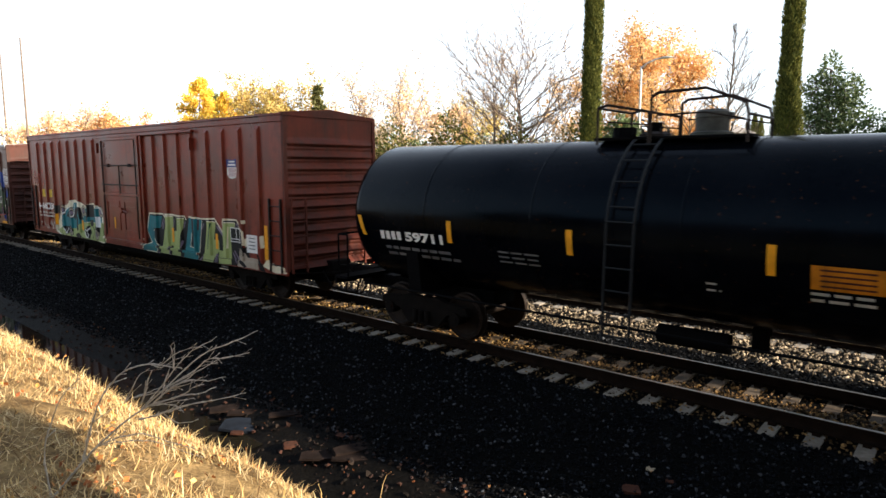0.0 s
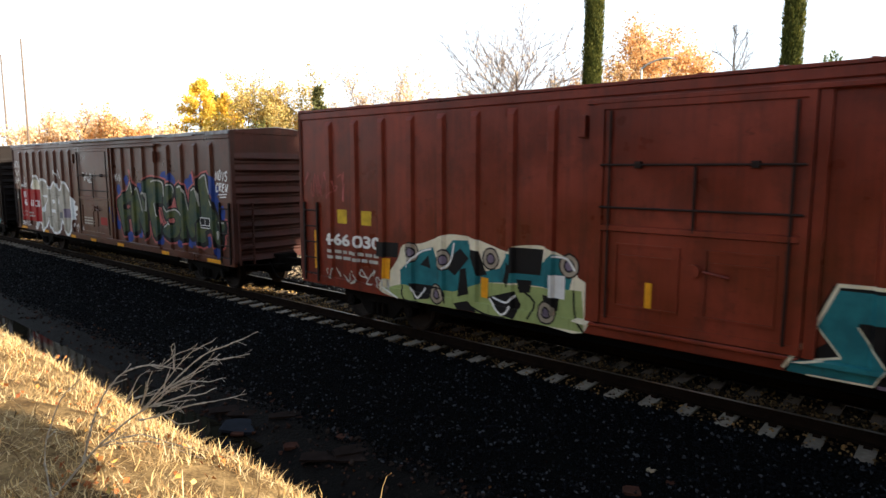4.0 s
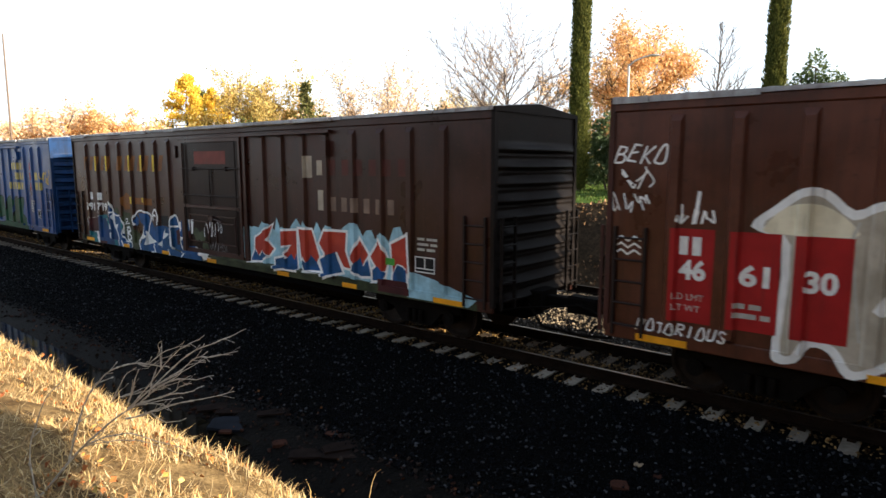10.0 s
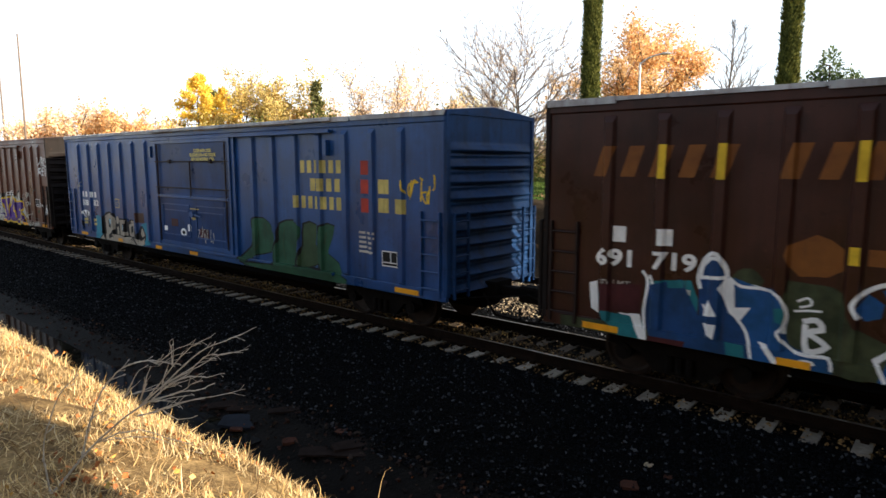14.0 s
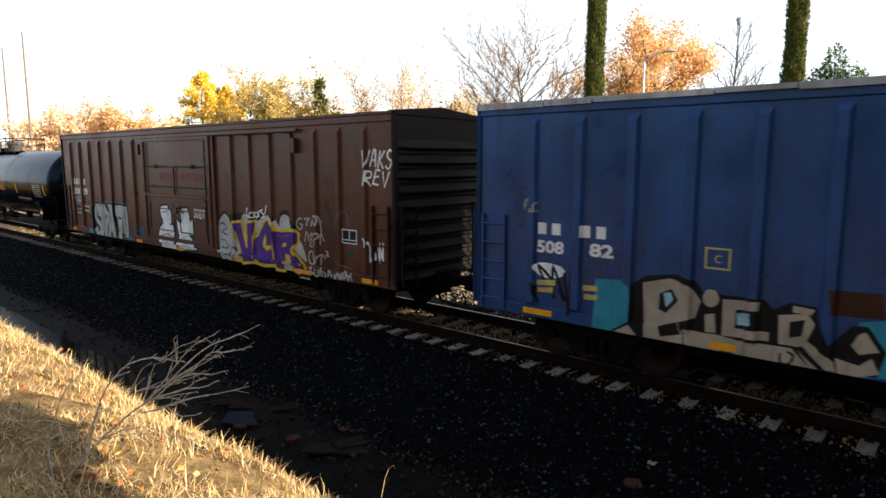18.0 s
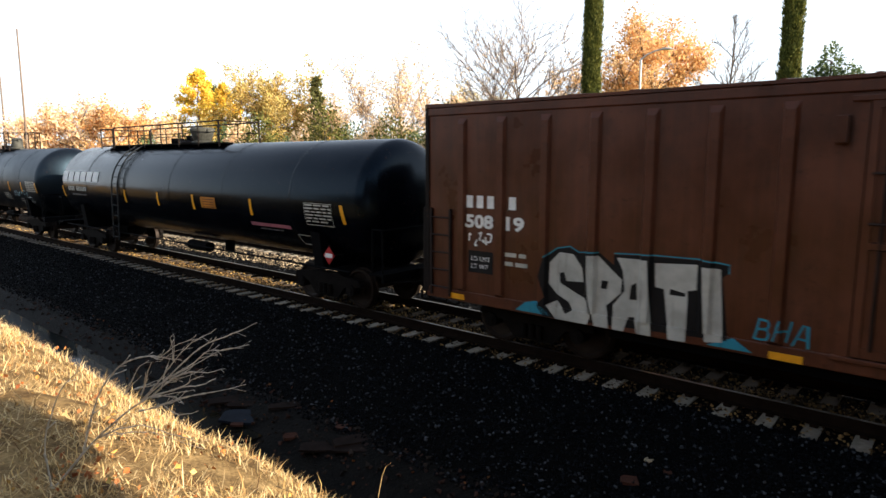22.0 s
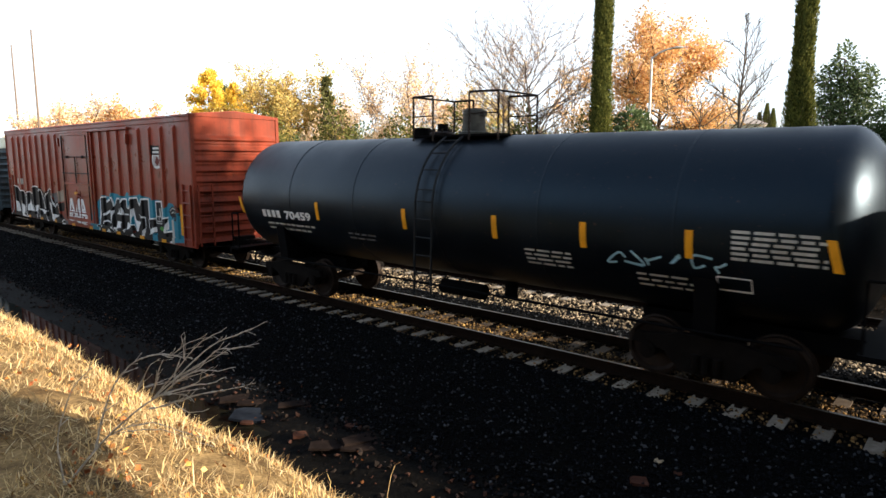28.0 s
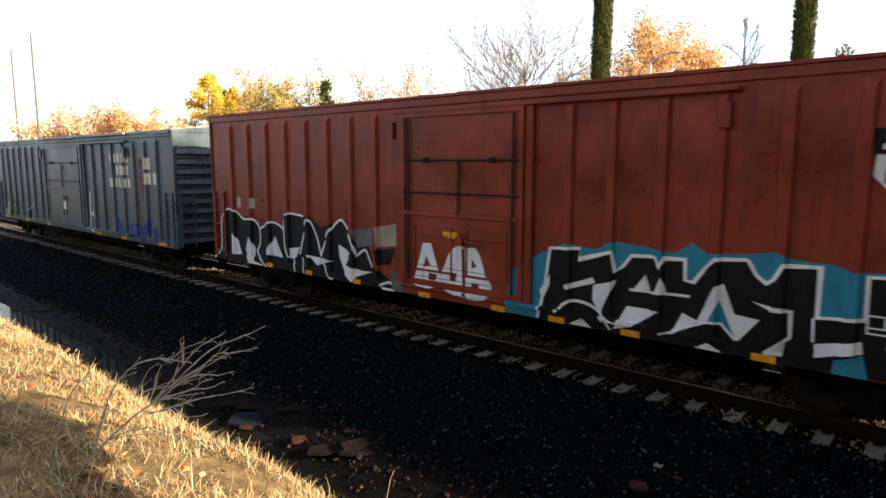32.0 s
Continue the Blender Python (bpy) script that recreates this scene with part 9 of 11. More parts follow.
# --- blue box car
bars(C4, [6], 4.85, 3.20, 1.5, 0.28, P["pale_yellow"], thin=0.62, label="pale yellow lettering")
bars(C4, [4], 5.2, 2.80, 1.12, 0.28, P["pale_yellow"], thin=0.62)
bars(C4, [7], 4.62, 2.40, 1.72, 0.28, P["pale_yellow"], thin=0.62)
for z in (3.18, 2.79, 2.40):
    patch(C4, "colour_square", [box_loop(6.88, 7.18, z, z + 0.29)], P["signal_red"], 0.005, label="red square")
for x, z in ((7.40, 2.80), (7.40, 2.42), (7.88, 2.42)):
    patch(C4, "colour_square", [box_loop(x, x + 0.30, z, z + 0.29)], P["pale_yellow"], 0.005, label="pale yellow square")
scribble(C4, 8.08, 2.58, 0.85, 0.62, P["yellow"], 51, 8, 0.035)
_GREEN = []
_GREEN.append([(2.82, 2), (3.36, 2.06), (3.74, 1.81), (3.82, 1.57), (3.62, 1.27), (3.03, 1.15), (2.39, 0.88), (2.27, 1), (2.79, 1.32), (2.89, 1.68)])
_GREEN.append([(3.99, 1.97), (4.56, 2.08), (4.81, 1.89), (4.72, 1.59), (4.57, 1.01), (3.8, 0.96), (3.78, 1.38), (3.94, 1.58)])
_GREEN.append([(4.93, 2.02), (5.39, 2.03), (5.35, 1.59), (5.57, 1.24), (5.01, 1.03), (4.67, 1.09), (4.89, 1.54)])
_GREEN.append([(5.55, 2), (6.01, 2.04), (5.86, 1.63), (5.78, 1.4), (6.16, 1.22), (6.18, 0.84), (5.6, 0.99), (5.46, 1.48)])
_GREEN.append([(2.39, 0.88), (3.8, 0.96), (5.01, 1.03), (6.18, 0.97), (6.39, 0.81), (5.53, 0.81), (3.01, 0.81)])
_b = traced(C4, _GREEN, [P["sea_green"], P["sea_green"], P["moss"]], [(P["black"], 0.035, -0.04, 0.0)], 2, "green graffiti letters")
patch(C4, "graffiti_line", ribbon(curve([(3.06, 1.88), (3.08, 1.5), (2.99, 1.23)], 3), 0.03), P["moss"], 0.0140, _b)
patch(C4, "graffiti_line", ribbon(curve([(4.2, 1.94), (4.12, 1.47), (4.21, 1.11)], 3), 0.03), P["moss"], 0.0140, _b)
patch(C4, "graffiti_line", ribbon(curve([(5.16, 1.92), (5.09, 1.56)], 3), 0.03), P["moss"], 0.0140, _b)
patch(C4, "graffiti_line", ribbon(curve([(5.74, 1.9), (5.67, 1.62)], 3), 0.03), P["moss"], 0.0140, _b)
patch(C4, "graffiti_line", ribbon(curve([(3.36, 1.97), (3.54, 1.67)], 3), 0.03), P["moss"], 0.0140, _b)
info_box(C4, 7.5, 8.0, 1.33, 1.65)
lines(C4, 6.8, 1.95, 0.5, 5, P["silver"], 0.1, 0.05, 10)
bars(C4, [2, 2], -7.98, 2.22, 1.32, 0.19, M_WHITE, thin=0.6)
word(C4, "508", -7.98, 1.92, 0.48, 0.19, M_WHITE, bold=0.01)
word(C4, "82", -7.02, 1.94, 0.38, 0.19, M_WHITE, bold=0.01)
_b = patch(C4, "graffiti_ground", [[(-6.94, 0.81), (-6.92, 1.59), (-6.51, 1.62), (-6.35, 1.55), (-6.24, 0.89), (-6.63, 0.81)]], P["cyan"], 0.003, label="cyan edge of a graffiti piece")
patch(C4, "graffiti_ground", [[(-3.42, 1.48), (-3.01, 1.58), (-2.96, 1.28), (-2.78, 0.89), (-3.37, 0.81)]], P["cyan"], 0.003, _b)
patch(C4, "graffiti_outline", [[(-6.63, 0.81), (-6.33, 1.01), (-6.31, 1.59), (-6.09, 1.74), (-5.65, 1.81), (-5.37, 1.74), (-5.25, 1.59), (-5.16, 1.68), (-5.04, 1.6), (-4.48, 1.61), (-4.36, 1.49), (-4.19, 1.61), (-3.87, 1.6), (-3.84, 1.42), (-3.71, 1.14), (-3.48, 1.43), (-3.32, 1.44), (-3.12, 1.16), (-3.19, 0.84), (-4.32, 0.81), (-5.09, 0.81), (-6.05, 0.81), (-6.53, 0.81)]], P["black"], 0.0032, _b)
patch(C4, "graffiti_letter", [[(-6.14, 1.63), (-5.73, 1.74), (-5.44, 1.66), (-5.29, 1.47), (-5.36, 1.22), (-5.62, 1.11), (-5.52, 0.97), (-5.51, 0.81), (-6.09, 0.81)]], P["tan"], 0.0046, _b)
patch(C4, "graffiti_letter", [[(-6.57, 0.81), (-6.34, 0.95), (-6.2, 0.81), (-6.35, 0.81)]], P["tan"], 0.0046, _b)
patch(C4, "graffiti_letter", [[(-5.51, 1.04), (-5.24, 1.02), (-5.06, 1.03), (-4.79, 1), (-4.12, 1.02), (-3.9, 0.81), (-5.09, 0.81), (-5.49, 0.81)]], P["tan"], 0.0046, _b)
patch(C4, "graffiti_letter", [[(-5.23, 1.29), (-5.1, 1.32), (-5.07, 1.05), (-5.21, 1.04)]], P["tan"], 0.0046, _b)
patch(C4, "graffiti_letter", [[(-5, 1.54), (-4.53, 1.57), (-4.54, 1.45), (-4.82, 1.42), (-4.83, 1.16), (-4.4, 1.18), (-4.4, 1.06), (-4.99, 1.03)]], P["tan"], 0.0046, _b)
patch(C4, "graffiti_letter", [[(-4.3, 1.43), (-3.97, 1.5), (-3.88, 1.37), (-3.96, 1.15), (-3.65, 0.94), (-3.62, 0.82), (-3.9, 0.81), (-4.08, 1.05), (-4.28, 1.05)]], P["tan"], 0.0046, _b)
patch(C4, "graffiti_letter", [[(-4.14, 1.58), (-3.89, 1.56), (-3.93, 1.49), (-4.14, 1.49)]], P["tan"], 0.0046, _b)
patch(C4, "graffiti_letter", [[(-3.63, 1), (-3.38, 0.95), (-3.26, 1.06), (-3.17, 0.89), (-3.37, 0.81), (-3.6, 0.81)]], P["tan"], 0.0046, _b)
patch(C4, "graffiti_letter", [[(-3.41, 1.33), (-3.34, 1.37), (-3.19, 1.15), (-3.39, 1.08), (-3.48, 1.18)]], P["tan"], 0.0046, _b)
patch(C4, "graffiti_letter", [blob(-5.16, 1.53, 0.11, 0.13, 12, 2, 0.05)], P["tan"], 0.0046, _b)
patch(C4, "graffiti_shape", [[(-5.88, 1.5), (-5.71, 1.59), (-5.61, 1.43), (-5.78, 1.22), (-5.89, 1.27)]], P["black"], 0.0062, _b)
patch(C4, "graffiti_shape", [[(-5.88, 1.01), (-5.63, 1.11), (-5.54, 0.95), (-5.84, 0.86)]], P["black"], 0.0062, _b)
patch(C4, "graffiti_shape", [[(-4.17, 1.36), (-3.99, 1.42), (-4.02, 1.2), (-4.16, 1.15)]], P["black"], 0.0062, _b)
patch(C4, "graffiti_shape", [[(-4.08, 1.04), (-4.01, 1.07), (-3.72, 0.81), (-3.81, 0.81)]], P["black"], 0.0062, _b)
patch(C4, "graffiti_shape", [[(-5.83, 1.51), (-5.72, 1.54), (-5.68, 1.43), (-5.78, 1.31)]], P["sky_blue"], 0.0070, _b)
patch(C4, "graffiti_shape", [[(-4.81, 1.37), (-4.64, 1.41), (-4.63, 1.24), (-4.8, 1.21)]], P["sky_blue"], 0.0070, _b)
patch(C4, "graffiti_line", ribbon(curve([(-4.98, 0.85), (-4.96, 0.81), (-4.87, 0.81), (-4.81, 0.88)], 3), 0.03), P["black"], 0.0070, _b)
patch(C4, "graffiti_line", ribbon(curve([(-4.24, 0.94), (-4.24, 0.82), (-4.14, 0.81), (-4.09, 0.93), (-4.17, 0.97)], 3), 0.03), P["black"], 0.0070, _b)
patch(C4, "sticker", [[(-3.75, 1.84), (-3.21, 1.86), (-3.17, 1.55), (-3.71, 1.53)]], M_BROWN2, 0.0075, _b, "dark painted-out patch")
patch(C4, "sticker", [[(-7.98, 1.44), (-7.63, 1.48), (-7.63, 1.38), (-7.97, 1.36)]], P["pale_yellow"], 0.0076, _b)
patch(C4, "sticker", [[(-7.97, 1.31), (-7.67, 1.35), (-7.67, 1.26), (-7.97, 1.24)]], P["pale_yellow"], 0.0076, _b)
patch(C4, "sticker", [[(-7.13, 1.46), (-6.88, 1.48), (-6.88, 1.39), (-7.13, 1.37)]], P["pale_yellow"], 0.0076, _b)
patch(C4, "sticker", [[(-7.1, 1.32), (-6.87, 1.33), (-6.87, 1.25), (-7.1, 1.23)]], P["pale_yellow"], 0.0076, _b)
patch(C4, "graffiti_tag", [swell([(-8.05, 1.67), (-7.87, 1.75), (-7.53, 1.71), (-7.46, 1.6), (-7.65, 1.5), (-7.93, 1.52)])], P["white"], 0.006, label="white spray blot")
for i, (t, w) in enumerate((("CLOSE AND LOCK", 0.92), ("BULKHEADS AND DOOR", 1.33), ("BEFORE MOVING CAR", 1.18))):
    word(C4, t, 0.68 - w / 2, 3.71 - 0.115 * i, w, 0.085, P["fresh_yellow"], 0.006, 0.0035)
scribble(C4, -8.2, 0.95, 1.0, 0.75, P["black"], 54, 4, 0.05)
_b = patch(C4, "stencil_frame", [box_loop(-5.27, -4.93, 1.94, 2.24)], P["pale_yellow"], 0.005, label="small framed stencil letter")
patch(C4, "stencil_field", [box_loop(-5.245, -4.955, 1.965, 2.215)], M_BLUE, 0.0062, _b)
word(C4, "C", -5.14, 2.03, 0.09, 0.11, P["pale_yellow"], 0.0074, parent=_b)
_b = patch(C4, "graffiti_tag", [blob(-0.55, 1.45, 0.17, 0.12, 14, 0, 0)], P["white"], 0.006, label="white painted ring")
patch(C4, "graffiti_tag", [blob(-0.55, 1.45, 0.09, 0.06, 12, 0, 0)], P["black"], 0.0075, _b)
patch(C4, "sticker", [box_loop(-0.3, -0.12, 1.5, 1.7), box_loop(-1.7, -1.5, 1.45, 1.58)], P["white"], 0.006)
patch(C4, "sticker", [box_loop(-1.25, -0.85, 1.6, 1.82), box_loop(0.35, 0.85, 1.35, 1.62)], P["maroon"], 0.006)
patch(C4, "lettering", ribbon([(-0.2, 2.15), (0.35, 2.15)], 0.03) + ribbon([(-0.05, 1.85), (-0.05, 1.98), (0.15, 1.98), (0.15, 1.85)], 0.025) + [blob(0.05, 1.88, 0.09, 0.05, 8, 0, 0)], P["pale_yellow"], 0.007)
scribble(C4, 0.2, 1.2, 1.0, 0.5, P["silver"], 55, 6, 0.02)
scribble(C4, -8.3, 2.55, 0.35, 0.25, P["silver"], 56, 4, 0.02)

# --- brown box car with purple letters
_b = patch(C5, "graffiti_shadow", [swell([(2.68, 1.89), (2.95, 2.04), (3.32, 2.09), (3.67, 2.03), (4.01, 2.02), (4.41, 2.2), (4.73, 2.06), (4.89, 1.9), (4.97, 2.11), (5.13, 2.23), (5.35, 2.24), (5.53, 2.01), (5.64, 1.82), (5.17, 1.52), (3.34, 1.26), (2.75, 1.37)])], P["black"], 0.0022, label="purple graffiti letters outlined in yellow")
patch(C5, "graffiti_shadow", [swell([(2.01, 1.48), (2.12, 1.79), (2.39, 2.06), (2.65, 2.05), (2.81, 1.81), (2.9, 1.2), (2.91, 0.81), (2.59, 0.81), (2.24, 0.81), (2.05, 1.13)])], P["black"], 0.0024, _b)
patch(C5, "graffiti_ground", [swell([(2.11, 1.49), (2.22, 1.8), (2.45, 2), (2.62, 1.98), (2.77, 1.76), (2.83, 1.19), (2.85, 0.81), (2.59, 0.81), (2.3, 0.81), (2.15, 1.19)])], P["silver"], 0.00320, _b)
patch(C5, "graffiti_ground", [swell([(3.32, 1.95), (3.42, 2.06), (3.54, 2.06), (3.65, 1.94), (3.61, 1.76), (3.5, 1.36), (3.44, 1.35), (3.31, 1.72)])], P["silver"], 0.00326, _b)
patch(C5, "graffiti_ground", [swell([(3.97, 1.88), (4.29, 1.99), (4.46, 2.09), (4.68, 2.04), (4.73, 1.88), (4.57, 1.78), (4.07, 1.61), (3.93, 1.66)])], P["silver"], 0.00332, _b)
patch(C5, "graffiti_ground", [swell([(5.02, 1.75), (5.02, 2.03), (5.14, 2.13), (5.29, 2.14), (5.42, 2.04), (5.51, 1.81)])], P["silver"], 0.00338, _b)
patch(C5, "graffiti_ground", [swell([(5.78, 1.56), (5.95, 1.31), (6.02, 1.09), (5.88, 1.14), (5.61, 1.32)])], P["silver"], 0.00344, _b)
patch(C5, "graffiti_ground", [([(2.81, 1.84), (3.02, 1.41), (3.27, 0.97), (3.27, 0.81), (2.93, 0.81), (2.84, 1.38)])], P["silver"], 0.00350, _b)
patch(C5, "graffiti_ground", [([(5.19, 1.15), (5.47, 1.07), (5.55, 0.81), (5.25, 0.81)])], P["silver"], 0.00356, _b)
patch(C5, "graffiti_ground", [([(4.73, 1.92), (4.81, 2.01), (5.01, 1.79), (4.82, 1.77)])], P["silver"], 0.00362, _b)
patch(C5, "graffiti_line", ribbon(curve([(2.22, 1.7), (2.4, 1.77), (2.57, 1.64), (2.34, 1.52), (2.63, 1.45)], 3), 0.04), P["purple"], 0.00400, _b)
patch(C5, "graffiti_line", ribbon(curve([(2.29, 1.31), (2.52, 1.29), (2.58, 1.1), (2.29, 1.11)], 3), 0.04), P["purple"], 0.00405, _b)
patch(C5, "graffiti_line", ribbon(curve([(2.41, 0.93), (2.7, 0.92), (2.82, 0.81)], 3), 0.04), P["purple"], 0.00410, _b)
patch(C5, "graffiti_line", ribbon(curve([(2.87, 1.1), (3.01, 1.16), (3.09, 0.94)], 3), 0.04), P["purple"], 0.00415, _b)
patch(C5, "graffiti_shape", [[(2.88, 0.83), (3.86, 0.9), (4.06, 0.82), (4.43, 0.81), (4.77, 0.81), (5.21, 0.81), (5.21, 0.81), (4.79, 0.81), (4.39, 0.81), (3.87, 0.81), (3.47, 0.81), (2.89, 0.81)]], P["yellow"], 0.0044, _b)
patch(C5, "graffiti_shape", [[(5.48, 1.03), (5.57, 0.84), (5.77, 0.81), (5.75, 0.81), (5.48, 0.81)]], P["yellow"], 0.0045, _b)
_o = [(2.94, 1.78), (3.27, 1.83), (3.49, 1.19), (3.55, 1.2), (3.57, 1.82), (3.94, 1.88), (3.86, 1.51), (3.86, 0.88), (3.36, 0.81), (3.19, 1.24)]
patch(C5, "graffiti_outline", ribbon(_o + _o[:2], 0.15), P["yellow"], 0.00470, _b)
patch(C5, "graffiti_letter", [_o], P["purple"], 0.00560, _b)
_o = [(3.89, 1.45), (4.08, 1.54), (4.4, 1.93), (4.49, 1.96), (4.74, 1.81), (4.73, 1.37), (4.39, 1.32), (4.41, 1.63), (4.29, 1.48), (4.24, 1.3), (4.41, 1.19), (4.72, 1.28), (4.76, 0.9), (4.34, 0.85), (4.06, 0.87), (3.86, 1.04)]
patch(C5, "graffiti_outline", ribbon(_o + _o[:2], 0.15), P["yellow"], 0.00480, _b)
patch(C5, "graffiti_letter", [_o], P["purple"], 0.00580, _b)
_o = [(4.73, 1.71), (5.04, 1.71), (5.59, 1.76), (5.69, 1.71), (5.68, 1.51), (5.49, 1.36), (5.42, 1.29), (5.66, 1.15), (5.97, 0.91), (5.76, 0.82), (5.56, 0.88), (5.49, 1.08), (5.36, 1.18), (5.19, 1.19), (5.17, 0.81), (4.87, 0.81), (4.77, 1.03)]
patch(C5, "graffiti_outline", ribbon(_o + _o[:2], 0.15), P["yellow"], 0.00490, _b)
patch(C5, "graffiti_letter", [_o], P["purple"], 0.00600, _b)
patch(C5, "graffiti_shape", [[(5.06, 1.4), (5.13, 1.45), (5.22, 1.47), (5.27, 1.42), (5.19, 1.36), (5.08, 1.35)]], P["yellow"], 0.0068, _b)
patch(C5, "graffiti_shine", ribbon(curve([(4.08, 1.44), (4.04, 1.18), (4.19, 0.98)], 3), 0.016), P["lilac"], 0.0070, _b)
patch(C5, "graffiti_shine", ribbon(curve([(4.87, 1.6), (5.16, 1.62), (5.48, 1.68)], 3), 0.016), P["lilac"], 0.0070, _b)
patch(C5, "graffiti_shine", ribbon(curve([(4.94, 1.23), (5.03, 1.04)], 3), 0.016), P["lilac"], 0.0070, _b)
patch(C5, "graffiti_shine", ribbon(curve([(5.58, 1.13), (5.78, 0.97)], 3), 0.016), P["lilac"], 0.0070, _b)
_t = patch(C5, "graffiti_tag", ribbon(curve([(3.7, 2.2), (3.6, 2.21), (3.59, 2.03), (3.74, 1.99)], 3), 0.035), P["white"], 0.0072, label="hand-sprayed white tag")
for _i, _l in enumerate(([(3.82, 2.12), (3.77, 2.02), (3.9, 2), (3.91, 2.11), (3.82, 2.12)], [(3.96, 2.13), (3.95, 2.02), (4.07, 2.02), (4.08, 2.13), (3.97, 2.13)], [(4.12, 2.02), (4.12, 2.16), (4.21, 2.17)], [(4.32, 2.22), (4.21, 2.17), (4.32, 2.11), (4.36, 2.05), (4.22, 2)], [(4.47, 2.34), (4.39, 2.1)])):
    patch(C5, "graffiti_tag", ribbon(curve(_l, 3), 0.035), P["white"], 0.0073 + 0.00004 * _i, _t)
_t = patch(C5, "graffiti_tag", ribbon(curve([(5.88, 2.1), (5.72, 2.05), (5.68, 1.91), (5.81, 1.83), (5.91, 1.93), (5.8, 1.96)], 3), 0.034), P["silver"], 0.0072, label="rows of hand-sprayed silver tags")
for _i, _l in enumerate(([(5.97, 2.08), (6.18, 2.11), (6.08, 2.03), (6.07, 1.91)],
                         [(6.22, 1.93), (6.31, 2.13), (6.43, 1.96), (6.48, 2.11), (6.41, 2.18), (6.55, 2.08), (6.62, 2.03)],
                         [(5.97, 1.55), (6.05, 1.79), (6.14, 1.58)],
                         [(6.17, 1.7), (6.27, 1.79), (6.21, 1.59), (6.19, 1.47), (6.36, 1.47)],
                         [(6.37, 1.75), (6.47, 1.79), (6.49, 1.69), (6.39, 1.63), (6.39, 1.5)],
                         [(6.55, 1.53), (6.57, 1.79), (6.68, 1.62)],
                         [(6.36, 2.17), (6.51, 2.15), (6.6, 1.79)],
                         [(6.23, 1.36), (6.13, 1.3), (6.12, 1.11), (6.25, 1.05), (6.32, 1.18)],
                         [(6.35, 1.38), (6.4, 1.08), (6.47, 1.25), (6.57, 1.3)],
                         [(6.55, 1.07), (6.6, 1.31), (6.72, 1.22)],
                         [(6.72, 1.41), (6.82, 1.37), (6.75, 1.3), (6.86, 1.3)],
                         [(6.11, 0.94), (6.24, 0.98), (6.18, 0.87), (6.3, 0.85), (6.2, 0.81)],
                         [(6.34, 0.96), (6.35, 0.81), (6.47, 0.81), (6.47, 0.96)],
                         [(6.54, 0.81), (6.56, 1), (6.64, 0.81)],
                         [(6.66, 0.94), (6.76, 0.85), (6.7, 0.81)],
                         [(6.83, 0.83), (6.85, 0.98), (6.96, 0.84)],
                         [(7.01, 0.91), (7.08, 0.81), (7.13, 0.95), (7.23, 0.81), (7.28, 0.96), (7.38, 0.84), (7.43, 0.96), (7.52, 0.82), (7.57, 0.96), (7.64, 0.82)],
                         [(7.05, 0.81), (7.16, 0.94), (7.29, 0.84), (7.39, 1.02), (7.52, 0.91), (7.62, 1)])):
    patch(C5, "graffiti_tag", ribbon(curve(_l, 3), 0.034), P["silver"], 0.0073 + 0.00004 * _i, _t)
_t = patch(C5, "graffiti_tag", ribbon(curve([(7.13, 1.22), (7.13, 1.79), (7.21, 2.19), (7.37, 2.34), (7.46, 2.28), (7.54, 1.99)], 3), 0.035), P["grey"], 0.0050, label="grey painted loops")
patch(C5, "graffiti_tag", ribbon(curve([(7.13, 1.22), (7.27, 1.14), (7.61, 1.09)], 3), 0.03), P["grey"], 0.0052, _t)
scribble(C5, 8.05, 1.3, 0.6, 0.5, P["white"], 64, 8, 0.03)
hand(C5, "VAKS", 8.02, 3.26, 0.9, 0.4, P["white"], 0.04)
hand(C5, "REV", 8.06, 2.88, 0.76, 0.36, P["white"], 0.04)
info_box(C5, 7.32, 7.8, 1.64, 1.95)
patch(C5, "sticker", [box_loop(7.5, 7.68, 1.38, 1.50)], P["sea_green"], 0.006)
_b = patch(C5, "graffiti_outline", [[(-6.45, 1.47), (-6.36, 1.79), (-6.12, 1.97), (-5.89, 2.01), (-5.72, 1.93), (-5.36, 1.97), (-5.13, 1.81), (-5.13, 1.97), (-4.61, 2), (-3.84, 2.01), (-3.47, 1.98), (-3.47, 1.87), (-3.54, 1.81), (-3.43, 0.94), (-6.35, 0.81), (-6.49, 0.98), (-6.31, 1.15)]], P["black"], 0.003, label="silver graffiti letters with black outline")
patch(C5, "graffiti_letter", [[(-6.26, 1.38), (-6.25, 1.73), (-6.07, 1.92), (-5.82, 1.91), (-5.66, 1.7), (-5.63, 1.48), (-5.93, 1.46), (-5.98, 1.6), (-6.06, 1.58), (-6.05, 1.42), (-5.74, 1.28), (-5.54, 1.2), (-5.49, 0.95), (-5.54, 0.81), (-6.11, 0.81), (-6.3, 1.01), (-6.09, 1.12), (-5.93, 0.92), (-5.81, 0.99), (-5.88, 1.12), (-6.1, 1.22)]], P["silver"], 0.0046, _b)
patch(C5, "graffiti_letter", [[(-5.6, 1.91), (-5.39, 1.93), (-5.18, 1.75), (-4.99, 1.6), (-5, 1.39), (-5.17, 1.22), (-5.23, 1.16), (-5.17, 0.81), (-5.42, 0.81), (-5.52, 1.22)]], P["silver"], 0.0046, _b)
patch(C5, "graffiti_letter", [[(-5.08, 1.93), (-4.59, 1.94), (-4.5, 0.81), (-4.72, 0.81), (-4.77, 1.05), (-4.86, 1.04), (-4.93, 0.81), (-5.11, 0.81), (-5.12, 1.19), (-4.94, 1.43), (-4.98, 1.74)]], P["silver"], 0.0046, _b)
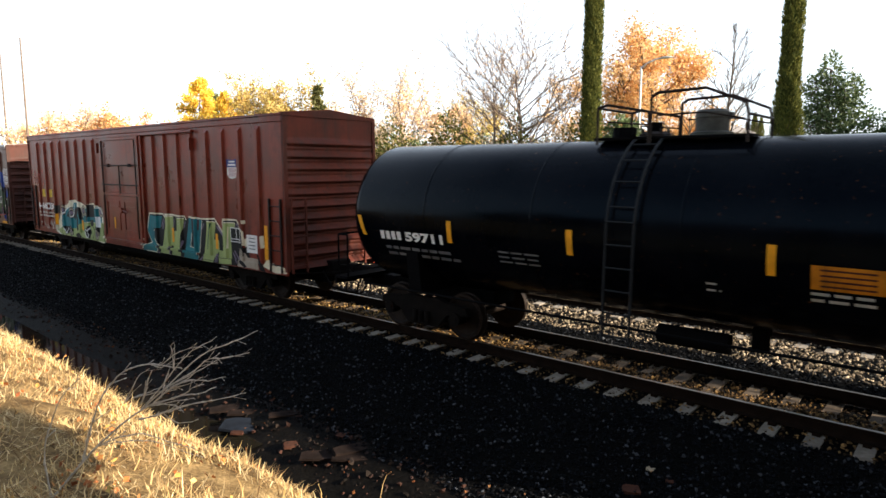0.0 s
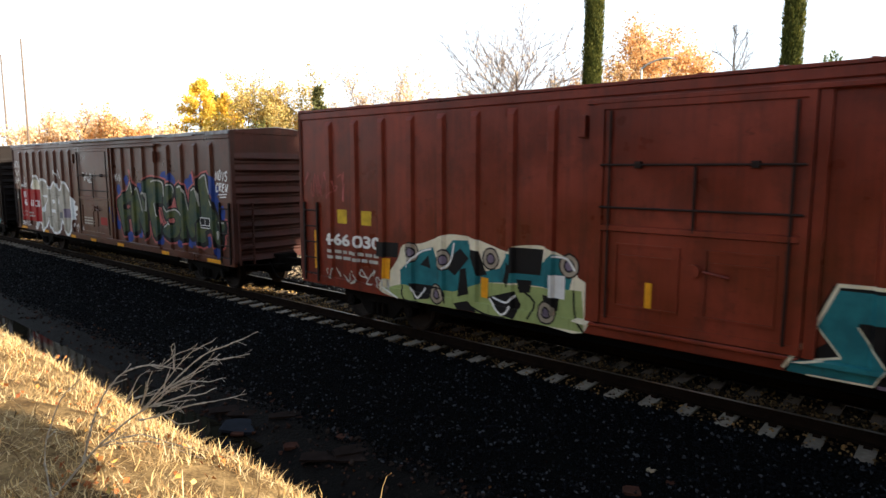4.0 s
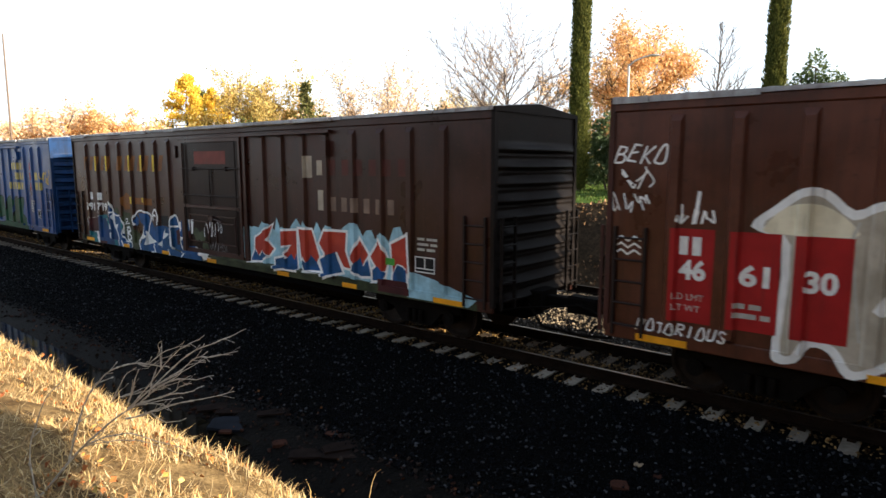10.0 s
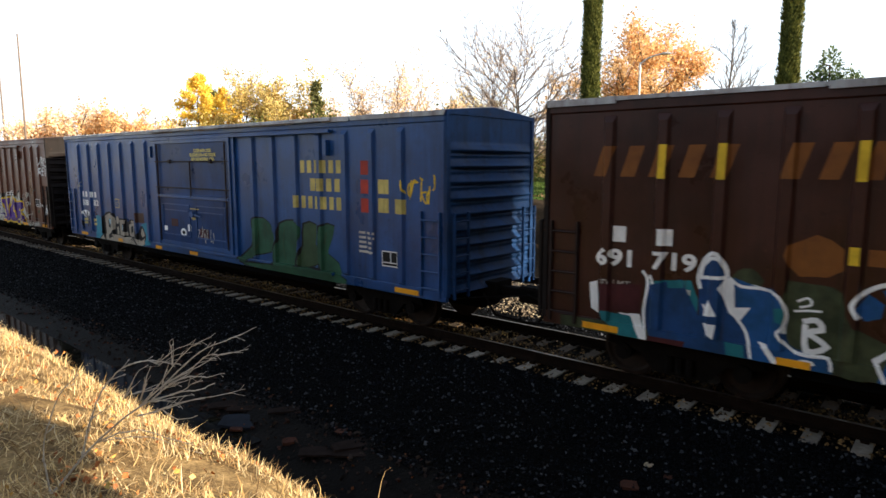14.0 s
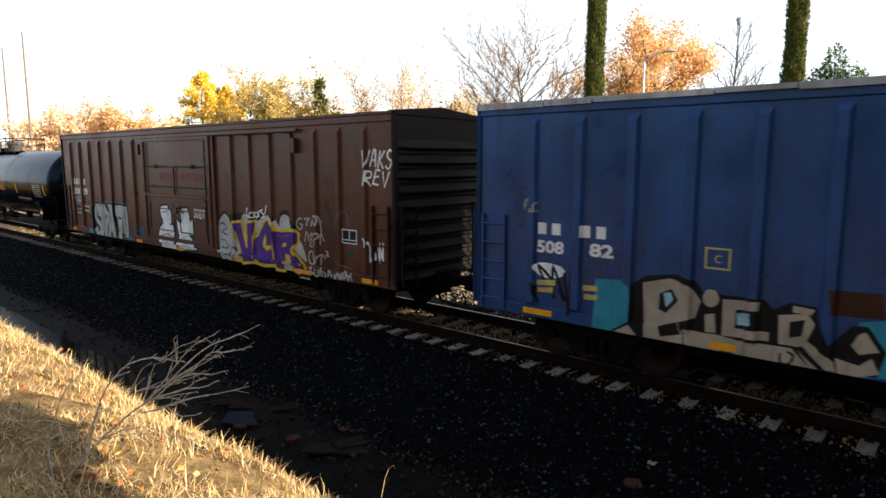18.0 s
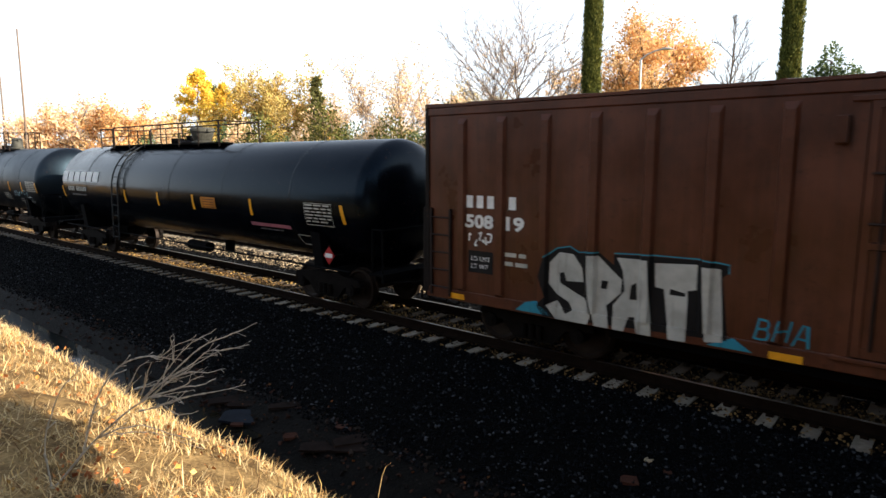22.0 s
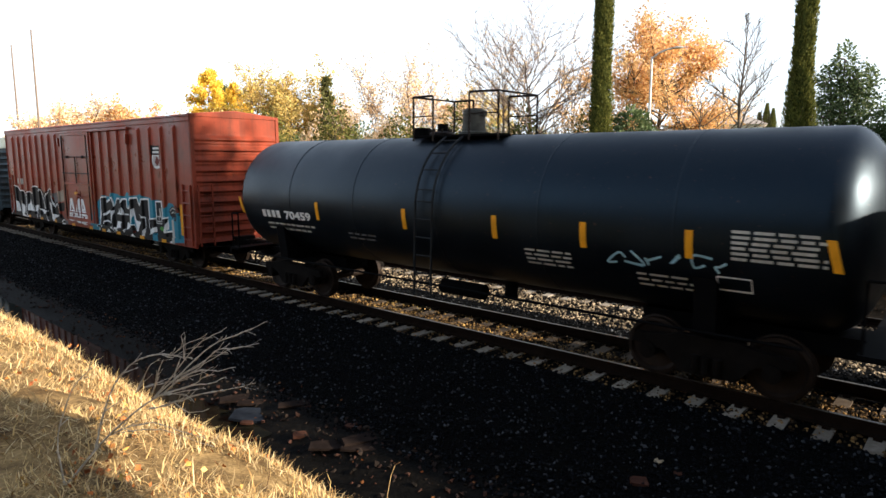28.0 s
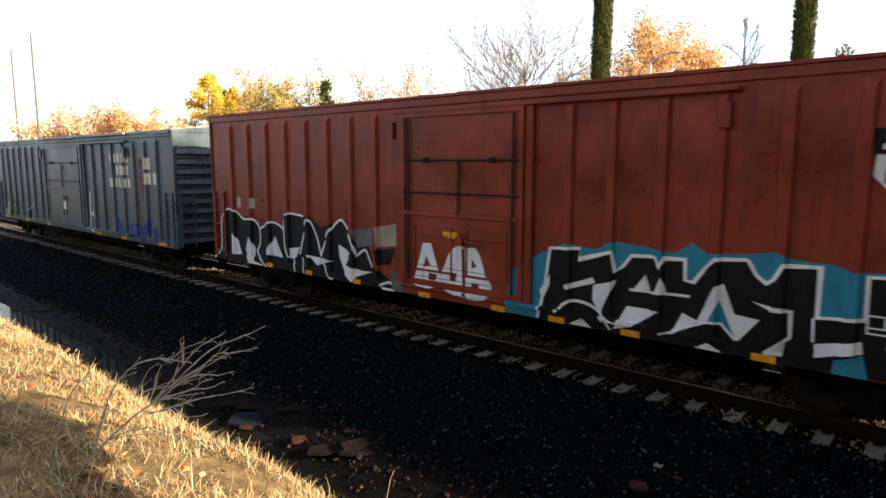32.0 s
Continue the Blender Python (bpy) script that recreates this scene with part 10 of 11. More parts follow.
patch(C5, "graffiti_letter", [[(-4.49, 1.91), (-3.88, 1.95), (-3.88, 1.59), (-4, 1.56), (-3.99, 0.82), (-4.24, 0.81), (-4.34, 1.54), (-4.47, 1.56)]], P["silver"], 0.0046, _b)
patch(C5, "graffiti_letter", [[(-3.81, 1.93), (-3.57, 1.92), (-3.49, 0.91), (-3.73, 0.87)]], P["silver"], 0.0046, _b)
patch(C5, "graffiti_shape", [[(-5.32, 1.55), (-5.21, 1.55), (-5.23, 1.42), (-5.33, 1.42)]], P["black"], 0.0056, _b)
patch(C5, "graffiti_shape", [[(-4.84, 1.53), (-4.76, 1.58), (-4.74, 1.32), (-4.86, 1.31)]], P["black"], 0.0056, _b)
patch(C5, "graffiti_shape", [[(-4.25, 1.56), (-4.03, 1.52), (-4.03, 1.47), (-4.26, 1.47)]], P["black"], 0.0056, _b)
patch(C5, "graffiti_line", ribbon([(-6.36, 1.81), (-6.12, 1.98), (-5.89, 2.03), (-5.72, 1.95), (-5.38, 1.98)], 0.02), P["cyan"], 0.0050, _b)
patch(C5, "graffiti_line", ribbon([(-5.13, 1.99), (-4.61, 2.02), (-3.84, 2.03), (-3.46, 1.99), (-3.46, 1.86)], 0.02), P["cyan"], 0.0050, _b)
patch(C5, "graffiti_shape", [[(-6.9, 0.84), (-6.2, 0.84), (-6.5, 1.05), (-6.7, 1.0)], [(-3.7, 0.84), (-3.1, 0.84), (-3.35, 1.0)]], P["cyan"], 0.003)
hand(C5, "BHA", -3.1, 1.02, 0.7, 0.32, P["cyan"], 0.03)
_f = [(-1.02, 1.91), (-0.95, 2.06), (-0.57, 2.11), (-0.52, 1.98), (-0.37, 1.95), (-0.34, 1.61), (-0.5, 1.54), (-0.27, 1.52), (-0.21, 1.28), (-0.28, 1.14), (-0.2, 0.81), (-0.86, 0.81), (-1.13, 0.81), (-1.21, 1.22), (-1.07, 1.42), (-0.88, 1.54), (-0.88, 1.67), (-0.98, 1.75)]
_b = patch(C5, "graffiti_outline", [grown(_f, 0.07)], P["black"], 0.003, label="stacked silver figure outlined in black")
patch(C5, "graffiti_letter", [_f], P["white"], 0.005, _b)
for i in range(11):  # short thin grey lines across the figure
    _r = random.Random(1037 + i)
    _x, _z = -1.09 + 0.4545 * _r.random(), 0.86 + 0.055 * i
    patch(C5, "graffiti_line", ribbon([(_x, _z), (_x + 0.16, _z + 0.01), (_x + 0.16 + 0.2 * _r.random(), _z)], 0.014), P["grey"], 0.0063, _b)
_f = [(0.23, 1.97), (0.31, 2.04), (0.63, 2.07), (0.72, 1.9), (0.75, 1.67), (0.9, 1.76), (0.92, 1.32), (0.64, 1.32), (0.87, 1.16), (0.99, 0.9), (-0.1, 0.81), (-0.09, 0.99), (0.1, 1.24), (0.02, 1.44), (-0.01, 1.72), (0.12, 1.62), (0.27, 1.64)]
_b = patch(C5, "graffiti_outline", [grown(_f, 0.07)], P["black"], 0.003, label="stacked silver figure outlined in black")
patch(C5, "graffiti_letter", [_f], P["white"], 0.005, _b)
for i in range(11):  # short thin grey lines across the figure
    _r = random.Random(1175 + i)
    _x, _z = 0.02 + 0.4905 * _r.random(), 0.86 + 0.055 * i
    patch(C5, "graffiti_line", ribbon([(_x, _z), (_x + 0.16, _z + 0.01), (_x + 0.16 + 0.2 * _r.random(), _z)], 0.014), P["grey"], 0.0063, _b)
patch(C5, "graffiti_line", ribbon([(0.35, 1.94), (0.37, 1.82), (0.27, 1.66)], 0.022), P["black"], 0.0065, _b)
patch(C5, "graffiti_line", ribbon([(-0.97, 1.88), (-0.55, 1.92), (-0.51, 1.79)], 0.022), P["black"], 0.0065)
patch(C5, "graffiti_line", ribbon([(-1.18, 1.14), (-0.6, 1.25), (-0.28, 1.17)], 0.022), P["black"], 0.0065)
hand(C5, "SUOT", 0.98, 1.82, 0.66, 0.26, P["white"], 0.035)
bars(C5, [3, 1], -8.0, 2.55, 1.15, 0.22, M_WHITE, thin=0.62)
word(C5, "508", -8.0, 2.2, 0.58, 0.22, M_WHITE, bold=0.012)
word(C5, "19", -7.12, 2.2, 0.34, 0.22, M_WHITE, bold=0.012)
_b = patch(C5, "stencil_panel", [box_loop(-7.95, -7.4, 1.38, 1.78)], P["black"], 0.006, label="black stencil panel")
word(C5, "LD LMT", -7.88, 1.60, 0.42, 0.08, M_WHITE, 0.008, parent=_b)
word(C5, "LT WT", -7.88, 1.46, 0.38, 0.08, M_WHITE, 0.008, parent=_b)
scribble(C5, -7.95, 1.86, 0.5, 0.26, P["white"], 66, 5, 0.03)
lines(C5, -7.15, 1.74, 0.5, 2, P["silver"], 0.16, 0.07, 12)
bars(C5, [4, 5], -0.9, 2.85, 2.6, 0.22, P["faded_red"], 0.003, label="faded red stencil")

# --- faded red box car
_b = patch(C9, "graffiti_ground", [[(1.04, 0.81), (1.25, 1.6), (1.71, 1.9), (2.21, 2.12), (2.75, 2.07), (3.03, 2.22), (3.49, 2.19), (4.01, 2.13), (4.23, 2.3), (4.45, 2.17), (5.01, 2.21), (5.32, 2.27), (5.51, 2.19), (5.94, 2.17), (6.2, 2.1), (6.56, 2.13), (6.84, 2), (6.99, 1.86), (7.21, 2.07), (7.5, 2.04), (7.66, 1.83), (7.9, 1.78), (8.06, 1.48), (8.23, 0.92), (7.43, 0.84), (5.64, 0.81), (3.52, 0.81)]], P["cyan"], 0.003, label="teal ground of a graffiti piece")
patch(C9, "graffiti_shape", [[(1.72, 0.81), (1.84, 1.4), (1.93, 2.02), (2.49, 2.06), (2.45, 1.88), (3.04, 2.06), (3.09, 1.75), (3.22, 1.86), (3.35, 2.03), (3.73, 2.05), (3.79, 1.91), (3.85, 2.04), (4.15, 2.05), (4.16, 1.75), (4.28, 1.74), (4.44, 1.97), (4.57, 2.1), (4.98, 2.13), (5.09, 1.94), (5.22, 1.84), (5.32, 1.92), (5.41, 2.1), (5.83, 2.12), (5.83, 1.48), (6.34, 1.53), (6.33, 2.06), (6.74, 2.08), (6.75, 1.54), (7.15, 1.61), (7.08, 1.42), (6.87, 1.13), (7.35, 1.2), (7.39, 0.84), (5.64, 0.81), (4, 0.81), (1.72, 0.81)]], P["black"], 0.00400, _b)
patch(C9, "graffiti_shape", [[(2.23, 1.44), (2.71, 1.62), (2.77, 1.54), (2.26, 1.37)]], P["white"], 0.00500, _b)
patch(C9, "graffiti_shape", [[(2.73, 1.5), (3.12, 1.62), (2.94, 1.2), (2.85, 1.06), (2.72, 1.26)]], P["white"], 0.00504, _b)
patch(C9, "graffiti_shape", [[(1.73, 1.27), (1.93, 1.58), (1.93, 1.41), (1.81, 1.15)]], P["white"], 0.00508, _b)
patch(C9, "graffiti_shape", [[(2.33, 0.81), (2.55, 0.94), (2.73, 0.81)]], P["white"], 0.00512, _b)
patch(C9, "graffiti_shape", [[(3.4, 1.53), (3.58, 1.77), (3.66, 1.54)]], P["white"], 0.00516, _b)
patch(C9, "graffiti_shape", [[(3.74, 1.54), (3.82, 1.76), (3.9, 1.54)]], P["white"], 0.00520, _b)
patch(C9, "graffiti_shape", [[(3.3, 1.25), (3.82, 1.25), (3.39, 0.94), (3.1, 0.86)]], P["white"], 0.00524, _b)
patch(C9, "graffiti_shape", [[(3.99, 0.93), (4.15, 1.28), (4.37, 1.19), (4.2, 1.06)]], P["white"], 0.00528, _b)
patch(C9, "graffiti_shape", [[(4.34, 1.16), (4.58, 1.72), (4.69, 1.77), (4.85, 1.37), (5.17, 1.34), (4.91, 1), (4.64, 1.21)]], P["white"], 0.00532, _b)
patch(C9, "graffiti_shape", [[(4.35, 0.81), (4.52, 0.91), (4.72, 0.81)]], P["white"], 0.00536, _b)
patch(C9, "graffiti_shape", [[(5.82, 1.14), (6.32, 1.26), (6.34, 1.11), (5.83, 0.97)]], P["white"], 0.00540, _b)
patch(C9, "graffiti_shape", [[(6.85, 1.1), (7.06, 1.45), (7.16, 1.53), (7.16, 1.25)]], P["white"], 0.00544, _b)
patch(C9, "graffiti_shape", [[(5.06, 1.58), (5.29, 1.48), (5.49, 1.54), (5.23, 1.55)]], P["white"], 0.00548, _b)
patch(C9, "graffiti_shape", [[(5.23, 0.89), (5.49, 1.11), (5.47, 0.91)]], P["white"], 0.00552, _b)
patch(C9, "graffiti_shape", [[(7.17, 0.85), (7.5, 0.95), (7.53, 0.81)]], P["white"], 0.00556, _b)
patch(C9, "graffiti_shape", [[(4.5, 1.2), (4.65, 1.53), (4.86, 1.06), (4.66, 1.19)]], P["cyan"], 0.00580, _b)
patch(C9, "graffiti_shape", [[(6.05, 0.98), (6.34, 1.09), (6.42, 0.81), (6.03, 0.81)]], P["cyan"], 0.00580, _b)
patch(C9, "graffiti_shape", [[(6.56, 1.86), (6.65, 1.87), (6.67, 1.54), (6.61, 1.41), (6.57, 1.56)]], P["silver"], 0.00580, _b)
patch(C9, "graffiti_shape", [[(7.34, 1.54), (7.47, 1.57), (7.53, 0.81), (7.36, 0.81)]], P["silver"], 0.00590, _b)
patch(C9, "graffiti_outline", ribbon([(1.72, 0.81), (1.84, 1.4), (1.93, 2.02), (2.49, 2.06), (2.45, 1.88), (3.04, 2.06), (3.09, 1.75), (3.22, 1.86), (3.35, 2.03), (3.73, 2.05), (3.79, 1.91), (3.85, 2.04), (4.15, 2.05), (4.16, 1.75), (4.28, 1.74), (4.44, 1.97), (4.57, 2.1), (4.98, 2.13)], 0.05), P["white"], 0.00640, _b)
patch(C9, "graffiti_outline", ribbon([(4.98, 2.13), (5.09, 1.94), (5.22, 1.84), (5.32, 1.92), (5.41, 2.1), (5.83, 2.12), (5.83, 1.48), (6.34, 1.53), (6.33, 2.06), (6.74, 2.08), (6.75, 1.54), (7.15, 1.61), (7.08, 1.42), (6.87, 1.13), (7.35, 1.2)], 0.05), P["white"], 0.00660, _b)
patch(C9, "graffiti_line", ribbon(curve([(2.08, 0.98), (2.33, 1.19), (2.69, 1.17), (2.96, 1.01), (3.21, 0.92)], 3), 0.05), P["white"], 0.00680, _b)
patch(C9, "graffiti_line", ribbon([(3.33, 1.51), (4.24, 1.53)], 0.04), P["white"], 0.00690, _b)
patch(C9, "graffiti_line", ribbon([(5.29, 1.5), (5.53, 1.51), (5.54, 1.17), (5.25, 0.91)], 0.04), P["white"], 0.00690, _b)
patch(C9, "graffiti_line", ribbon([(3.81, 0.9), (4.05, 1), (4.51, 1.21), (4.68, 1.21), (4.88, 1.01)], 0.035), P["white"], 0.00700, _b)
patch(C9, "graffiti_line", ribbon([(3.09, 1.62), (2.85, 1.06), (3.05, 0.84)], 0.03), P["white"], 0.00700, _b)
patch(C9, "graffiti_line", ribbon([(5.79, 1.47), (5.8, 1.16)], 0.03), P["white"], 0.00700, _b)
patch(C9, "graffiti_line", ribbon([(6.74, 2.07), (6.79, 1.56)], 0.04), P["white"], 0.00710, _b)
patch(C9, "graffiti_shape", [swell([(7.23, 1.82), (7.43, 1.96), (7.65, 1.89), (7.67, 1.71), (7.49, 1.63), (7.29, 1.68)])], P["black"], 0.0050)
patch(C9, "graffiti_line", ribbon([(7.28, 1.82), (7.47, 1.92), (7.63, 1.86)], 0.035), P["silver"], 0.0062)
patch(C9, "graffiti_line", ribbon([(7.36, 1.75), (7.51, 1.8), (7.6, 1.77)], 0.035), P["silver"], 0.0062)
_b = patch(C9, "graffiti_ground", [[(-9, 0.81), (-8.6, 1.06), (-8.39, 2.04), (-7.96, 2.25), (-7.54, 2), (-7.05, 2.03), (-6.7, 1.79), (-6.34, 1.92), (-5.91, 1.99), (-5.59, 1.83), (-5.54, 2.22), (-4.8, 2.21), (-4.52, 2.14), (-4.15, 1.96), (-3.82, 2.01), (-3.46, 2.2), (-3.16, 2.02), (-2.88, 1.58), (-2.55, 1.7), (-2.35, 1.26), (-2.01, 1.06), (-1.71, 0.86), (-1.64, 0.81), (-3.72, 0.81), (-5.69, 0.81), (-8.35, 0.81)]], P["black"], 0.003, label="black graffiti letters edged in white")
patch(C9, "graffiti_line", ribbon(curve([(-8.87, 0.81), (-8.54, 1.07), (-8.46, 1.91), (-8.14, 2.18), (-7.69, 2.12), (-7.38, 1.95), (-6.95, 1.97), (-6.65, 1.79), (-6.63, 1.38), (-6.77, 1.15), (-6.56, 0.92), (-6.37, 0.81)], 3), 0.05), P["white"], 0.0046, _b)
patch(C9, "graffiti_line", ribbon(curve([(-6.6, 1.75), (-6.14, 1.94), (-5.8, 1.9), (-5.55, 1.73), (-5.46, 1.34), (-5.35, 1.13)], 3), 0.05), P["white"], 0.0046, _b)
patch(C9, "graffiti_line", ribbon(curve([(-5.57, 1.33), (-5.53, 2.14), (-4.8, 2.17)], 3), 0.05), P["white"], 0.0046, _b)
patch(C9, "graffiti_line", ribbon(curve([(-4.96, 1.25), (-4.7, 1.95), (-4.55, 2.08), (-4.29, 1.71), (-4.14, 1.27)], 3), 0.05), P["white"], 0.0046, _b)
patch(C9, "graffiti_line", ribbon(curve([(-4.14, 1.33), (-3.87, 1.81), (-3.5, 2.14), (-3.31, 2.1), (-3.09, 1.81), (-2.92, 1.39)], 3), 0.05), P["white"], 0.0046, _b)
patch(C9, "graffiti_line", ribbon(curve([(-5.21, 1.15), (-5.15, 0.81)], 3), 0.05), P["white"], 0.0046, _b)
patch(C9, "graffiti_line", ribbon(curve([(-4.85, 1.18), (-4.81, 0.81)], 3), 0.05), P["white"], 0.0046, _b)
patch(C9, "graffiti_line", ribbon(curve([(-4.63, 1.25), (-4.1, 1.14), (-3.89, 0.84), (-3.72, 0.81)], 3), 0.05), P["white"], 0.0046, _b)
patch(C9, "graffiti_line", ribbon(curve([(-2.88, 1.43), (-2.64, 1.57), (-2.52, 1.39), (-2.42, 1.21)], 3), 0.05), P["white"], 0.0046, _b)
patch(C9, "graffiti_line", ribbon(curve([(-2.18, 0.86), (-1.87, 0.96), (-1.71, 0.84), (-1.84, 0.81), (-2.11, 0.81)], 3), 0.05), P["white"], 0.0046, _b)
patch(C9, "graffiti_shape", [[(-7.88, 1.55), (-7.65, 1.33), (-7.51, 1.01), (-7.9, 0.97)]], P["white"], 0.0056, _b)
patch(C9, "graffiti_shape", [[(-7.14, 1.58), (-6.85, 1.22), (-6.92, 0.89), (-6.42, 0.81), (-7.2, 0.81), (-7.33, 1.18)]], P["white"], 0.0056, _b)
patch(C9, "graffiti_shape", [[(-5.96, 1.61), (-6.39, 1.12), (-5.66, 1.1)]], P["white"], 0.0056, _b)
patch(C9, "graffiti_shape", [[(-4.61, 1.26), (-3.69, 1.22), (-4.32, 1.05)]], P["white"], 0.0056, _b)
patch(C9, "graffiti_shape", [[(-3.52, 1.61), (-3.07, 1.46), (-3.3, 1.16), (-2.74, 1.1), (-2.42, 1.11), (-2.9, 0.96), (-3.09, 0.81), (-3.27, 0.91), (-3.49, 1.33)]], P["white"], 0.0056, _b)
patch(C9, "graffiti_shape", [[(-5.34, 1.36), (-4.95, 1.42), (-5.1, 1.16), (-5.33, 1.11)]], P["white"], 0.0056, _b)
patch(C9, "graffiti_shape", [[(-3.05, 1.98), (-2.36, 2.05), (-2.41, 1.67), (-2.88, 1.6)]], P["grey"], 0.0056, _b)
patch(C9, "graffiti_shape", [[(-2.29, 2.08), (-1.69, 2.19), (-1.69, 1.73), (-2.23, 1.66)]], P["tan"], 0.0056, _b)
patch(C9, "graffiti_shape", [[(-1.66, 1.97), (-1.34, 1.94), (-1.28, 1.38), (-1.45, 1.02), (-1.7, 1.33)]], P["sea_green"], 0.0056, _b)
patch(C9, "graffiti_shape", [[(-2.34, 1.6), (-1.7, 1.68), (-1.87, 1.32), (-2.24, 1.28)]], P["black"], 0.0056, _b)
patch(C9, "graffiti_shape", [[(-1.87, 1.2), (-1.51, 1.19), (-1.45, 0.81), (-1.78, 0.81)]], P["grey"], 0.0056, _b)
_b = patch(C9, "graffiti_letter", [[(-0.88, 1.87), (-0.67, 1.89), (-0.5, 1.44), (-0.35, 1.09), (-0.76, 0.99), (-1.16, 1.03), (-0.99, 1.52)]], P["white"], 0.0040, label="white bubble graffiti letters")
patch(C9, "graffiti_letter", [swell([(-0.19, 1.76), (0.02, 1.9), (0.19, 1.86), (0.43, 1.88), (0.59, 1.58), (0.64, 1.4), (0.78, 1.25), (0.72, 1.03), (0.49, 0.91), (0.09, 0.92), (-0.33, 1.03), (-0.5, 1.14), (-0.33, 1.48)])], P["white"], 0.0042, _b)
patch(C9, "graffiti_shape", [[(-0.79, 1.63), (-0.67, 1.45), (-0.88, 1.4)]], P["faded_red"], 0.0056, _b)
patch(C9, "graffiti_shape", [[(0.09, 1.85), (0.17, 1.85), (0.2, 0.93), (0.12, 0.91)]], P["faded_red"], 0.0056, _b)
patch(C9, "graffiti_shape", [[(-0.19, 1.37), (-0.02, 1.37), (-0.05, 1.21), (-0.19, 1.22)]], P["faded_red"], 0.0056, _b)
patch(C9, "graffiti_shape", [[(0.33, 1.24), (0.51, 1.24), (0.49, 1.11), (0.33, 1.11)]], P["faded_red"], 0.0056, _b)
patch(C9, "graffiti_shape", [[(0.33, 1.68), (0.46, 1.55), (0.33, 1.51)]], P["faded_red"], 0.0056, _b)
patch(C9, "graffiti_shape", [[(-0.73, 1.31), (-0.5, 1.29), (-0.56, 1.17), (-0.73, 1.17)]], P["faded_red"], 0.0056, _b)
patch(C9, "graffiti_line", ribbon([(-1.1, 1.45), (-0.33, 1.44), (0.72, 1.43)], 0.014), P["grey"], 0.0052, _b)
patch(C9, "graffiti_line", ribbon([(-1.1, 1.33), (-0.33, 1.33), (0.72, 1.33)], 0.014), P["grey"], 0.0052, _b)
patch(C9, "graffiti_line", ribbon([(-1.1, 1.22), (-0.33, 1.22), (0.72, 1.23)], 0.014), P["grey"], 0.0052, _b)
patch(C9, "graffiti_line", ribbon([(-0.33, 1.14), (0.72, 1.15)], 0.014), P["grey"], 0.0052, _b)
patch(C9, "graffiti_line", ribbon([(-0.33, 1.03), (0.72, 1.04)], 0.014), P["grey"], 0.0052, _b)
patch(C9, "reflector", [box_loop(-0.35, 0.0, 2.02, 2.14)], M_YELLOW, 0.02)
patch(C9, "sticker", [blob(6.72, 1.23, 0.15, 0.07, 10, 3)], P["kelly"], 0.0195, label="bright green sticker")
shield(C9, 6.28, 6.92, 3.08, 3.82, P["black"], P["faded_red"])
patch(C9, "graffiti_shape", [blob(6.62, 3.32, 0.15, 0.13, 11, 7, 0.3)], P["faded_red"], 0.0105, label="rust blotch on the emblem")
patch(C9, "reflector", [box_loop(7.95, 8.1, 1.12, 2.05)], M_YELLOW, 0.0165)
info_box(C9, 6.35, 6.72, 1.37, 1.61)
bars(C9, [1, 1], -7.65, 2.25, 1.0, 0.26, P["silver"], thin=0.5)
for _k, (_x, _u, _z, _w) in enumerate(((4.55, 5.4, 2.25, 3.5), (3.0, 3.4, 2.4, 3.0), (6.3, 7.0, 2.65, 3.1), (7.6, 8.5, 2.2, 3.0))):
    patch(C9, "touched_up_patch", [box_loop(_x, _u, _z, _w)], M_RUSTY, 0.0016 + 0.0001 * _k, label="brown touched-up paint smudge")
scribble(C9, 7.4, 1.5, 0.7, 0.5, P["black"], 76, 8, 0.04)

# --- faded slate box car
bars(C10, [6], 4.55, 3.42, 1.5, 0.30, P["cream"], thin=0.62, label="faded cream lettering")
bars(C10, [4], 4.95, 3.0, 1.05, 0.30, P["cream"], thin=0.62)
bars(C10, [7], 4.35, 2.58, 1.75, 0.30, P["cream"], thin=0.62)
for x, z in ((7.2, 3.2), (7.2, 2.72), (7.72, 2.72)):
    patch(C10, "colour_square", [box_loop(x, x + 0.36, z, z + 0.36)], P["cream"], 0.005, label="faded cream square")
patch(C10, "colour_square", [box_loop(6.72, 7.0, z, z + 0.34) for z in (3.2, 2.78, 2.4)], P["faded_red"], 0.005)
patch(C10, "graffiti_tag", ribbon([(2.45, 2.35), (2.4, 1.5), (2.3, 0.95), (2.7, 0.9), (2.85, 1.3), (2.6, 1.6), (2.42, 1.5)], 0.09), P["white"], 0.006, label="white looped spray tag")
splinters(C10, -8.4, -4.0, 0.86, 1.7, [P["silver"], P["sea_green"], P["grey"]], 82, 30)
splinters(C10, 4.0, 8.0, 0.86, 1.6, [P["blue"], P["grey"], P["blue"]], 83, 24)
patch(C10, "graffiti_tag", [box_loop(-0.2, 0.2, 1.6, 1.95)], P["white"], 0.006)

# --- tank cars
bars(C0, [4], -6.02, 1.96, 0.62, 0.17, M_WHITE, thin=0.7)
word(C0, "59711", -5.32, 1.96, 0.95, 0.17, M_WHITE, bold=0.01)
lines(C0, -5.95, 1.76, 1.9, 2, P["grey"], 0.13, 0.06, 91)
lines(C0, -3.1, 1.92, 0.9, 3, P["grey"], 0.09, 0.03, 92)
_b = patch(C0, "warning_sign", [box_loop(1.75, 2.55, 1.88, 2.20)], P["sign_orange"], 0.004, label="orange warning sign")
patch(C0, "small_print", [box_loop(1.85, 2.45, 2.13 - 0.07 * i, 2.155 - 0.07 * i) for i in range(4)], P["maroon"], 0.006, _b)
lines(C0, 1.75, 1.8, 0.75, 2, P["silver"], 0.09, 0.04, 93)
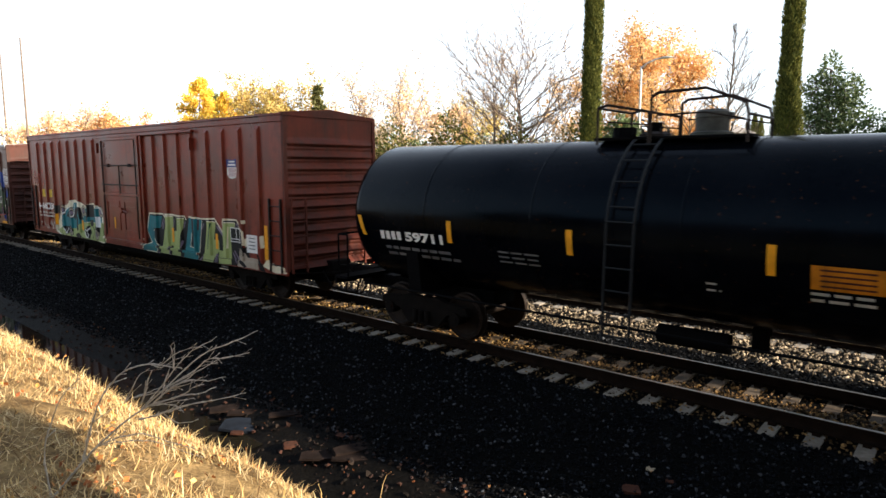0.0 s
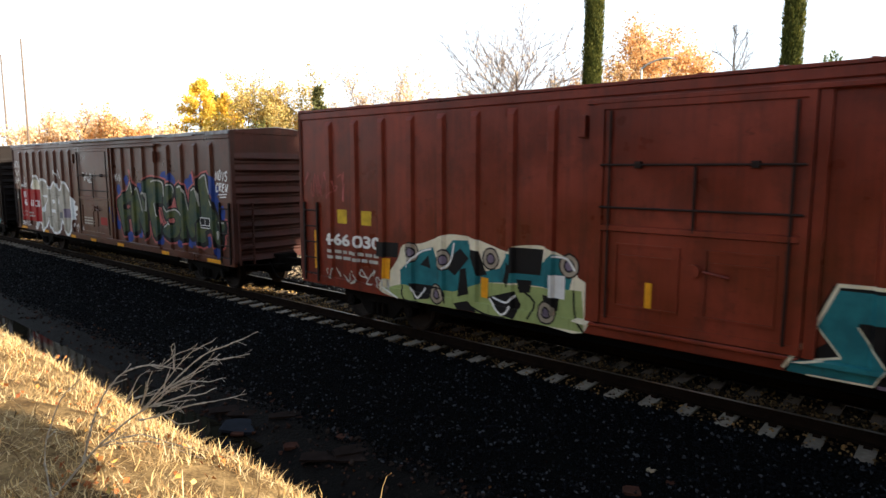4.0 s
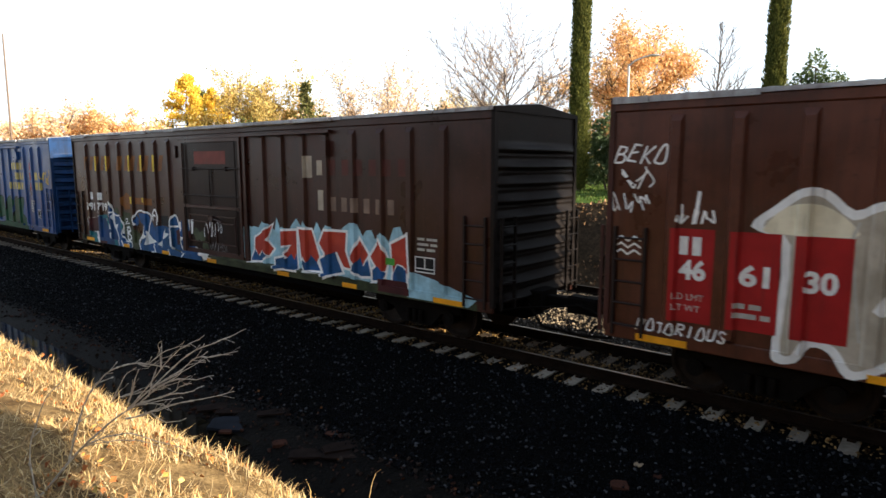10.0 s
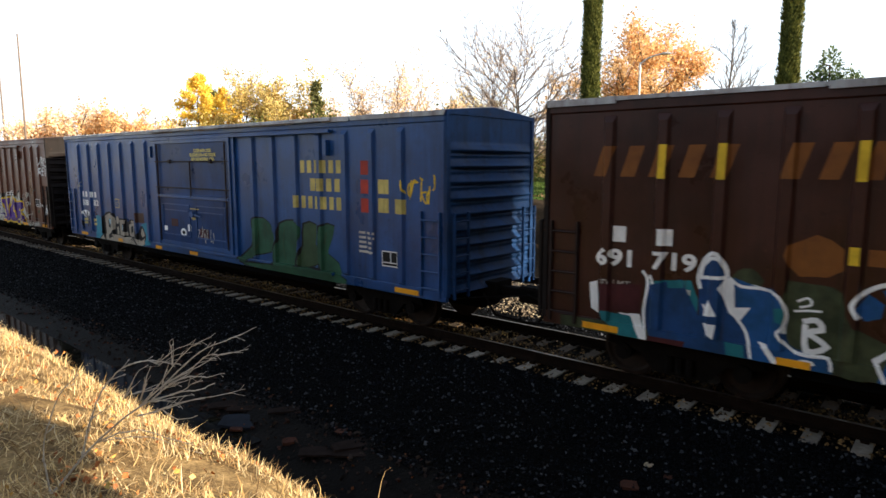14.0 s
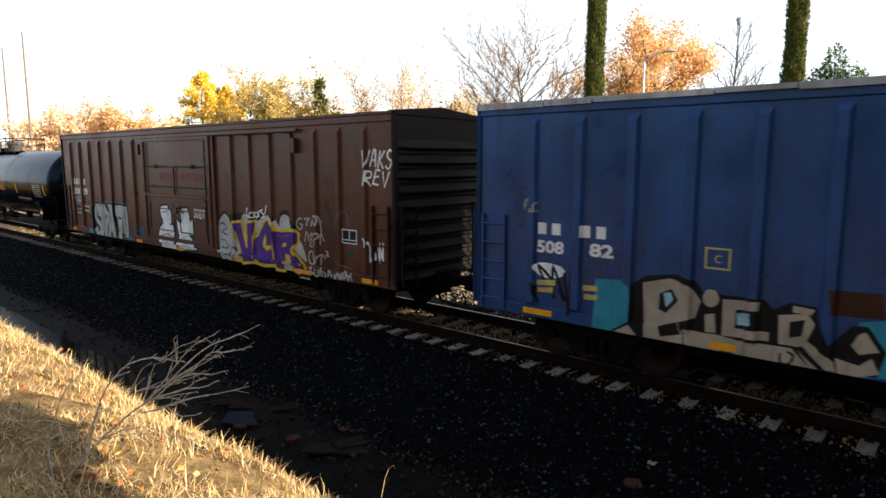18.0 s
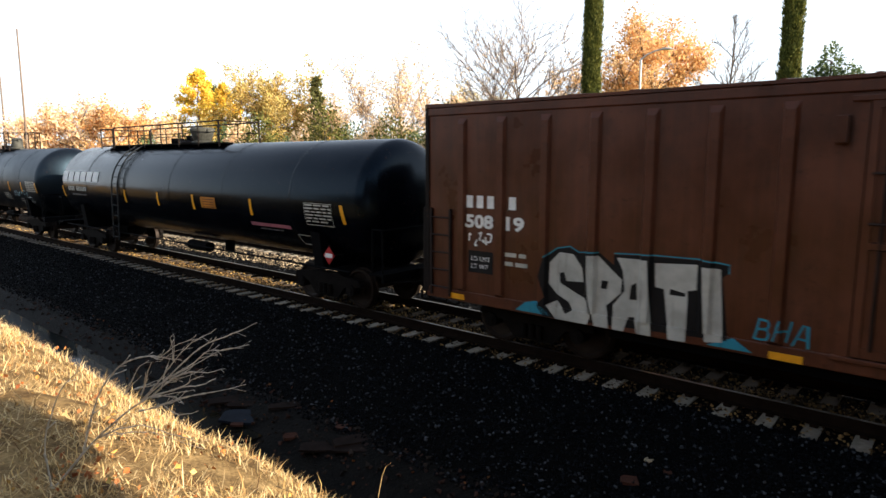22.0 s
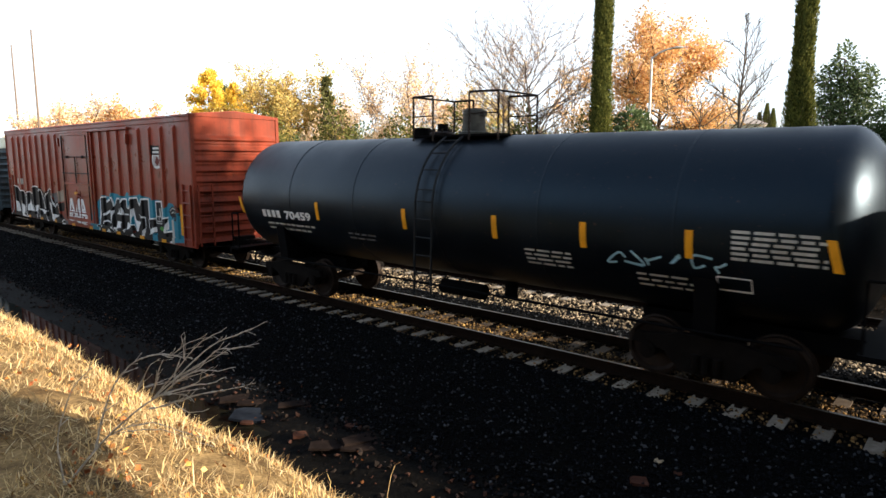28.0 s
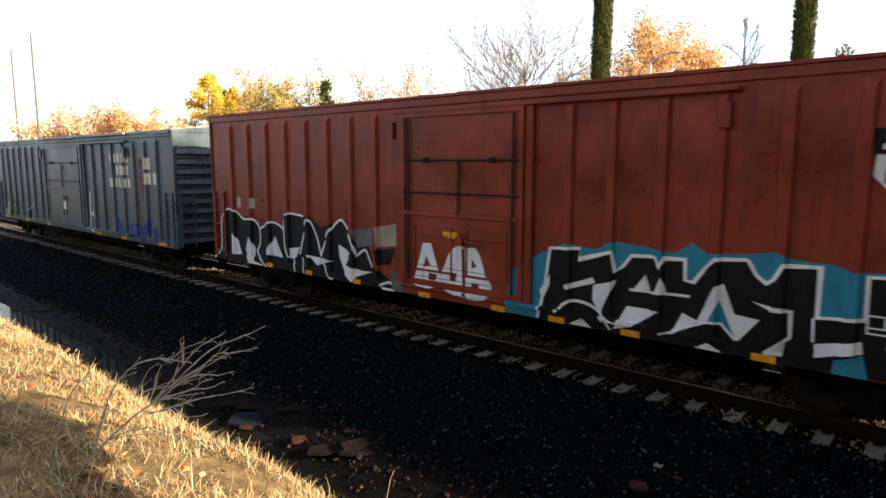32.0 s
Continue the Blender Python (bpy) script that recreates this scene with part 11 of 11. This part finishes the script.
lines(C0, 0.45, 1.78, 0.2, 2, P["silver"], 0.1, 0.03, 94)
bars(C6, [6], -8.25, 2.60, 3.3, 0.36, M_WHITE, thin=0.86, label="bold white lettering")
bars(C6, [4, 6], -7.7, 2.26, 1.7, 0.16, P["silver"], thin=0.6)
lines(C6, -7.4, 2.1, 1.3, 1, P["grey"], 0.1, 0.05, 95)
_b = patch(C6, "warning_sign", [box_loop(1.92, 2.68, 2.08, 2.38)], P["sign_orange"], 0.004, label="orange warning sign")
patch(C6, "small_print", [box_loop(2.0, 2.6, 2.31 - 0.07 * i, 2.33 - 0.07 * i) for i in range(4)], P["maroon"], 0.006, _b)
patch(C6, "stripe", [[(4.18, 1.74), (5.85, 1.74), (5.85, 1.83), (4.18, 1.83)]], P["rose"], 0.004, label="pink warning stripe")
lines(C6, 4.5, 1.66, 1.0, 1, P["grey"], 0.1, 0.03, 96)
lines(C6, 6.58, 2.36, 0.92, 6, P["silver"], 0.075, 0.035, 97)
patch(C6, "small_print", ribbon([(6.55, 2.42), (7.52, 2.42), (7.52, 1.92), (6.55, 1.92), (6.55, 2.42)], 0.012), P["silver"], 0.005)
patch(C6, "data_panel", ribbon([(6.0, 1.62), (6.45, 1.62), (6.45, 1.38), (6.0, 1.38), (6.0, 1.62)], 0.02), P["silver"], 0.005)
_dm = part("placard", Geo().add([(7.36, -1.42, 1.07), (7.55, -1.42, 1.27), (7.36, -1.42, 1.47), (7.17, -1.42, 1.27), (7.36, -1.40, 1.07), (7.55, -1.40, 1.27), (7.36, -1.40, 1.47), (7.17, -1.40, 1.27)], [(0, 1, 2, 3), (7, 6, 5, 4), (0, 4, 5, 1), (1, 5, 6, 2), (2, 6, 7, 3), (3, 7, 4, 0)]), P["panel_red"], C6, "red and white hazard diamond")
part("placard_bar", Geo().box(7.24, 7.48, -1.425, -1.421, 1.22, 1.32), M_WHITE, _dm)
part("placard_holder", Geo().box(7.33, 7.39, -1.40, -1.36, 0.95, 1.5).box(7.3, 7.42, -1.38, -1.0, 1.2, 1.26), M_BLACK, C6)
bars(C8, [4], -5.8, 1.96, 0.8, 0.18, M_WHITE, thin=0.7)
word(C8, "70459", -4.85, 1.96, 1.0, 0.18, M_WHITE, bold=0.01)
lines(C8, -5.7, 1.78, 1.9, 2, P["silver"], 0.12, 0.05, 98)
lines(C8, -2.6, 1.75, 0.9, 2, P["grey"], 0.1, 0.04, 99)
lines(C8, 2.1, 1.85, 0.9, 4, P["silver"], 0.08, 0.035, 100)
lines(C8, 4.1, 1.66, 0.9, 3, P["silver"], 0.09, 0.035, 101)
lines(C8, 5.5, 2.42, 1.15, 6, P["silver"], 0.075, 0.04, 102)
patch(C8, "data_panel", ribbon([(5.3, 1.78), (5.75, 1.78), (5.75, 1.58), (5.3, 1.58), (5.3, 1.78)], 0.022), M_WHITE, 0.005)
scribble(C8, 3.6, 1.8, 2.0, 0.26, P["sky_blue"], 103, 6, 0.035, 0.004)


# ---- what moves ----
RUN = [(0, 0.01), (1, 4.53), (2, 9.05), (3, 13.55), (5.5, 25.78), (7, 32.75), (8, 37.38), (9, 42.05), (10, 46.73), (11, 51.42), (12, 56.06), (13, 60.73), (14, 65.42), (16.5, 77.38), (18, 84.53), (19, 89.29), (20, 94.03),
       (21, 98.72), (22, 103.38), (23, 108.07), (24, 112.78), (25, 117.47), (27.5, 129.32), (29, 136.35), (30, 141.01), (31, 145.72), (32, 150.51)]


def way_gone(t):
    for (a, p), (b, q) in zip(RUN, RUN[1:]):
        if t <= b:
            return p + (q - p) * (t - a) / (b - a)
    return RUN[-1][1]


def motions():
    """The train rolls by to the right; its wheels turn with it."""
    for car, centre in CARS:
        walk(car, [(t, pose(centre + s, 0, 0)) for t, s in RUN])
    times = [0.14 * i for i in range(229)] + [32.0]
    for wheel, x in WHEELS:
        walk(wheel, [(t, pose(x, 0, 0.46) @ Matrix.Rotation(way_gone(t) / 0.46, 4, "Y")) for t in times])


motions()
